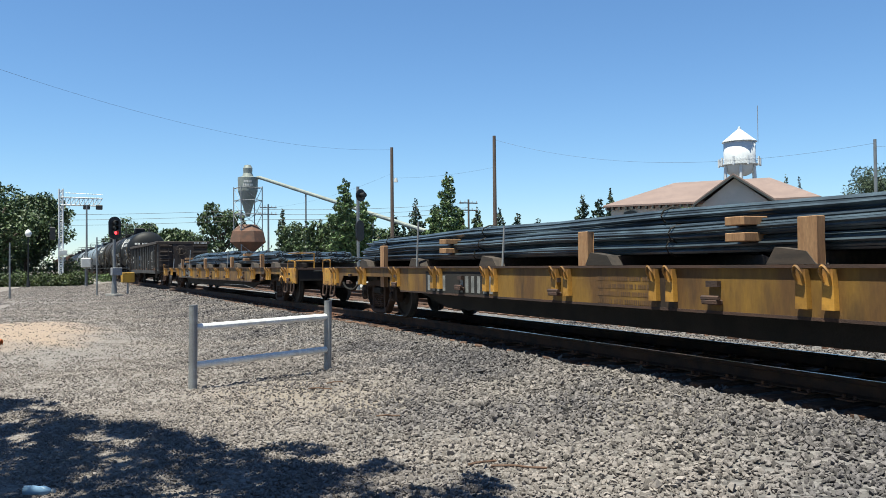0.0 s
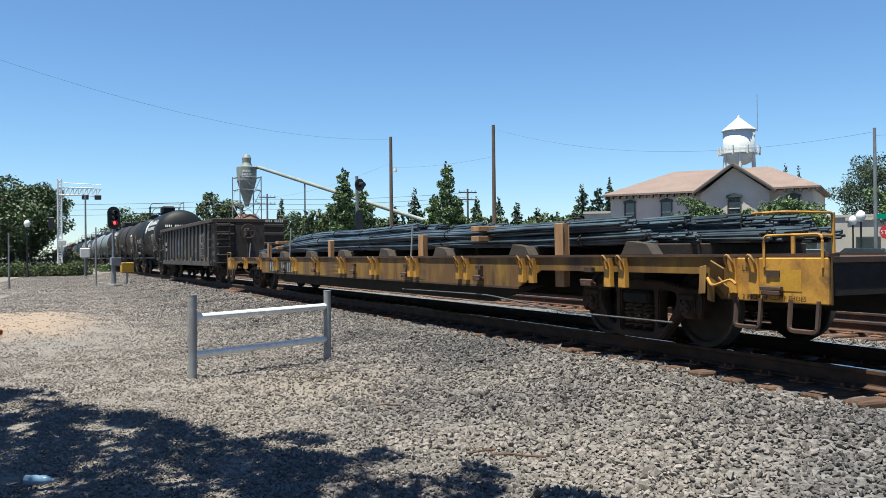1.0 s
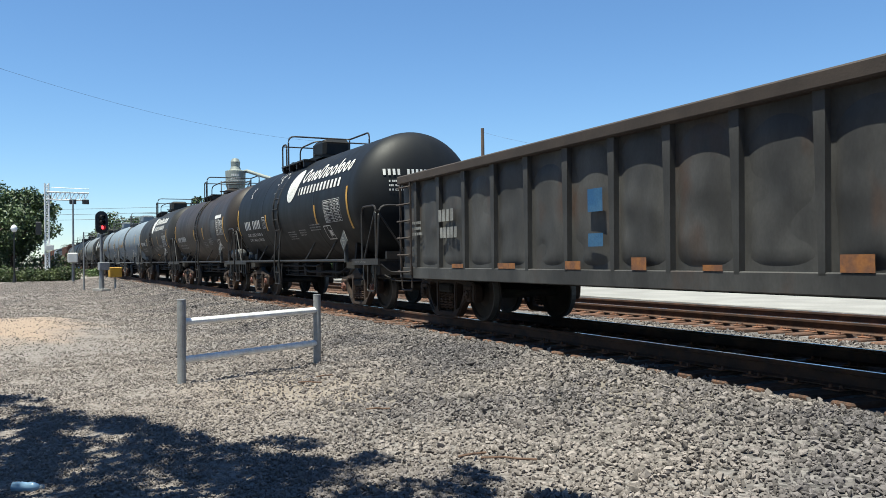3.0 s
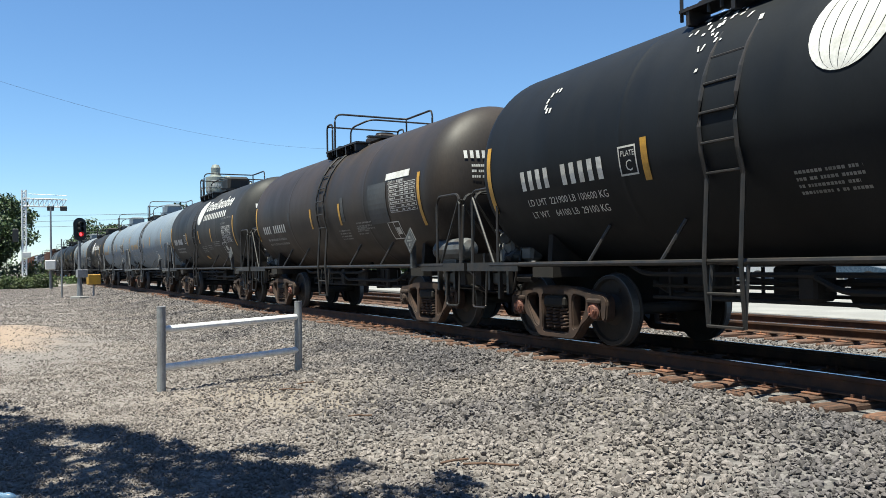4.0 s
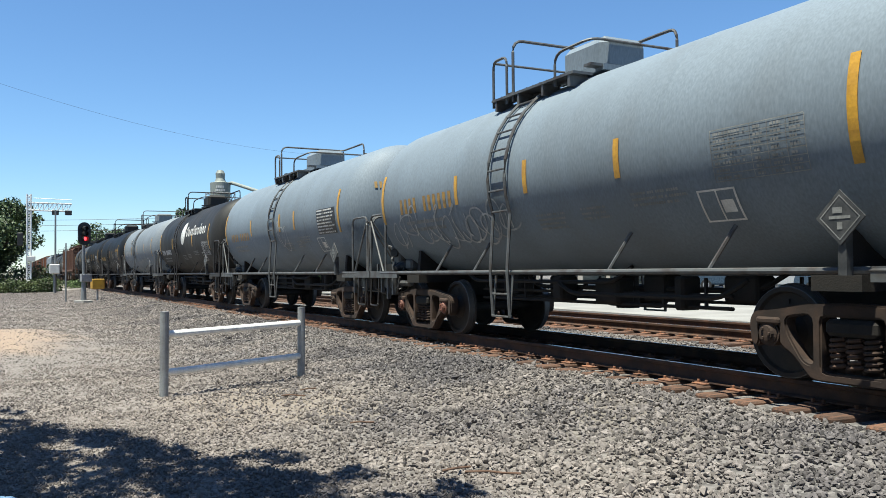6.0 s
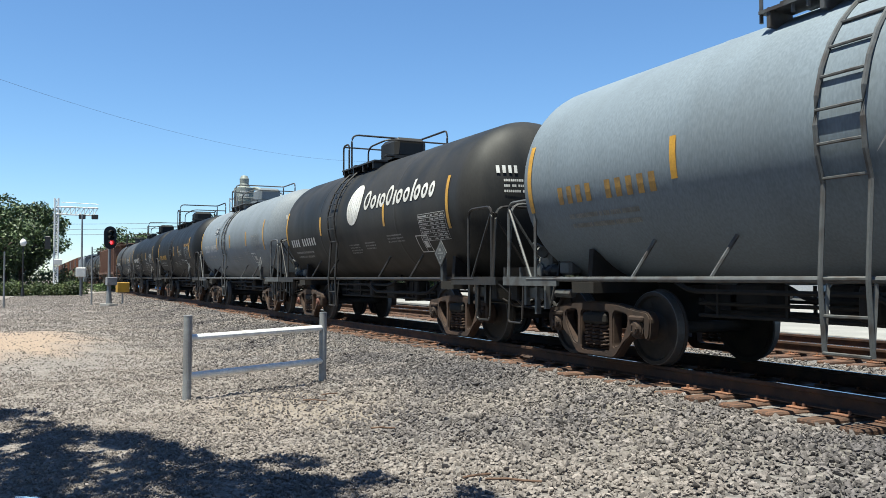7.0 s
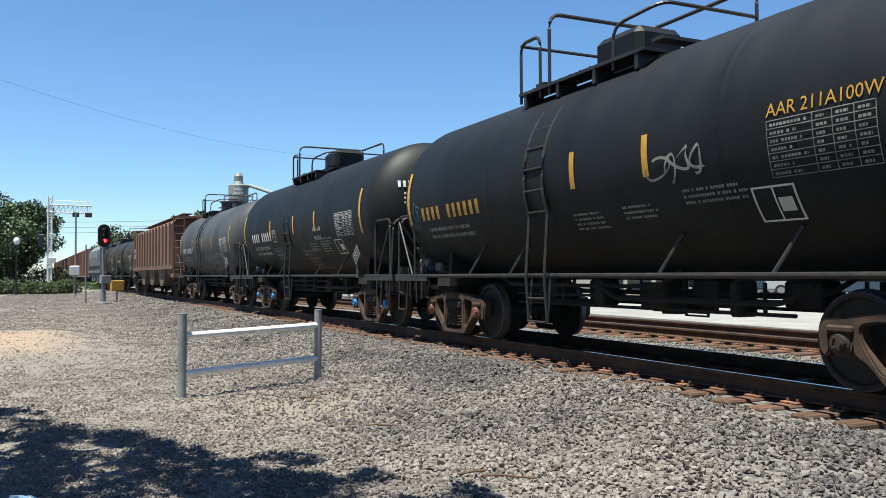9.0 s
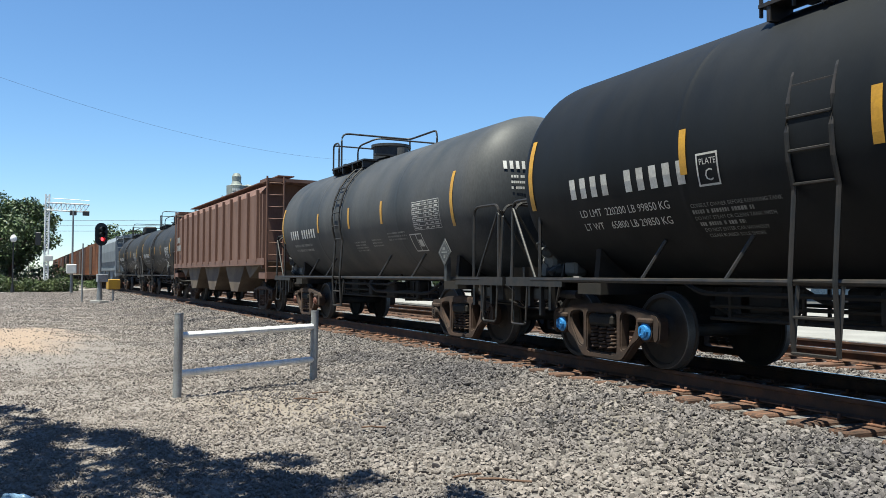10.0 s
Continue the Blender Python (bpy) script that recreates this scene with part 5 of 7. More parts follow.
    box(bm, (0, 0, 0.8), (2 * half, 0.5, 0.34))
    for sg in (-1, 1):
        box(bm, (sg * tb, 0, 0.9), (0.5, 2.6, 0.16))
        box(bm, (sg * (half - 0.1), 0, 0.9), (0.25, 2.8, 0.25))
    box(bm, (2.6, -0.7, 0.72), (0.9, 0.4, 0.3))
    part("underframe", bm, "under", car)
    bm = B()
    bars(bm, -5.75, 1.7, 0.2, [0.6] * 4, 0.3)
    bars(bm, -5.7, 1.42, 0.18, [0.6] * 5, 0.3)
    small_lines(bm, -half + 0.5, 1.7, 0.6, 3, 0.05, 0.05, 3)
    small_lines(bm, 3.3, 1.45, 0.5, 2, 0.05, 0.06, 4)
    for a in ((4.95, 1.12, 5.55, 1.15), (4.95, 1.45, 5.55, 1.48), (4.95, 1.12, 4.98, 1.48), (5.52, 1.12, 5.55, 1.48), (5.23, 1.12, 5.26, 1.48), (4.95, 1.03, 5.55, 1.06)):
        slab(bm, *a)
    flat_side(bm, -(W - 0.02), 0, 0.012)
    part("lettering", bm, "dim", car, "faded plain bars of lettering")
    bm = B()
    scrawl(bm, 4.75, 1.5, 0.8, 0.75, 12, 0.045, 6)
    flat_side(bm, -(W - 0.02), 0, 0.02)
    part("graffiti", bm, "dim", car, "white sprayed scrawl")
    bm = slab(slab(B(), -1.42, 1.62, -1.12, 1.9), -1.42, 1.2, -1.12, 1.36)
    flat_side(bm, -(W - 0.02), 0, 0.02)
    part("blue_panel", bm, "blue_panel", car, "small blue panel")
    rng = random.Random(8)
    for i in range(10):
        bm = B()
        x = -6.4 + 1.45 * i + rng.uniform(-0.4, 0.4) if i else 6.15
        slab(bm, x, 0.92, x + rng.uniform(0.2, 0.5), 0.92 + rng.uniform(0.06, 0.16))
        flat_side(bm, -(W - 0.02), 0, 0.016)
        part("rust_patch", bm, "patch", car, "orange rust or reflective patch")
    bm = B()
    bars(bm, 0.62, Z1 - 0.025, 0.10, [0.5] * 4 + [0] + [0.5] * 5, 0.5)
    for v in bm.verts:
        v.co = Vector((half + 0.046, v.co.x, v.co.y))
    part("end_mark", bm, "white", car, "white plain bars on the end rail")
    couplers(car, 8.05)
    truck(car, tb)
    truck(car, -tb)


gondola()


# ---- flat cars with reinforcing bar ----
LOADS = []       # (thing, the car's distance, half spacing)


def flat_car(S, label, load_lo, load_hi, high, stakes, mark_at=-5.85, posts=((2.4, 0.62), (6.4, 0.62), (13.1, 0.62)), spacers=(3.4, 11.0), top_cut=0.0, ramp=1.2):
    half, tb, W, DZ = 13.0, 9.95, 1.40, 1.04
    car = thing("flat_car", label, "flat car", group="yellow flat cars of the train")
    CARS.append((car, S, tb))
    for sg in (-1, 1):
        bm = B()
        out = [(-half, DZ), (half, DZ), (half, DZ - 0.43), (tb + 1.75, DZ - 0.43), (tb + 1.45, DZ - 0.18), (tb - 1.6, DZ - 0.18), (tb - 2.2, DZ - 0.43), (-tb + 2.2, DZ - 0.43), (-tb + 1.6, DZ - 0.18), (-tb - 1.45, DZ - 0.18), (-tb - 1.75, DZ - 0.43), (-half, DZ - 0.43)]
        prism(bm, out, sg * W - 0.012, sg * W + 0.012)
        part("side_sill", bm, "yellow", car, "chipped yellow side sill")
        part("top_flange", box(B(), (0, sg * (W - 0.03), DZ + 0.012), (2 * half, 0.14, 0.03)), "flat_rust", car)
        part("bottom_flange", box(B(), (0, sg * (W - 0.1), DZ - 0.445), (2 * (tb - 2.2), 0.24, 0.03)), "flat_rust", car)
        bm = prism(B(), [(-tb + 2.1, DZ - 0.42), (tb - 2.1, DZ - 0.42), (tb - 3.6, DZ - 0.72), (-tb + 3.6, DZ - 0.72)], sg * (W - 0.35) - 0.02, sg * (W - 0.35) + 0.02)
        part("centre_girder", bm, "under", car)
    bm = B()
    box(bm, (0, 0, DZ - 0.03), (2 * half, 2 * W, 0.05))
    part("deck", bm, "flat_rust", car, "rusty steel deck")
    bm = B()
    box(bm, (0, 0, 0.72), (2 * half - 0.4, 0.6, 0.5))
    for x in (-6, -3, 0, 3, 6):
        box(bm, (x, 0, 0.85), (0.15, 2.5, 0.3))
    box(bm, (3.5, -0.7, 0.5), (1.6, 0.5, 0.36), bevel=0.06)
    cyl(bm, (-2.6, -0.7, 0.55), (-1.4, -0.7, 0.55), 0.22, 12)
    for sg in (-1, 1):
        box(bm, (sg * tb, 0, 0.88), (0.6, 2.4, 0.2))
        box(bm, (sg * (half - 0.1), 0, DZ - 0.2), (0.16, 2 * W - 0.1, 0.3))
    part("underframe", bm, "under", car)
    # stake pockets with loops, down both sides
    pocket = B()
    prism(pocket, [(-0.05, -0.01), (0.05, -0.01), (0.066, -0.36), (-0.066, -0.36)], -0.062, -0.002)
    tube(pocket, bend([(-0.04, -0.06, -0.12), (-0.05, -0.11, -0.02), (0.0, -0.12, 0.03), (0.05, -0.11, -0.04), (0.03, -0.06, -0.14)], 0.04, 3), 0.014, 5)
    pocket = finish(pocket, "stake_pocket", "yellow_clean")
    x = -half + 0.9
    k = 0
    while x < half - 0.5:
        part("stake_pocket", pocket, None, car, m=pose(x, -W - 0.012, DZ))
        part("stake_pocket", pocket, None, car, m=pose(x, W + 0.012, DZ, 0, 0, 180))
        x += (0.28, 1.72)[k % 2]
        k += 1
    hook = B()
    box(hook, (0, -0.03, -0.16), (0.16, 0.05, 0.06))
    box(hook, (0, -0.05, -0.34), (0.22, 0.09, 0.05), bevel=0.01)
    cyl(hook, (-0.12, -0.07, -0.3), (0.12, -0.07, -0.3), 0.025, 6)
    hook = finish(hook, "winch", "flat_rust")
    for i in range(9):
        part("winch", hook, None, car, m=pose(-half + 2.2 + 2.9 * i, -W - 0.012, DZ))
    # a crumpled step and lever plates beside the leading truck
    for x, z, w, h, tilt, lean in ((half - 1.3, -0.16, 0.2, 0.2, 24, 18), (half - 1.5, -0.24, 0.09, 0.3, -8, -12), (half - 1.22, -0.3, 0.18, 0.13, 40, 25), (half - 1.38, -0.36, 0.1, 0.2, 12, 10)):
        part("bent_plate", box(B(), (0, 0, 0), (w, 0.02, h), bevel=0.006), "yellow", car, "crumpled yellow step plate", m=pose(x, -W - 0.07, DZ + z, lean, tilt, 0))
    part("bent_bar", tube(B(), bend([(half - 1.45, -W - 0.05, DZ - 0.22), (half - 1.3, -W - 0.14, DZ - 0.3), (half - 1.06, -W - 0.12, DZ - 0.22), (half - 1.0, -W - 0.12, DZ - 0.27)], 0.06), 0.014, 6), "yellow_clean", car)
    # ends: bright corner plates, step loops, hand rails
    for s in (1, -1):
        bm = B()
        box(bm, (s * (half - 0.53), -W - 0.03, DZ - 0.22), (1.05, 0.04, 0.42), bevel=0.01)
        part("corner_plate", bm, "yellow_clean", car, "bright yellow end plates")
        for x in (half - 0.1, half - 0.75):
            bm = tube(B(), bend([(s * x, -W - 0.05, DZ - 0.4), (s * x, -W - 0.08, DZ - 0.68), (s * (x - 0.3), -W - 0.08, DZ - 0.68), (s * (x - 0.3), -W - 0.05, DZ - 0.4)], 0.05), 0.024, 5)
            part("step", bm, "flat_rust", car)
        bm = B()
        tube(bm, bend([(s * (half - 0.05), -W - 0.06, DZ - 0.1), (s * (half - 0.05), -W - 0.06, DZ + 0.2), (s * (half - 0.7), -W - 0.06, DZ + 0.2), (s * (half - 0.7), -W - 0.06, DZ - 0.1)], 0.06), 0.013, 6)
        part("grab_rail", bm, "yellow_clean", car)
        bm = B()
        slab(bm, s * (half - 0.42) - 0.22, DZ - 0.32, s * (half - 0.42) + 0.14, DZ - 0.12)
        flat_side(bm, -W - 0.05, 0, 0.004)
        part("reflective_strip", bm, "amber", car)
    bm = B()
    y0 = -W + 0.1
    for y in (y0, y0 + 0.55):
        cyl(bm, (half - 0.5, y, DZ - 0.3), (half - 0.5, y, DZ + 0.42 - (0.2 if y == y0 else 0)), 0.02, 6)
    tube(bm, bend([(half - 0.5, y0 + 0.55, DZ + 0.3), (half - 0.5, y0 + 0.55, DZ + 0.42), (half - 0.5, y0 - 0.1, DZ + 0.42), (half - 0.9, y0 - 0.1, DZ + 0.42)], 0.1), 0.015, 6)
    cyl(bm, (half - 0.5, y0, DZ + 0.2), (half - 0.5, y0 + 0.55, DZ + 0.2), 0.014, 6)
    part("brake_stand", bm, "yellow_clean", car, "yellow brake stand with a hand rail")
    for text, size, z in (("2 INCH HF COMP SHOES", 0.068, DZ - 0.41), ("L89 4'", 0.085, DZ - 0.14)):
        bm = words(text, size, half - 0.98, z)
        flat_side(bm, -W - 0.05, 0, 0.004)
        part("stencil_words", bm, "under", car)
    for bm in single_bars(mark_at, DZ - 0.40, 0.27, [0.42] * 4 + [0, 0] + [0.4] * 6, 0.75):
        flat_side(bm, -W - 0.012, 0, 0.006)
        part("mark_bar", bm, "dim", car, "plain painted bar")
    bm = B()
    slab(bm, mark_at - 0.1, DZ - 0.43, mark_at + 2.35, DZ - 0.06)
    flat_side(bm, -W - 0.012, 0, 0.003)
    part("mark_panel", bm, "under", car, "black panel behind the bars")
    bm = B()
    bars(bm, 3.5, DZ - 0.40, 0.3, [1.0, 1.0, 1.0], 0.5)
    small_lines(bm, -1.2, DZ - 0.15, 1.2, 4, 0.05, 0.04, 5)
    flat_side(bm, -W - 0.012, 0, 0.003)
    part("lettering", bm, "worn", car, "dark worn lettering shapes")
    tube(bm := B(), bend([(3.5, -W - 0.03, DZ - 0.6), (6.8, -W - 0.03, DZ - 0.58), (9.0, -W - 0.03, DZ - 0.72), (11.0, -W - 0.03, DZ - 0.72)], 0.3), 0.011, 6)
    part("brake_pipe", bm, "fitting_grey", car, "thin pipe slung under the side sill")
    couplers(car, 13.9)
    truck(car, tb)
    truck(car, -tb)
    # timber across the deck, uprights and steel straps: each a thing of its own that rides along
    def ride(ob):
        LOADS.append((ob, S, tb))
        return ob
    rng = random.Random(int(S))
    n = 8
    for i in range(n):
        x = load_lo + 1.0 + (load_hi - load_lo - 2.0) * i / (n - 1)
        bm = box(B(), (x, 0, DZ + 0.085), (0.36, 2.6, 0.14), bevel=0.012)
        prism(bm, [(x - 0.27, DZ + 0.03), (x + 0.3, DZ + 0.03), (x + 0.19, DZ + 0.15), (x - 0.16, DZ + 0.19)], -1.36, -1.2)
        ride(tagged(part("dunnage_timber", bm, "wood_dark"), "dark timber bearer across the flat car deck", "timber", "timber bearers"))
    for x, hh in stakes:
        for sg in (-1, 1):
            bm = box(B(), (0, 0, hh / 2 - 0.2), (0.2, 0.1, hh + 0.4), bevel=0.006)
            ob = part("timber_stake", bm, "wood")
            for v in ob.data.vertices:
                v.co = pose(x, sg * (W - 0.1), DZ, 0, rng.uniform(-2, 2), 0) @ v.co
            ride(tagged(ob, "upright sawn timber stake at the flat car's edge", "stake", "timber stakes"))
    # bundles of bar
    rows = [(-1.0, 0), (-0.6, 0), (-0.2, 0), (0.2, 0), (0.6, 0), (1.0, 0), (-1.02, 1), (-0.55, 1), (-0.1, 1), (0.35, 1), (0.85, 1)]
    if high:
        rows += [(-0.9, 2), (-0.4, 2), (0.1, 2), (0.6, 2)]
    for bi, (y, lay) in enumerate(rows):
        lo = load_lo + rng.uniform(0, 0.5) + ramp * lay
        hi = load_hi - rng.uniform(0, 0.4) - (y < -0.3) * 0.8 - 0.3 * lay - (top_cut if lay == 2 else 0.0)
        z0 = DZ + 0.24 + 0.165 * lay
        ph = rng.uniform(0, 6)
        b = new("rebar_bundle")
        for k in range(22):
            bm = B()
            a, rr = k * 2.4, 0.12 * math.sqrt(k / 22)
            dy, dz = 1.5 * rr * math.cos(a), 0.72 * rr * math.sin(a)
            e0, e1 = lo + rng.uniform(-0.25, 0.25), hi + rng.uniform(-0.18, 0.18)
            pts = []
            for j in range(9):
                t = j / 8
                x = e0 + (e1 - e0) * t
                sag = 0.018 * math.sin(x * 1.15 + ph) + 0.009 * math.sin(x * 2.1 + k) - (0.12 + 0.08 * lay) * min(1.0, ramp) * max(0.0, 1 - t * 5) ** 1.5 * (1 if lay else 0.3)
                pts.append((x, y + dy * (1 + 0.15 * math.sin(x * 0.8 + k)), z0 + dz + sag * 0.8))
            tube(bm, pts, 0.019, 5)
            bm.faces.ensure_lookup_table()
            bm.faces[-1].material_index = bm.faces[-2].material_index = 1
            part("bar", bm, ["rebar", "rebar_end"], b)
        for k in range(5):
            x = lo + 1.2 + (hi - lo - 2.4) * k / 4
            part("tie_wire", tube(B(), [(x, y + 0.20 * math.cos(a), z0 + 0.03 * math.sin(x * 1.15 + ph) + 0.105 * math.sin(a)) for a in [j * math.tau / 10 for j in range(11)]], 0.012, 4), "under", b)
        ride(tagged(b, "long bundle of blue black steel reinforcing bar", "rebar bundle", "bundles of reinforcing bar"))
    for u, post_h in posts:
        x = load_lo + u
        bm = B()
        cyl(bm, (x, -W - 0.02, DZ), (x, -W + 0.02, DZ + post_h), 0.018, 6)
        ride(tagged(part("steel_post", bm, "steel"), "thin steel post at the flat car's edge", "post", "steel posts"))
    for x in [load_lo + u for u in spacers]:
        for z in (0.26, 0.42):
            bm = box(B(), (x, -1.15, DZ + z + 0.04), (0.26, 0.4, 0.085), bevel=0.006)
            ride(tagged(part("timber_spacer", bm, "wood"), "short timber spacer between the bar bundles", "timber", "timber spacers"))


# two loads: one high all along, one highest over its middle
flat_car(7.25, "weathered yellow flat car loaded high with reinforcing bar", -11.1, 11.5, True, ((-8.95, 0.46), (-1.6, 0.46), (1.87, 0.46), (8.5, 0.46)),
         mark_at=-6.4, posts=((4.2, 0.85), (7.5, 0.62), (14.2, 0.62)), spacers=(5.2, 12.1), ramp=0.2)
flat_car(35.4, "weathered yellow flat car loaded with reinforcing bar", -9.2, 11.3, True, ((-7.25, 0.46), (-1.2, 0.42), (4.18, 0.42), (8.7, 0.46)),
         mark_at=-6.75, posts=((-0.3, 0.5), (4.7, 0.84), (13.1, 0.62)), spacers=(3.0, 15.5), top_cut=6.5)


# ---- hoppers and box cars further back ----
def hopper_car(S, half, paint, low, label, ribs, round_side=False):
    W, Z1 = 1.52, 3.95
    tb = half - 2.2
    car = thing("hopper_car", label, "hopper car")
    CARS.append((car, S, tb))
    bm = B()
    prof = [(-W, 1.55), (-W, 3.55), (-W + 0.25, 3.82), (-0.5, Z1), (0.5, Z1), (W - 0.25, 3.82), (W, 3.55), (W, 1.55)] if not round_side else [(-1.3, 1.4), (-W, 2.1), (-W - 0.05, 2.9), (-W, 3.6), (-1.0, 4.1), (0, 4.25), (1.0, 4.1), (W, 3.6), (W + 0.05, 2.9), (W, 2.1), (1.3, 1.4)]
    prism(bm, prof, -half + 0.9, half - 0.9, "YZ")
    part("body", bm, paint, car, "tall covered body")
    bm = B()
    for x in (-half / 2 + 0.4, 0, half / 2 - 0.4):
        prism(bm, [(x - 1.6, 1.6), (x + 1.6, 1.6), (x + 0.45, 0.55), (x - 0.45, 0.55)], -W + 0.08, W - 0.08)
    for s in (-1, 1):
        prism(bm, [(s * (half - 0.95), 2.6), (s * (half - 0.9), 1.5), (s * (half - 2.4), 1.0), (s * (half - 3.0), 1.4)], -W + 0.1, W - 0.1)
    part("slope_sheet", bm, low, car, "dusty sloping hopper sheets")
    if ribs:
        rib = finish(box(B(), (0, -0.04, 2.6), (0.11, 0.09, 2.15), bevel=0.01), "rib", paint)
        for i in range(ribs):
            x = -half + 1.05 + i * (2 * half - 2.1) / (ribs - 1)
            part("rib", rib, None, car, m=pose(x, -W, 0))
            part("rib", rib, None, car, m=pose(x, W, 0, 0, 0, 180))
    bm = B()
    for sg in (-1, 1):
        box(bm, (0, sg * (W + 0.0), 1.5), (2 * half - 0.3, 0.12, 0.2))
        box(bm, (0, sg * 0.75, Z1 + 0.16), (2 * half - 1.6, 0.5, 0.03))
    part("side_sill", bm, paint, car)
    bm = B()
    for k in range(4):
        x = -half + 2.4 + k * (2 * half - 4.8) / 3
        box(bm, (x, 0, Z1 + 0.07), (1.6, 0.7, 0.14), bevel=0.03)
    part("roof_hatch", bm, paint, car)
    for s in (1, -1):
        bm = B()
        for y in (-W, -W + 0.5):
            cyl(bm, (s * (half - 0.12), y, 0.9), (s * (half - 0.12), y, 4.0), 0.03, 6)
        for k in range(9):
            cyl(bm, (s * (half - 0.12), -W, 1.0 + 0.35 * k), (s * (half - 0.12), -W + 0.5, 1.0 + 0.35 * k), 0.018, 5)
        for y in (-W, W):
            box(bm, (s * (half - 0.55), y * 0.98, 2.4), (0.1, 0.1, 2.2))
        box(bm, (s * (half - 0.5), 0, 1.1), (0.9, 2 * W, 0.2))
        box(bm, (s * (half - 0.55), 0, 3.9), (0.8, 2 * W, 0.1))
        part("end_frame", bm, paint, car)
    bm = box(B(), (0, 0, 0.85), (2 * half - 0.3, 0.5, 0.34))
    part("underframe", bm, "under", car)
    bm = B()
    bars(bm, -half + 1.3, 2.5, 0.25, [0.6] * 4, 0.3)
    bars(bm, -half + 1.3, 2.15, 0.25, [0.6] * 5, 0.3)
    flat_side(bm, -W - 0.1, 0, 0.004)
    part("reporting_mark", bm, "dim", car, "plain faded bars")
    couplers(car, half + 0.2)
    truck(car, tb)
    truck(car, -tb)


def box_car(S, half, paint, label):
    W, Z0, Z1 = 1.52, 1.05, 4.1
    tb = half - 2.3
    car = thing("box_car", label, "box car", group="box cars at the train's far end")
    CARS.append((car, S, tb))
    bm = B()
    prism(bm, [(-W, Z0), (-W, Z1), (0, Z1 + 0.3), (W, Z1), (W, Z0)], -half + 0.3, half - 0.3, "YZ")
    part("body", bm, paint, car)
    rib = finish(box(B(), (0, -0.03, (Z0 + Z1) / 2), (0.1, 0.07, Z1 - Z0)), "rib", paint)
    for i in range(12):
        x = -half + 0.5 + i * (2 * half - 1.0) / 11
        part("rib", rib, None, car, m=pose(x, -W, 0))
    bm = box(B(), (0.0, -W - 0.06, 2.5), (3.0, 0.08, 2.8), bevel=0.02)
    part("door", bm, "flat_rust", car, "sliding side door")
    bm = box(B(), (0, 0, 0.85), (2 * half - 0.3, 0.6, 0.3))
    part("underframe", bm, "under", car)
    couplers(car, half + 0.2)
    truck(car, tb)
    truck(car, -tb)


def tank_centre(n):
    return 22.5 + 12.75 * n


E0 = tank_centre(13) + 6.375
hopper_car(E0 + 8.2, 8.0, "hopper", "hopper_low", "faded red brown covered hopper car with ribbed sides", 13)
E1 = tank_centre(16.30) + 6.375
hopper_car(E1 + 8.0, 7.8, "pale", "grey", "smooth pale grey covered hopper car", 0, True)
E2 = E1 + 16.0
for i, p in enumerate(("orange", "hopper", "orange", "brown", "hopper", "orange", "hopper")):
    box_car(E2 + 8.4 + 16.8 * i, 8.1, p, "faded orange box car" if p == "orange" else "dull brown box car")


# ---- fence, signal and small things on the yard ----
def pipe_fence():
    f = thing("pipe_barrier", "galvanised steel pipe barrier with two rails on the gravel", "barrier")
    a, b = Vector((-10.95, 1.20, 0)), Vector((-11.82, 3.22, 0))
    for p, h, base in ((a, 1.05, -0.05), (b, 1.02, 0.0)):
        bm = cyl(B(), p + Vector((0, 0, base)), p + Vector((0.0, 0.01, h)), 0.055, 16)
        cyl(bm, p + Vector((0, 0.01, h)), p + Vector((0, 0.01, h + 0.012)), 0.057, 16)
        part("post", bm, "steel", f, smooth=False)
    d = (b - a).normalized()
    for z0, z1 in ((0.285, 0.315), (0.77, 0.80)):
        part("rail_pipe", cyl(B(), a + d * 0.04 + Vector((0, 0, z0)), b - d * 0.03 + Vector((0, 0, z1)), 0.045, 14), "galv", f)


pipe_fence()


def wayside_signal():
    x, y = -47.9, 1.15
    s = thing("wayside_signal", "black wayside signal with one red light on a silver mast", "railway signal", pose(x, y, 0, 0, 0, 20))
    bm = cyl(B(), (0, 0, 0), (0, 0, 3.9), 0.075, 12)
    cyl(bm, (0, 0, 0), (0, 0, 1.3), 0.16, 10, 0.1)
    part("mast", bm, "metal_pole", s)
    bm = B()
    out = [(0.34 * math.cos(a), 3.72 + (0.28 if math.sin(a) > 0 else -0.28) + 0.34 * math.sin(a)) for a in [k * math.tau / 24 for k in range(24)]]
    prism(bm, out, -0.06, 0.0, "YZ")
    for v in bm.verts:
        v.co.x += 0.12
    hd = part("backboard", bm, "signal_black", s)
    for z, m in ((3.45, "red_lamp"), (3.72, "dark_lens"), (3.99, "dark_lens")):
        part("lens", cyl(B(), (0.12, 0, z), (0.15, 0, z), 0.10, 16), m, hd, "lit red lens" if m == "red_lamp" else "")
        bm = B()
        cyl(bm, (0.12, 0, z + 0.02), (0.36, 0, z), 0.125, 16, cap=False)
        part("visor", bm, "signal_black", hd)
    part("footing", box(B(), (0, 0, 0.06), (1.3, 0.5, 0.16), bevel=0.02), "concrete", s)
    part("junction_box", box(B(), (0.1, 0.08, 1.35), (0.26, 0.55, 0.42), bevel=0.02), "steel", s)


wayside_signal()


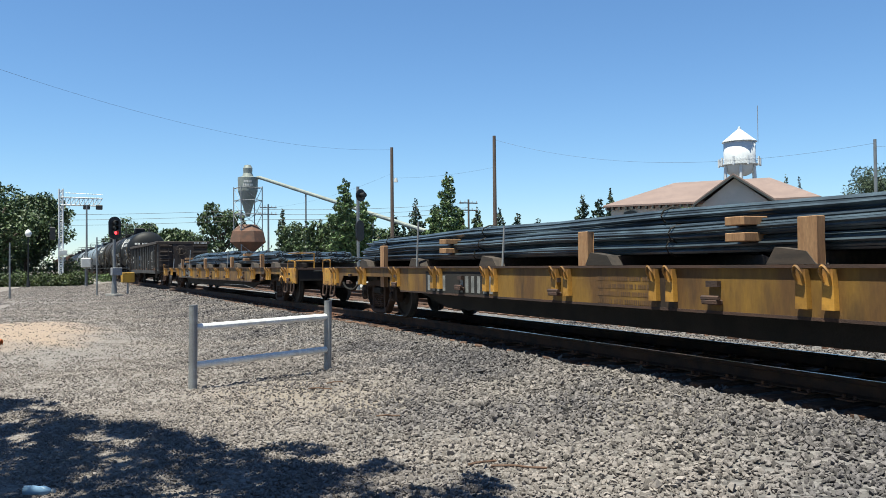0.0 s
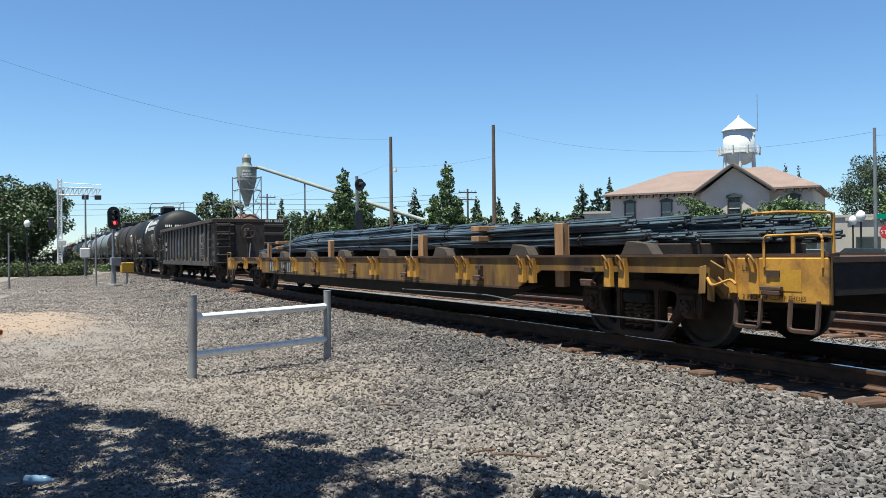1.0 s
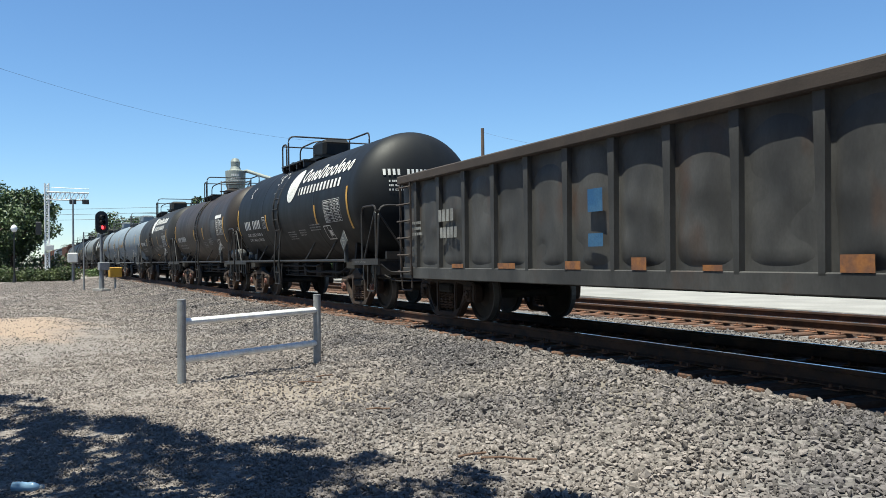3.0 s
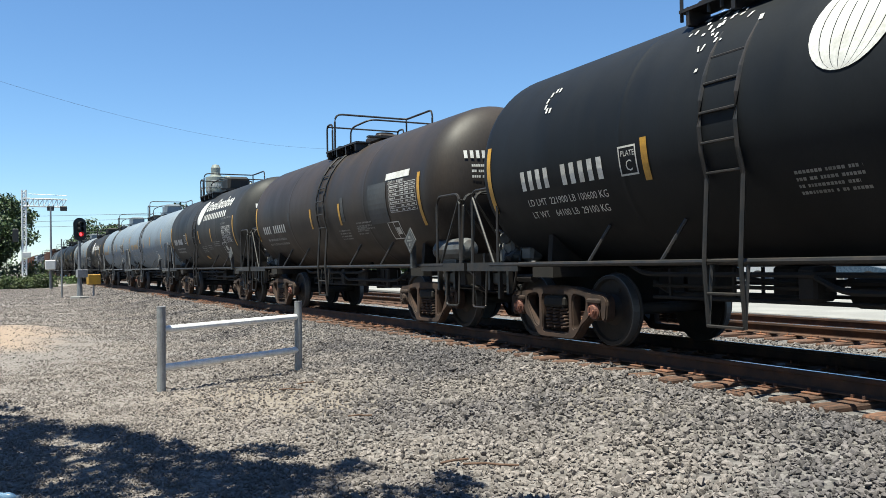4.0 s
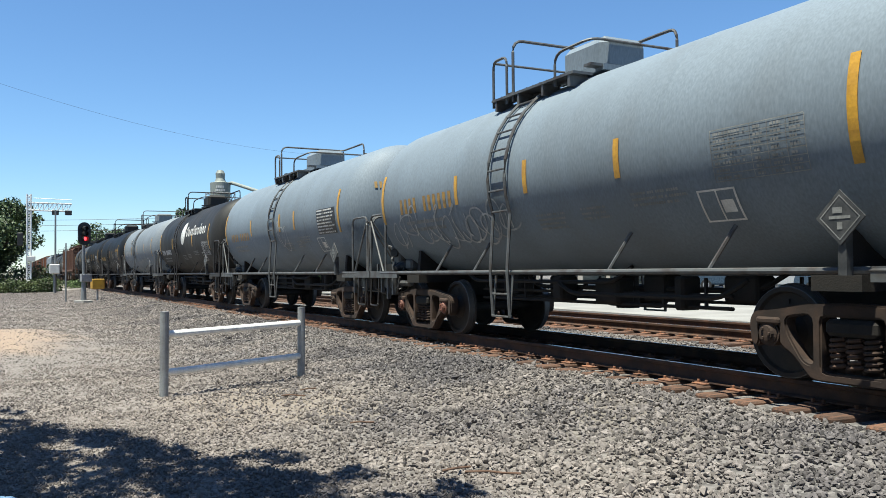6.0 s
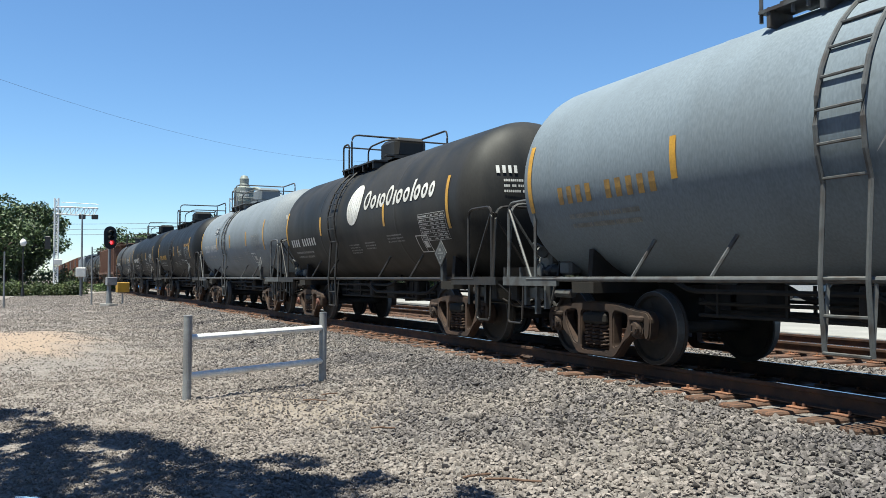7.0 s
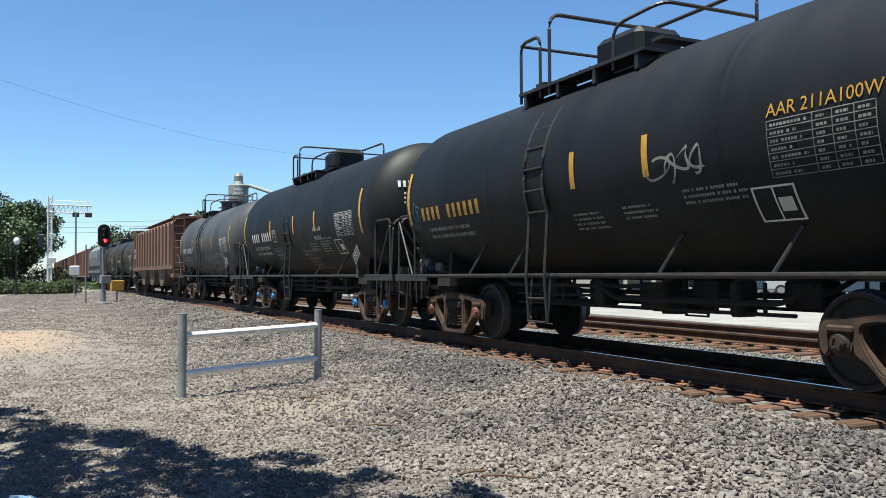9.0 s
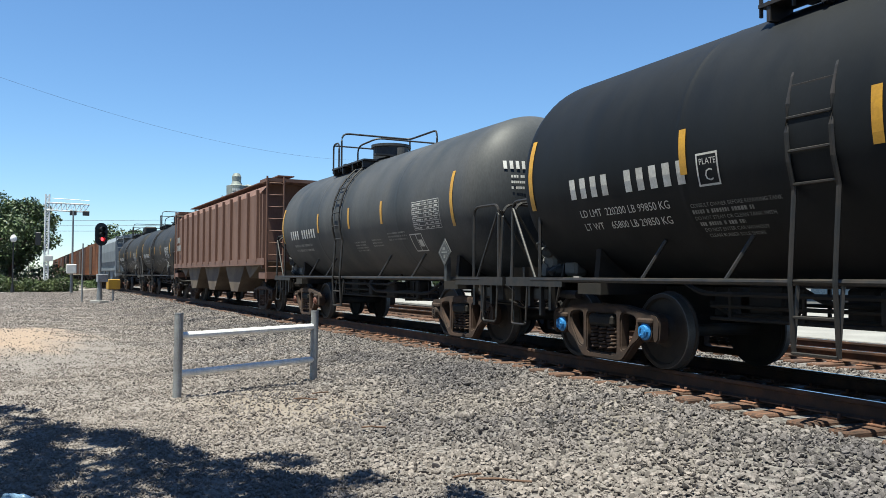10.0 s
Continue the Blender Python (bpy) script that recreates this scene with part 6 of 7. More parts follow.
def far_signal():
    s = thing("mast_signal", "tall mast with two dark round signal heads", "railway signal", pose(-45.0, 14.1, 0.1, 0, 0, 25))
    part("mast", cyl(B(), (0, 0, 0), (0, 0, 6.0), 0.09, 10), "metal_pole", s)
    bm = cyl(B(), (0.1, 0.1, 5.5), (0.16, 0.1, 5.5), 0.36, 20)
    cyl(bm, (0.1, 0.1, 5.5), (0.5, 0.1, 5.5), 0.14, 12)
    part("signal_head", bm, "signal_black", s)
    bm = B()
    out = [(0.3 * math.cos(a), 3.45 + (0.3 if math.sin(a) > 0 else -0.3) + 0.3 * math.sin(a)) for a in [k * math.tau / 24 for k in range(24)]]
    prism(bm, out, 0.1, 0.2, "YZ")
    part("signal_head", bm, "signal_black", s)
    part("bracket", box(B(), (0.05, 0.05, 5.5), (0.2, 0.3, 0.1)), "metal_pole", s)


far_signal()


def yellow_sign():
    s = thing("yellow_box", "yellow metal box on a post beside the signal", "equipment box", pose(-49.5, 1.9, 0, 0, 0, 15))
    part("post", cyl(B(), (0, 0, 0), (0, 0, 0.8), 0.05, 8), "steel", s)
    part("cabinet", box(B(), (0, 0, 1.0), (0.35, 0.68, 0.56), bevel=0.03), "yellow_box", s)


yellow_sign()


def crossing_gantry():
    g = thing("crossing_gantry", "silver lattice cantilever gantry of a level crossing", "crossing gantry", pose(-84.3, -2.6, 0, 0, 0, 0))
    bm = B()
    w = 0.17
    for sx in (-w, w):
        for sy in (-w, w):
            cyl(bm, (sx, sy, 0.3), (sx, sy, 9.0), 0.06, 6)
    for k in range(17):
        z = 0.5 + 0.5 * k
        for sx in (-w, w):
            cyl(bm, (sx, -w, z), (sx, w, z + 0.5), 0.03, 5)
            cyl(bm, (sx, w, z), (sx, -w, z + 0.5), 0.03, 5)
        cyl(bm, (w, -w, z), (w, w, z), 0.035, 5)
    part("mast", bm, "galv", g)
    bm = B()
    for z in (8.2, 7.5):
        for sx in (-0.2, 0.2):
            cyl(bm, (sx, 0, z), (sx, 3.6, z - 0.05), 0.05, 6)
    for k in range(8):
        y = 0.4 + 0.4 * k
        for sx in (-0.2, 0.2):
            cyl(bm, (sx, y, 7.5), (sx, y + 0.4, 8.2), 0.03, 5)
            cyl(bm, (sx, y, 7.5), (sx, y, 8.2), 0.03, 5)
    tube(bm, [(0.4, 0.4, 8.6), (0.4, 3.6, 8.5)], 0.03, 5)
    part("arm", bm, "galv", g)
    for y in (2.2, 3.3):
        part("flasher", box(B(), (0.35, y, 7.3), (0.3, 0.6, 0.45), bevel=0.05), "signal_black", g)
    part("flasher", box(B(), (0.3, -0.7, 4.8), (0.2, 0.5, 1.2), bevel=0.05), "signal_black", g)
    part("cabinet", box(B(), (0.4, 0.2, 3.0), (0.4, 0.7, 0.5), bevel=0.03), "box_white", g)
    part("footing", cyl(B(), (0, 0, 0), (0, 0, 0.35), 1.1, 18), "concrete", g)


crossing_gantry()


def street_lamp(x, y, h):
    s = thing("street_lamp", "black post top street lamp with a white globe", "street lamp", pose(x, y, 0), "street lamps")
    bm = cyl(B(), (0, 0, 0), (0, 0, h - 0.5), 0.07, 10, 0.05)
    cyl(bm, (0, 0, 0), (0, 0, 0.7), 0.17, 10, 0.1)
    part("post", bm, "signal_black", s)
    bm = revolve(B(), [(h - 0.5, 0.1), (h - 0.42, 0.2), (h - 0.2, 0.27), (h, 0.2), (h + 0.12, 0.06)], 14, "Z")
    part("globe", bm, "lamp_globe", s, smooth=True)
    part("finial", cyl(B(), (0, 0, h + 0.1), (0, 0, h + 0.3), 0.06, 8, 0.01), "signal_black", s)


street_lamp(-76.7, -4.85, 4.7)
street_lamp(-31.8, 38.6, 3.6)
street_lamp(-38.5, 46.0, 3.7)


def pole(x, y, h, r, material, label, lamp=False, arm=0.0):
    p = thing("utility_pole", label, "utility pole", pose(x, y, 0), "utility poles")
    part("shaft", cyl(B(), (0, 0, -0.2), (0, 0, h), r, 10, r * 0.72), material, p)
    if arm:
        for z in (h - 0.4, h - 1.2)[: 1 if arm < 2 else 2]:
            part("cross_arm", box(B(), (0, 0, z), (0.12, arm, 0.12)), material, p)
            for u in (-0.45, -0.2, 0.2, 0.45):
                part("insulator", cyl(B(), (0, u * arm, z + 0.05), (0, u * arm, z + 0.25), 0.05, 6), "box_white", p)
    if lamp:
        bm = cyl(B(), (0.1, 0.35, h - 3.2), (0.1, 0.35, h - 2.8), 0.2, 10, 0.12)
        part("lamp_head", bm, "box_white", p)
    return p


pole(-70.6, 25.4, 12.4, 0.2, "pole", "weathered wooden utility pole with a small lamp", lamp=True)
pole(-57.9, 29.5, 11.8, 0.18, "pole", "bare weathered wooden utility pole")
pole(-30.0, 37.5, 7.9, 0.11, "metal_pole", "grey metal pole beside the parking lot")
pole(-82.0, 38.5, 8.8, 0.14, "pole", "wooden utility pole with a cross arm", arm=2.2)
pole(-75.2, -0.35, 6.9, 0.09, "metal_pole", "grey metal pole beside the level crossing")
pole(-98.0, 19.5, 9.0, 0.14, "metal_pole", "grey metal pole with transformers", arm=2.0)
pole(-47.4, -3.85, 2.9, 0.05, "metal_pole", "thin grey metal sign post")
pole(-50.5, 0.3, 3.3, 0.05, "metal_pole", "thin grey metal sign post")


def relay_box():
    s = thing("relay_cabinet", "small white relay cabinet on a post by the crossing", "cabinet", pose(-75.0, -0.4, 0))
    part("post", cyl(B(), (0, 0, 0), (0, 0, 1.6), 0.1, 10), "metal_pole", s)
    part("cabinet", box(B(), (0.2, 0, 2.0), (0.6, 0.8, 0.8), bevel=0.06), "box_white", s)


relay_box()


def wire(a, b, sag, r=0.006):
    a, b = Vector(a), Vector(b)
    pts = [a.lerp(b, k / 24) - Vector((0, 0, sag * 4 * (k / 24) * (1 - k / 24))) for k in range(25)]
    tagged(part("overhead_wire", tube(B(), pts, r, 4), "wire"), "thin black overhead wire between poles", "wire", "overhead wires")


wire((-70.6, 25.4, 12.2), (-42.0, -9.0, 12.3), 1.6)
wire((-57.9, 29.5, 11.5), (-30.0, 37.5, 7.7), 1.4)
wire((-70.6, 25.4, 9.6), (-57.9, 29.5, 9.3), 0.25)
wire((-70.6, 25.4, 10.0), (-98.0, 19.5, 8.6), 0.6)
wire((-30.0, 37.5, 7.5), (-8.0, 46.0, 8.2), 0.4)
for k in range(3):
    wire((-120.0, -30.0, 7.4 + 0.7 * k), (-98.0, 19.5, 7.2 + 0.6 * k), 0.6, 0.02)
    wire((-98.0, 19.5, 7.2 + 0.6 * k), (-82.0, 38.5, 7.4 + 0.5 * k), 0.3, 0.02)


def sticks():
    rng = random.Random(3)
    for x, y, l, a in ((-7.8, 2.75, 0.24, 70), (-5.4, 2.93, 0.42, 55), (-5.65, 2.75, 0.25, 95), (-9.9, 2.6, 0.3, 60), (-10.3, 2.9, 0.25, 110)):
        z = ground_height(x, y) + 0.035
        u = Vector((math.cos(radians(a)), math.sin(radians(a)), 0)) * l / 2
        p = Vector((x, y, z))
        bm = tube(B(), [p - u, p - u * 0.3 + Vector((0.02, 0.015, 0.012)), p + u * 0.4 - Vector((0.012, 0.01, 0)), p + u], 0.009, 6)
        tagged(part("stick", bm, "stick"), "dry brown stick lying on the gravel", "stick", "dry sticks")


sticks()


def bottle():
    o = Vector((-6.2, -0.33, 0.045))
    b = thing("plastic_bottle", "crushed clear blue plastic bottle lying on the gravel", "bottle", Matrix.Translation(o) @ pose(0, 0, 0, 0, 0, 62))
    part("bottle_body", revolve(B(), [(-0.10, 0.02), (-0.095, 0.033), (-0.03, 0.033), (0.0, 0.029), (0.04, 0.033), (0.075, 0.022), (0.09, 0.012), (0.1, 0.012)], 14, "X"), "bottle", b, smooth=True)
    part("cap", cyl(B(), (0.098, 0, 0), (0.118, 0, 0), 0.015, 10), "box_white", b)


bottle()


def orange_pipe():
    o = thing("orange_pipe", "short orange plastic pipe on the sandy heap", "pipe", pose(-17.6, -2.0, 0.17, 0, 90, 65))
    part("barrel", revolve(B(), [(-0.5, 0.06), (0.5, 0.06), (0.5, 0.045), (-0.5, 0.045)], 14, "Z"), "orange_thing", o)


orange_pipe()


# ---- trees and shrubs ----
def leaves(blobs, count, size, seed, squash=1.0):
    """Many small leaf cards, gathered in uneven clumps: blobs are (centre, radii)."""
    count, size = int(count * 2.4), size * 0.66
    rng = np.random.default_rng(seed)
    vol = np.array([b[1][0] * b[1][1] * b[1][2] for b in blobs]) ** 0.75
    idx = rng.choice(len(blobs), count, p=vol / vol.sum())
    d = rng.normal(size=(count, 3))
    d /= np.linalg.norm(d, axis=1)[:, None]
    rad = rng.uniform(0.35, 1.0, count) ** 0.5 * rng.uniform(0.85, 1.18, count)
    C = np.array([b[0] for b in blobs])[idx] + d * rad[:, None] * np.array([b[1] for b in blobs])[idx]
    u = rng.normal(size=(count, 3)) + d * 0.2
    u /= np.linalg.norm(u, axis=1)[:, None]
    w = np.cross(u, rng.normal(size=(count, 3)))
    w /= np.linalg.norm(w, axis=1)[:, None]
    s = size * rng.uniform(0.6, 1.3, count)[:, None]
    V = np.stack([C - u * s, C + w * s * 0.55, C + u * s, C - w * s * 0.55], 1)
    me = bpy.data.meshes.new("crown")
    me.vertices.add(count * 4)
    me.vertices.foreach_set("co", V.reshape(-1).astype(np.float32))
    me.loops.add(count * 4)
    me.loops.foreach_set("vertex_index", np.arange(count * 4, dtype=np.int32))
    me.polygons.add(count)
    me.polygons.foreach_set("loop_start", np.arange(0, count * 4, 4, dtype=np.int32))
    me.update(calc_edges=True)
    me.polygons.foreach_set("use_smooth", np.zeros(count, dtype=bool))
    return me


def broadleaf(x, y, h, w, seed, count=2600, size=0.22, material="leaf", trunk=0.3, label="broad leafed green tree with an uneven crown", low=0.3):
    rng = random.Random(seed)
    t = thing("tree", label, "tree", pose(x, y, 0), "trees")
    bm = B()
    tube(bm, [(0, 0, -0.1), (0.05 * w, 0, h * low), (0.02 * w, 0.05 * w, h * 0.62)], h * 0.022 + 0.05, 8)
    blobs = []
    for k in range(11):
        a = k * 2.4 + rng.uniform(-0.4, 0.4)
        z = h * (low + 0.12 + (0.88 - low) * (k / 11) ** 0.9) * rng.uniform(0.92, 1.02)
        rr = w * 0.36 * (1.0 - 0.55 * abs(k / 11 - 0.35)) * rng.uniform(0.7, 1.25)
        p = (rr * math.cos(a), rr * math.sin(a), z)
        tube(bm, [(0.02 * w, 0, h * low * rng.uniform(0.8, 1.2)), (p[0] * 0.5, p[1] * 0.5, (z + h * low) / 2), p], h * 0.008 + 0.015, 5)
        q = w * rng.uniform(0.13, 0.23)
        blobs.append((p, (q, q, q * rng.uniform(0.6, 0.95))))
        for _ in range(2):
            blobs.append(((p[0] + q * rng.uniform(-1.2, 1.2), p[1] + q * rng.uniform(-1.2, 1.2), p[2] + q * rng.uniform(-0.6, 0.8)), (q * 0.6, q * 0.6, q * 0.45)))
    part("trunk", bm, "bark", t)
    me = leaves(blobs, count, size, seed)
    me.materials.append(M[material])
    part("crown", me, None, t)
    return t


def spire(x, y, h, w, seed, count=1800, size=0.25, material="needle", label="tall dark green conifer on the skyline", power=0.9):
    rng = random.Random(seed)
    t = thing("conifer" if material == "needle" else "poplar", label, "tree", pose(x, y, 0), "trees")
    bm = cyl(B(), (0, 0, -0.1), (0, 0, h * 0.95), h * 0.018 + 0.04, 7, 0.02)
    blobs = []
    n = 26
    for k in range(n):
        f = k / n
        z = h * (0.1 + 0.9 * f)
        r = w / 2 * ((1 - f) ** power if material == "needle" else math.sin(math.pi * min(1, 0.22 + 0.78 * f)) ** 0.7) * rng.uniform(0.65, 1.15) + 0.05
        a = k * 2.4
        p = (r * 0.55 * math.cos(a), r * 0.55 * math.sin(a), z)
        cyl(bm, (0, 0, z - 0.2), (r * math.cos(a), r * math.sin(a), z + (0.3 if material != "needle" else -0.1) * r), 0.03 + h * 0.002, 4)
        blobs.append((p, (r * 0.62, r * 0.62, h * 0.045)))
    part("trunk", bm, "bark", t)
    me = leaves(blobs, count, size, seed)
    me.materials.append(M[material])
    part("crown", me, None, t)
    return t


def place(px_angle, d):
    """A spot d metres away, px_angle degrees right of the -x axis."""
    a = radians(px_angle)
    return -d * math.cos(a), d * math.sin(a)


# the trees of the street corner
for a, d, h, w, sd in ((-4.6, 98, 9.6, 9, 1), (-6.2, 92, 9.2, 9, 2), (-3.7, 99, 10.0, 8, 3), (-8.5, 90, 9, 9, 4), (-4.4, 118, 7.6, 7, 5), (-11, 85, 9, 9, 6)):
    x, y = place(a, d)
    broadleaf(x, y, h, w, sd, 3600, 0.27, label="dense dark green street tree by the crossing", low=0.22)
# beyond the crossing
for a, d, h, w, sd in ((2.6, 190, 9.5, 12, 11), (3.0, 210, 11, 16, 12), (4.6, 200, 11, 13, 13), (6.0, 220, 10, 14, 14), (2.2, 240, 8, 12, 15)):
    x, y = place(a, d)
    broadleaf(x, y, h, w, sd, 1700, 0.55, "leaf", label="hazy spreading tree beyond the crossing")
for a, d, h, w, sd in ((8.1, 150, 12.3, 8, 21), (17.0, 115, 7.8, 9, 22), (15.2, 120, 7.2, 8, 23), (13.3, 150, 8.5, 8, 24)):
    x, y = place(a, d)
    broadleaf(x, y, h, w, sd, 1900, 0.42, "leaf", label="rounded green tree behind the tracks")
# feathery light trees behind the far signal, poplar and conifers
for a, d, h, w, sd in ((16.5, 72, 9.2, 2.6, 31), (17.7, 74, 7.6, 2.8, 32), (17.2, 84, 7.0, 3.4, 36)):
    x, y = place(a, d)
    spire(x, y, h, w, sd, 1700, 0.25, "leaf_light", "feathery light green young tree")
for a, d, h, w, sd in ((23.7, 80, 10.6, 2.7, 33), (22.8, 82, 7.6, 2.4, 34), (24.5, 82, 7.2, 2.0, 37)):
    x, y = place(a, d)
    spire(x, y, h, w, sd, 2000, 0.25, "leaf_light", "slender light green poplar")
for a, d, h, w, sd in ((9.6, 160, 12, 5.0, 41), (12.2, 170, 13.5, 5.5, 42), (14.8, 170, 11.5, 6, 43), (20.0, 130, 9.6, 5.5, 44), (21.4, 130, 12.2, 6.5, 45), (20.6, 150, 9.5, 6, 46),
                     (25.8, 120, 10.0, 5, 47), (27.3, 125, 10.4, 6, 48), (28.6, 130, 9.8, 6, 49), (30.0, 125, 8.6, 6, 50), (31.4, 140, 8.6, 5, 56), (33.1, 110, 11.0, 6.0, 51), (34.2, 112, 10.6, 6.5, 52), (35.0, 108, 11.4, 3.2, 57),
                     (46.2, 180, 19.5, 5.0, 53), (47.0, 182, 19.0, 5.0, 54), (44.4, 185, 19.5, 5, 55)):
    x, y = place(a, d)
    spire(x, y, h, w, sd, 1200, 0.38, "needle")
for a, d, h, w, sd in ((29.2, 140, 6.6, 9, 61), (32.0, 130, 7.0, 9, 62), (26.4, 140, 6.6, 9, 63), (19.3, 140, 7.0, 9, 64), (23.0, 140, 7.0, 9, 65), (27.8, 118, 6.2, 9, 66), (30.6, 116, 6.0, 9, 67), (25.0, 112, 6.0, 8, 68), (33.4, 118, 6.4, 8, 69)):
    x, y = place(a, d)
    broadleaf(x, y, h, w, sd, 1200, 0.5, "leaf", label="green tree on the far skyline")
# street trees before the large building, and a flat crowned cedar beside it
for a, d, h, w, sd in ((41.0, 62, 4.9, 4.4, 71), (46.7, 60, 4.8, 4.6, 72), (43.9, 64, 4.1, 3.2, 75), (53.5, 54, 5.2, 4.2, 73), (55.6, 50, 5.4, 4.4, 74)):
    x, y = place(a, d)
    broadleaf(x, y, h, w, sd, 2600, 0.17, "leaf_light", label="small rounded street tree before the building", low=0.4)
for a, d, h, w, sd in ((52.1, 110, 11.6, 11, 76), (54.5, 105, 9.5, 10, 77)):
    x, y = place(a, d)
    broadleaf(x, y, h, w, sd, 7000, 0.2, "needle", label="dark flat crowned cedar", low=0.35)
# the tree beside the camera, whose shade lies on the gravel
def shade_tree():
    """A wide, loose crown of many small clumps on long limbs."""
    t = thing("tree", "broad leafed tree whose loose crown shades the yard", "tree", pose(-4.6, -6.2, 0), "trees")
    rng = random.Random(81)
    bm = B()
    tube(bm, [(0, 0, -0.1), (0.1, 0.05, 2.2), (-0.1, 0.3, 4.6)], 0.26, 10)
    o = Vector((-4.6, -6.2, 0))
    blobs = []
    for k in range(380):
        u, d = -0.2 + 1.45 * ((k * 0.618034) % 1) + rng.gauss(0, 0.05), 3.9 * (k + 0.5) / 380 + rng.uniform(-0.15, 0.25)
        z = rng.uniform(5.2, 8.8)
        p = Vector((-10.75 + 5.6 * u + 0.47 * d + 0.094 * z, -0.66 + 3.3 * u - 0.88 * d - 0.259 * z, z)) - o
        q = rng.uniform(0.12, 0.38) * (0.7 + 0.08 * d)
        blobs.append((p, (q * 1.5, q * 0.9, q * 0.6)))
        if k % 9 == 0:
            tube(bm, [(-0.1, 0.3, 4.4), (p.x * 0.45, p.y * 0.45 + 0.2, 4.6 + (z - 4.6) * 0.4), p], 0.05, 6)
    part("trunk", bm, "bark", t)
    me = leaves(blobs, 19000, 0.12, 81)
    me.materials.append(M["leaf"])
    part("crown", me, None, t)


shade_tree()


# unseen trees added behind the camera to block sky light from the yard
for x, y, sd in ((-21.0, -12.0, 82), (-12.5, -11.5, 83), (-3.0, -9.5, 84), (6.0, -8.5, 85)):
    broadleaf(x, y, 11.5, 10.0, sd, 3200, 0.3, "leaf", label="unseen broad leafed tree added to block sky light", low=0.25)


def hedge():
    blobs = []
    rng = random.Random(6)
    for k in range(60):
        y = -16 + 0.27 * k
        blobs.append(((-80 + rng.uniform(-0.5, 0.5), y, 0.45 + rng.uniform(-0.1, 0.2)), (0.8, 0.7, 0.5 + rng.uniform(0, 0.3))))
    me = leaves(blobs, 6000, 0.15, 9)
    me.materials.append(M["shrub"])
    tagged(new("hedge", me), "low clipped green hedge along the pavement", "hedge", kind="stuff")
    blobs = [((-88 + rng.uniform(-2, 2), 1.0 + 0.35 * k, 0.5), (0.8, 0.6, 0.5)) for k in range(9)]
    me = leaves(blobs, 900, 0.14, 10)
    me.materials.append(M["leaf_light"])
    tagged(new("shrub", me), "yellow green low shrubs by the crossing", "shrub", kind="stuff")

    blobs = [((-101 + rng.uniform(-1.5, 1.5), -40 + 0.7 * k, 1.1 + rng.uniform(-0.2, 0.5)), (1.2, 1.1, 1.2 + rng.uniform(0, 0.6))) for k in range(56)]
    me = leaves(blobs, 5000, 0.26, 19)
    me.materials.append(M["leaf"])
    tagged(new("bushes", me), "dark green bushes under the street trees", "bushes", kind="stuff")


hedge()


def far_woods():
    """The wooded skyline all round."""
    rng = random.Random(12)
    blobs = []
    for k in range(170):
        a = radians(-20 + 360 * k / 170)
        d = rng.uniform(330, 420)
        hh = rng.uniform(5, 9)
        blobs.append(((-d * math.cos(a), d * math.sin(a), hh * 0.5), (rng.uniform(9, 16), rng.uniform(9, 16), hh * 0.62)))
    me = leaves(blobs, 16000, 1.1, 14)
    me.materials.append(M["leaf"])
    tagged(new("far_woods", me), "distant green woods along the skyline", "woods", kind="stuff")


far_woods()


# ---- streets and lot beyond the tracks ----
def sheet(name, x0, y0, x1, y1, z, material, label, category, thick=0.12):
    bm = box(B(), ((x0 + x1) / 2, (y0 + y1) / 2, z - thick / 2), (x1 - x0, y1 - y0, thick), bevel=0.02)
    return tagged(part(name, bm, material), label, category, kind="structure")


sheet("parking_lot", -72, 16.4, 20, 33.0, 0.14, "concrete", "pale sunlit concrete lot beyond the tracks", "parking lot")
sheet("road", -140, 33.05, 60, 44.0, 0.08, "asphalt", "grey asphalt street before the buildings", "road")
sheet("pavement", -120, 44.05, 60, 47.0, 0.2, "concrete", "pale concrete pavement with a kerb", "pavement", 0.2)
sheet("crossing_road", -98, -60, -86.0, 60, 0.07, "asphalt", "asphalt street over the level crossing", "road")
sheet("crossing_pavement", -85.9, -40, -80.6, 3.0, 0.16, "concrete", "pale pavement with a kerb by the crossing", "pavement", 0.16)

# ---- the large building ----
def house_matrix():
    d = Vector((-51.1, 47.8, 0)).normalized()
    ang = math.degrees(math.atan2(d.y, d.x)) - 90
    return pose(-52.6, 46.2, 0, 0, 0, ang - 9)


def gable_roof(bm, x0, x1, y0, y1, z0, z1, inset, thick=0.15):
    """A hipped roof: eaves, and a ridge along x."""
    ym = (y0 + y1) / 2
    low = [(x0, y0, z0), (x1, y0, z0), (x1, y1, z0), (x0, y1, z0)]
    top = [(x0 + inset, ym, z1), (x1 - inset, ym, z1)]
    L = [bm.verts.new(p) for p in low]
    T = [bm.verts.new(p) for p in top]
    U = [bm.verts.new((x, y, z - thick)) for x, y, z in low]
    bm.faces.new((L[0], L[1], T[1], T[0]))
    bm.faces.new((L[1], L[2], T[1]))
    bm.faces.new((L[2], L[3], T[0], T[1]))
    bm.faces.new((L[3], L[0], T[0]))
    for k in range(4):
        bm.faces.new((U[k], U[(k + 1) % 4], L[(k + 1) % 4], L[k]))
    bm.faces.new(U[::-1])


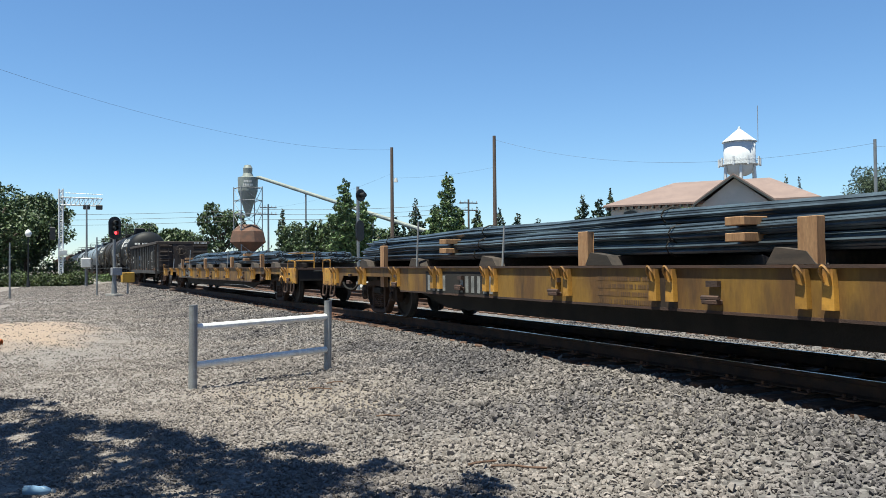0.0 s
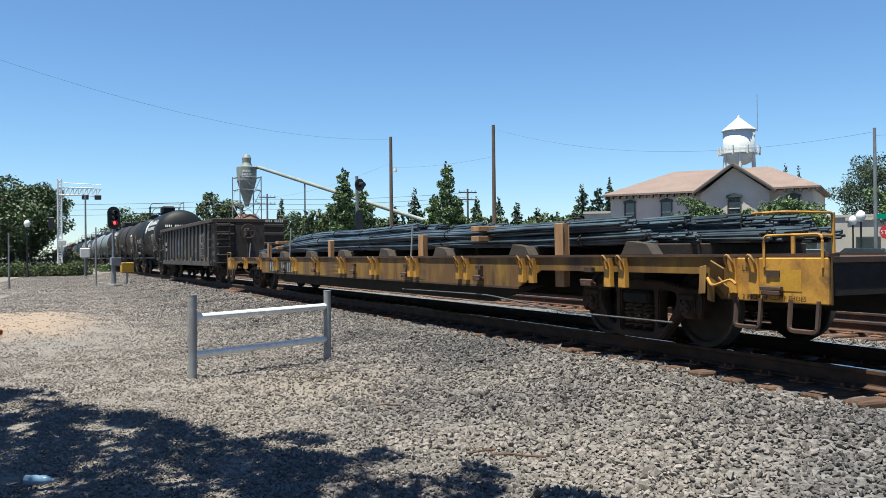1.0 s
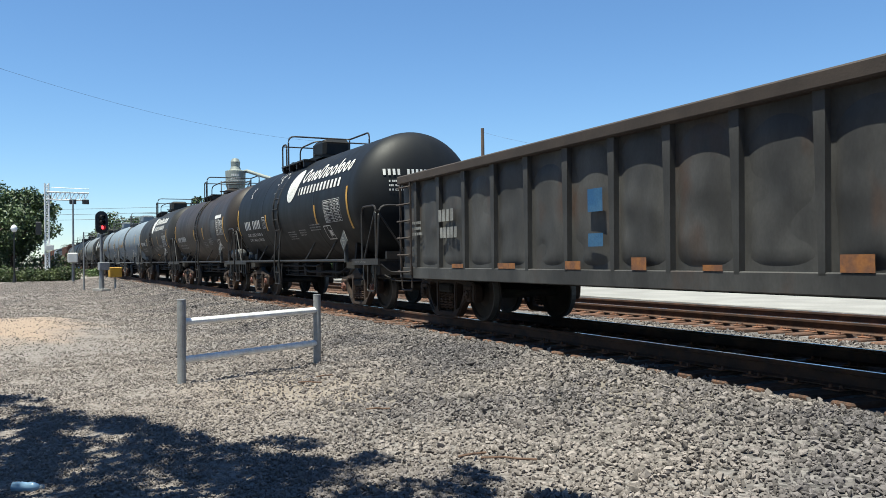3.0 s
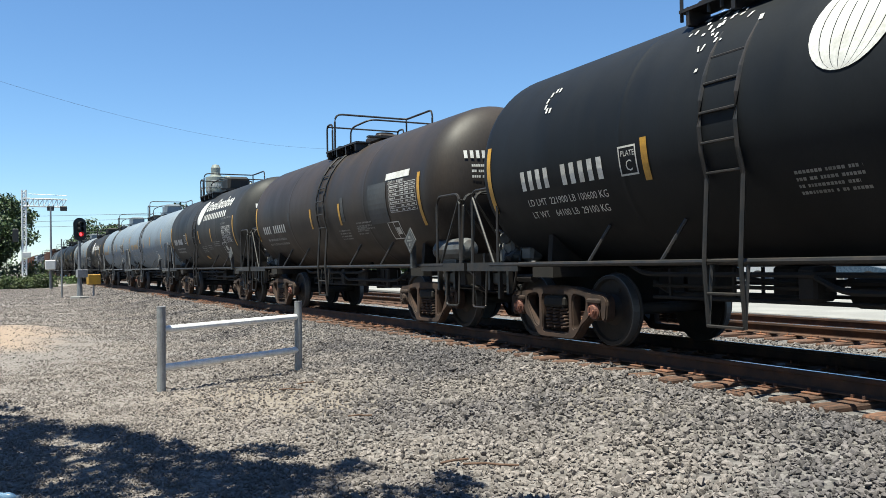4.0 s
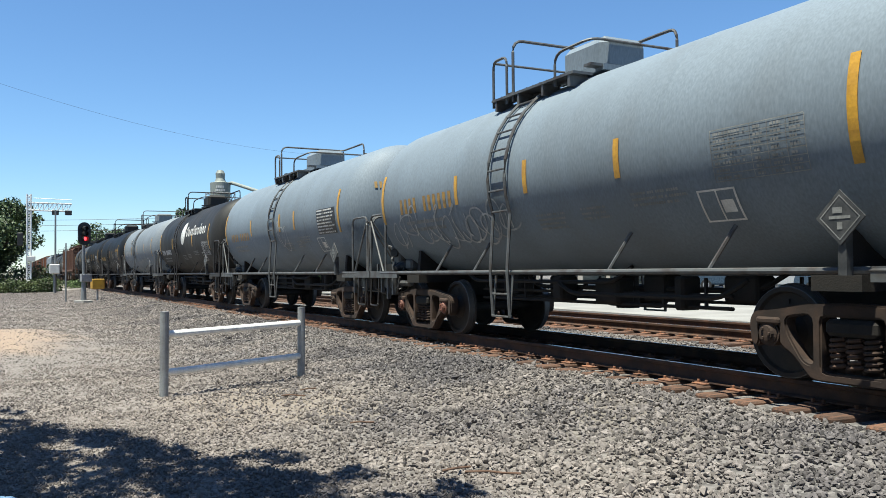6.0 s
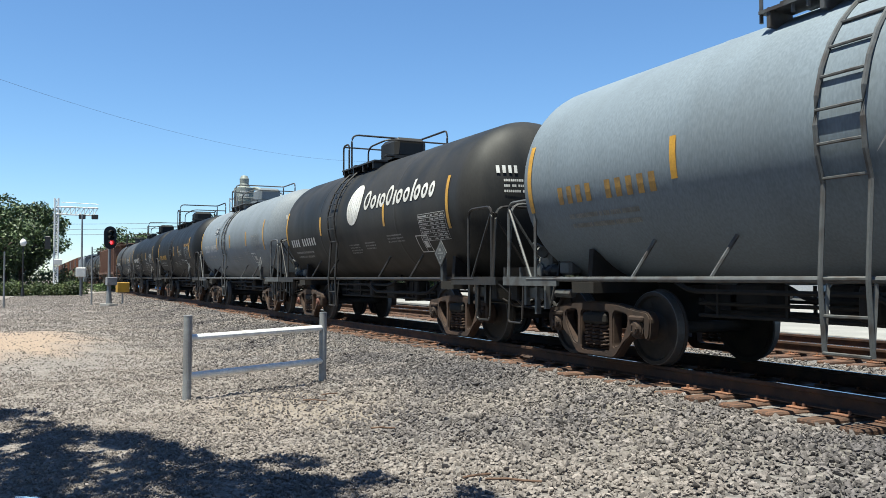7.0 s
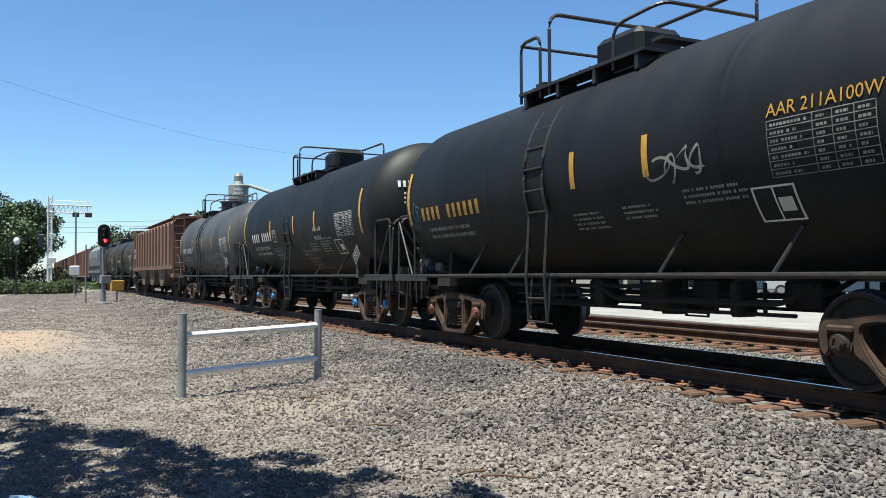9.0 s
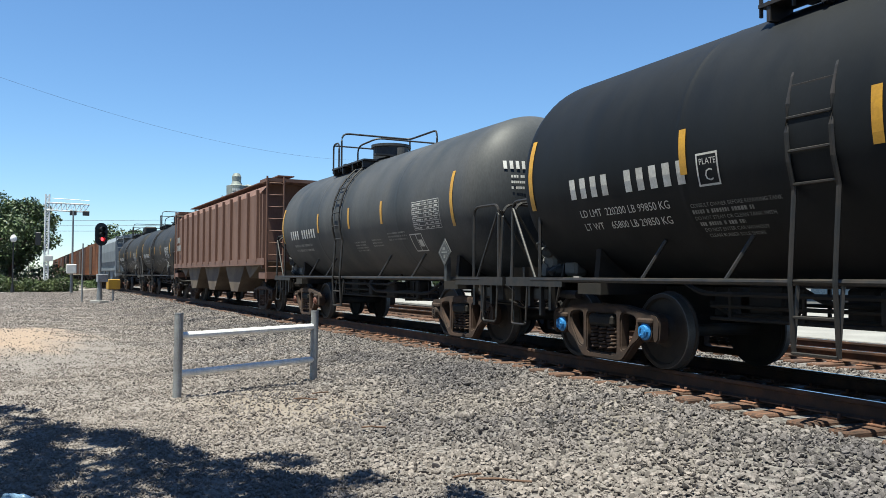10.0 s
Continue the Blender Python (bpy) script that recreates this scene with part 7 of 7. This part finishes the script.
def building_window(parent, x, z, y, w=0.85, h=1.7, m=None):
    """A tall window: frame with a hood, sash and glass, set in a wall that faces -y."""
    mm = (m or Matrix()) @ pose(x, y, z)
    bm = B()
    for u in (-w / 2, w / 2):
        box(bm, (u, -0.05, h / 2), (0.09, 0.14, h + 0.1))
    box(bm, (0, -0.05, -0.04), (w + 0.25, 0.2, 0.08))
    prism(bm, [(-w / 2 - 0.15, h), (w / 2 + 0.15, h), (w / 2 + 0.1, h + 0.16), (0, h + 0.32), (-w / 2 - 0.1, h + 0.16)], -0.14, 0.0)
    wi = part("window", bm, "trim_dark", parent, "tall window with a dark pointed hood", m=mm)
    part("pane", box(B(), (0, -0.01, h * 0.25), (w - 0.1, 0.02, h * 0.48)), "pane", wi)
    part("pane", box(B(), (0, -0.03, h * 0.75), (w - 0.1, 0.02, h * 0.48)), "pane", wi)
    part("sash", box(B(), (0, -0.045, h / 2), (w - 0.06, 0.05, 0.07)), "box_white", wi)


def main_building():
    b = thing("brick_building", "two storey off white building with a salmon hipped roof", "building", house_matrix())
    hw, dep, ze, gx = 8.0, 13.0, 6.35, 2.3
    bm = box(B(), (0, dep / 2, ze / 2), (2 * hw, dep, ze))
    prism(bm, [(gx - 2.6, 0.1), (gx + 2.6, 0.1), (gx + 2.6, ze - 0.1), (gx, ze + 1.9), (gx - 2.6, ze - 0.1)], -0.7, 0.1)
    part("wall", bm, "wall_white", b, "off white painted brick walls")
    bm = B()
    gable_roof(bm, -hw - 0.55, hw + 0.55, -0.55, dep + 0.55, ze + 0.18, ze + 2.5, 4.5)
    for sg in (-1, 1):
        A = [(gx, -1.3, ze + 2.25), (gx + sg * 3.15, -1.3, ze + 0.02), (gx + sg * 3.15, 2.0, ze + 0.02), (gx, 6.0, ze + 2.25)]
        vs = [bm.verts.new(p) for p in A]
        us = [bm.verts.new((p[0], p[1], p[2] - 0.14)) for p in A]
        bm.faces.new(vs)
        bm.faces.new(us[::-1])
        for k in range(4):
            bm.faces.new((us[k], us[(k + 1) % 4], vs[(k + 1) % 4], vs[k]))
    bmesh.ops.recalc_face_normals(bm, faces=bm.faces[:])
    part("roof", bm, "roof", b, "salmon shingle roof with a front gable")
    bm = B()
    for sg in (-1, 1):
        for k in range(9):
            f = k / 8
            box(bm, (gx + sg * (0.22 + 2.75 * f), -0.98, ze + 1.96 - 1.98 * f), (0.12, 0.4, 0.16))
    n = 30
    for k in range(n):
        x = -hw - 0.3 + (2 * hw + 0.6) * k / (n - 1)
        if abs(x - gx) > 3.15:
            box(bm, (x, -0.3, ze - 0.1), (0.14, 0.5, 0.22))
    for k in range(18):
        box(bm, (-hw - 0.28, 0.2 + 0.72 * k, ze - 0.1), (0.5, 0.14, 0.22))
    for sg in (-1, 1):
        prism(bm, [(gx, ze + 2.12), (gx + sg * 3.13, ze - 0.09), (gx + sg * 3.13, ze - 0.25), (gx, ze + 1.94)], -1.36, -1.30)
    part("eaves_bracket", bm, "trim_dark", b, "dark bracketed eaves")
    for x in (-6.3, 6.6, -3.2):
        building_window(b, x, 4.05, 0.0)
    building_window(b, gx, 4.1, -0.7, 0.95, 1.75)
    for y in (3.0, 7.0):
        building_window(b, 0, 4.05, 0, m=pose(-hw, y, 0, 0, 0, -90))
    bm = B()
    prism(bm, [(-0.9, 3.15), (-0.9, 3.0), (-3.2, 2.55), (-3.2, 2.75)], -hw, hw, "YZ")
    part("awning", bm, "awning", b, "dull red awning over the shops")
    for k in range(7):
        x = -7.2 + 2.4 * k
        fr = part("shop_front", box(B(), (x, -0.78 if abs(x - gx) < 2.6 else -0.06, 1.5), (2.0, 0.12, 2.3)), "trim_dark", b)
        part("pane", box(B(), (x, -0.86 if abs(x - gx) < 2.6 else -0.14, 1.6), (1.8, 0.04, 1.9)), "pane", fr)
    for k in range(6):
        part("post", cyl(B(), (-7.8 + 3.1 * k, -3.0, 0), (-7.8 + 3.1 * k, -3.0, 2.6), 0.07, 8), "trim_dark", b)


main_building()


def low_building(a, d, w, h, dep, turn, label, material="wall_far", windows=0):
    x, y = place(a, d)
    b = thing("low_building", label, "building", pose(x, y, 0, 0, 0, turn))
    part("wall", box(B(), (0, dep / 2, h / 2), (w, dep, h)), material, b)
    bm = box(B(), (0, dep / 2, h + 0.12), (w + 0.3, dep + 0.3, 0.26))
    part("parapet", bm, material, b)
    for k in range(windows):
        u = -w / 2 + w * (k + 0.5) / windows
        wi = part("window", box(B(), (u, -0.03, h * 0.45), (w / windows * 0.6, 0.1, h * 0.42)), "trim_dark", b)
        part("pane", box(B(), (u, -0.1, h * 0.45), (w / windows * 0.52, 0.03, h * 0.36)), "pane", wi)


low_building(36.2, 92, 9.5, 5.9, 10, 52, "low pale plaster building beside the hipped roof", windows=3)
low_building(28.3, 105, 13, 4.8, 8, 62, "long low cream building beyond the street", windows=5)
low_building(53.2, 75, 9, 4.0, 8, 35, "low pale shop building across the street", windows=3)
low_building(58.5, 78, 12, 6.2, 8, 30, "pale two storey shop building across the street", windows=4)
low_building(50.4, 95, 10, 5.0, 8, 40, "low pale building behind street trees", windows=3)
low_building(3.2, 150, 14, 3.6, 8, 92, "low pale building beyond the crossing", windows=4)


def water_tower():
    t = thing("water_tower", "white steel water tower with a conical roof", "water tower", pose(-145.3, 137.4, 0, 0, 0, 20))
    part("tank", revolve(B(), [(21.4, 0.4), (21.5, 1.6), (22.0, 2.6), (22.9, 3.3), (23.8, 3.5), (29.3, 3.5)], 40, "Z"), "tower", t, smooth=True)
    part("roof", revolve(B(), [(29.2, 3.85), (29.35, 3.85), (32.3, 0.35), (32.7, 0.3), (32.9, 0.05)], 32, "Z"), "tower", t)
    bm = B()
    revolve(bm, [(23.9, 3.5), (23.9, 4.4), (24.05, 4.4), (24.05, 3.5)], 32, "Z")
    for k in range(24):
        a = k * math.tau / 24
        cyl(bm, (4.35 * math.cos(a), 4.35 * math.sin(a), 24.0), (4.35 * math.cos(a), 4.35 * math.sin(a), 25.1), 0.05, 5)
    tube(bm, [(4.35 * math.cos(k * math.tau / 32), 4.35 * math.sin(k * math.tau / 32), 25.1) for k in range(33)], 0.05, 5)
    part("balcony", bm, "tower", t)
    for k in range(6):
        a = k * math.tau / 6
        part("leg", cyl(B(), (4.8 * math.cos(a), 4.8 * math.sin(a), 0), (3.5 * math.cos(a), 3.5 * math.sin(a), 24.0), 0.32, 10), "tower", t)
    for k in range(9):
        a = k * math.tau / 9
        part("antenna", box(B(), (4.6 * math.cos(a), 4.6 * math.sin(a), 24.6), (0.35, 0.35, 1.9)), "tower", t)
    part("riser", cyl(B(), (0, 0, 0), (0, 0, 21.6), 0.7, 14), "tower", t)
    part("mast", cyl(B(), (3.5, 2, 29), (3.5, 2, 37.5), 0.07, 6), "steel", t)


water_tower()


def cyclone():
    x, y = -133.0, 23.2
    c = thing("dust_cyclone", "grey green sheet metal cyclone on a steel lattice stand", "dust collector", pose(x, y, 0, 0, 0, 10))
    part("cone", revolve(B(), [(9.6, 0.3), (13.7, 1.55), (15.9, 1.6), (16.1, 0.9), (16.6, 0.7), (17.4, 0.75), (17.9, 0.5), (18.0, 0.1)], 28, "Z"), "silo", c, smooth=False)
    bm = B()
    w = 1.75
    for sx in (-w, w):
        for sy in (-w, w):
            cyl(bm, (sx, sy, 0), (sx, sy, 14.4), 0.09, 6)
    for z in (5, 7.5, 10, 12.2, 14.2):
        for a, b_ in (((-w, -w), (w, -w)), ((w, -w), (w, w)), ((w, w), (-w, w)), ((-w, w), (-w, -w))):
            cyl(bm, (*a, z), (*b_, z), 0.06, 5)
            cyl(bm, (*a, z), (*b_, z - 2.4), 0.04, 5)
    part("stand", bm, "steel", c)
    bm = revolve(B(), [(3.5, 0.6), (5.5, 3.0), (7.2, 2.6), (8.3, 1.4)], 8, "Z")
    part("hopper", bm, "silo_rust", c, "rusty brown hopper below")
    bm = B()
    bars(bm, -0.9, 15.0, 0.35, [0.6] * 5, 0.3)
    bars(bm, -1.0, 14.45, 0.35, [0.6] * 6, 0.3)
    for v in bm.verts:
        a = v.co.x / 1.62 - 0.2
        v.co = Vector((1.63 * math.cos(a), 1.63 * math.sin(a), v.co.y))
    part("lettering", bm, "box_white", c, "faded white plain bars")
    d = thing("blower_duct", "long pale sheet metal duct sloping down from the cyclone", "duct")
    a, e = Vector((-132.6, 24.8, 16.0)), Vector((-93.0, 41.0, 4.8))
    part("pipe", tube(B(), bend([Vector((-133.0, 23.9, 15.4)), a, a.lerp(e, 0.5), e], 1.0), 0.28, 12), "silo", d)
    for f in (0.3, 0.66):
        p = a.lerp(e, f)
        part("support", cyl(B(), (p.x, p.y, 0), p, 0.12, 6), "metal_pole", d)
    low = thing("shed", "low grey mill shed under the duct", "shed", pose(-100, 44, 0, 0, 0, 25))
    part("wall", box(B(), (0, 3, 1.8), (12, 7, 3.6)), "silo", low)
    bm = B()
    gable_roof(bm, -6.4, 6.4, -0.9, 6.9, 3.7, 5.0, 0.1)
    part("roof", bm, "silo", low)


cyclone()


# ---- street furniture and parked cars across the tracks ----
def stop_sign():
    x, y = place(52.0, 47)
    s = thing("stop_sign", "red octagonal stop sign with a green street sign on a post", "road sign", pose(x, y, 0, 0, 0, 45))
    part("post", cyl(B(), (0, 0, 0), (0, 0, 3.3), 0.035, 8), "steel", s)
    bm = cyl(B(), (0, -0.05, 2.45), (0, -0.03, 2.45), 0.4, 8)
    part("plate", bm, "sign_red", s)
    bm = words("STOP", 0.3, -0.34, 2.34)
    flat_side(bm, -0.055, 0, 0.004)
    part("word", bm, "white", s)
    part("street_sign", box(B(), (0, 0, 3.25), (1.0, 0.03, 0.24)), "sign_green", s, "green street sign")


stop_sign()


def parked_car(a, d, turn, paint, label):
    x, y = place(a, d)
    c = thing("parked_car", label, "car", pose(x, y, 0.16, 0, 0, turn), "parked cars")
    bm = B()
    prism(bm, [(-2.2, 0.35), (2.2, 0.35), (2.25, 0.7), (1.3, 0.92), (-2.15, 0.98), (-2.25, 0.6)], -0.88, 0.88)
    bmesh.ops.bevel(bm, geom=bm.edges[:], offset=0.06, segments=2, affect="EDGES")
    part("body", bm, paint, c)
    bm = prism(B(), [(-1.9, 0.95), (1.15, 0.9), (0.35, 1.42), (-1.3, 1.46)], -0.74, 0.74)
    part("cabin_glass", bm, "pane", c)
    bm = prism(B(), [(-1.35, 1.44), (0.4, 1.40), (0.3, 1.47), (-1.25, 1.5)], -0.72, 0.72)
    part("roof", bm, paint, c)
    for u in (-1.35, 1.4):
        for sg in (-1, 1):
            w = part("wheel", cyl(B(), (u, sg * 0.72, 0.33), (u, sg * 0.92, 0.33), 0.33, 18), "rubber", c)
            part("rim", cyl(B(), (u, sg * 0.9, 0.33), (u, sg * 0.935, 0.33), 0.2, 14), "steel", w)


parked_car(51.3, 46, 30, "car_blue", "dark blue parked estate car")
parked_car(54.6, 47, 35, "car_white", "white parked car across the street")
parked_car(48.0, 52, 40, "car_white", "pale parked car across the street")
parked_car(44.5, 55, 40, "car_blue", "dark parked car across the street")


# ---- everything that moves ----
SPEED = 17.11


def car_pose(s, tb):
    """A car on its two trucks: centre at s, trucks tb before and behind."""
    a, b = line(s + tb), line(s - tb)
    return pose((a[0] + b[0]) / 2, (a[1] + b[1]) / 2, RAIL, 0, 0, math.degrees(math.atan2(a[1] - b[1], a[0] - b[0])))


def motions():
    for ob, back, tb in CARS + LOADS:
        walk(ob, [(k * 0.25, car_pose(SPEED * k * 0.25 - back, tb)) for k in range(41)])
    for w, u in SPINS:
        walk(w, [(k / 30, pose(u, 0, WR, 0, math.degrees(SPEED * k / 30 / WR) % 360, 0)) for k in range(301)])


motions()
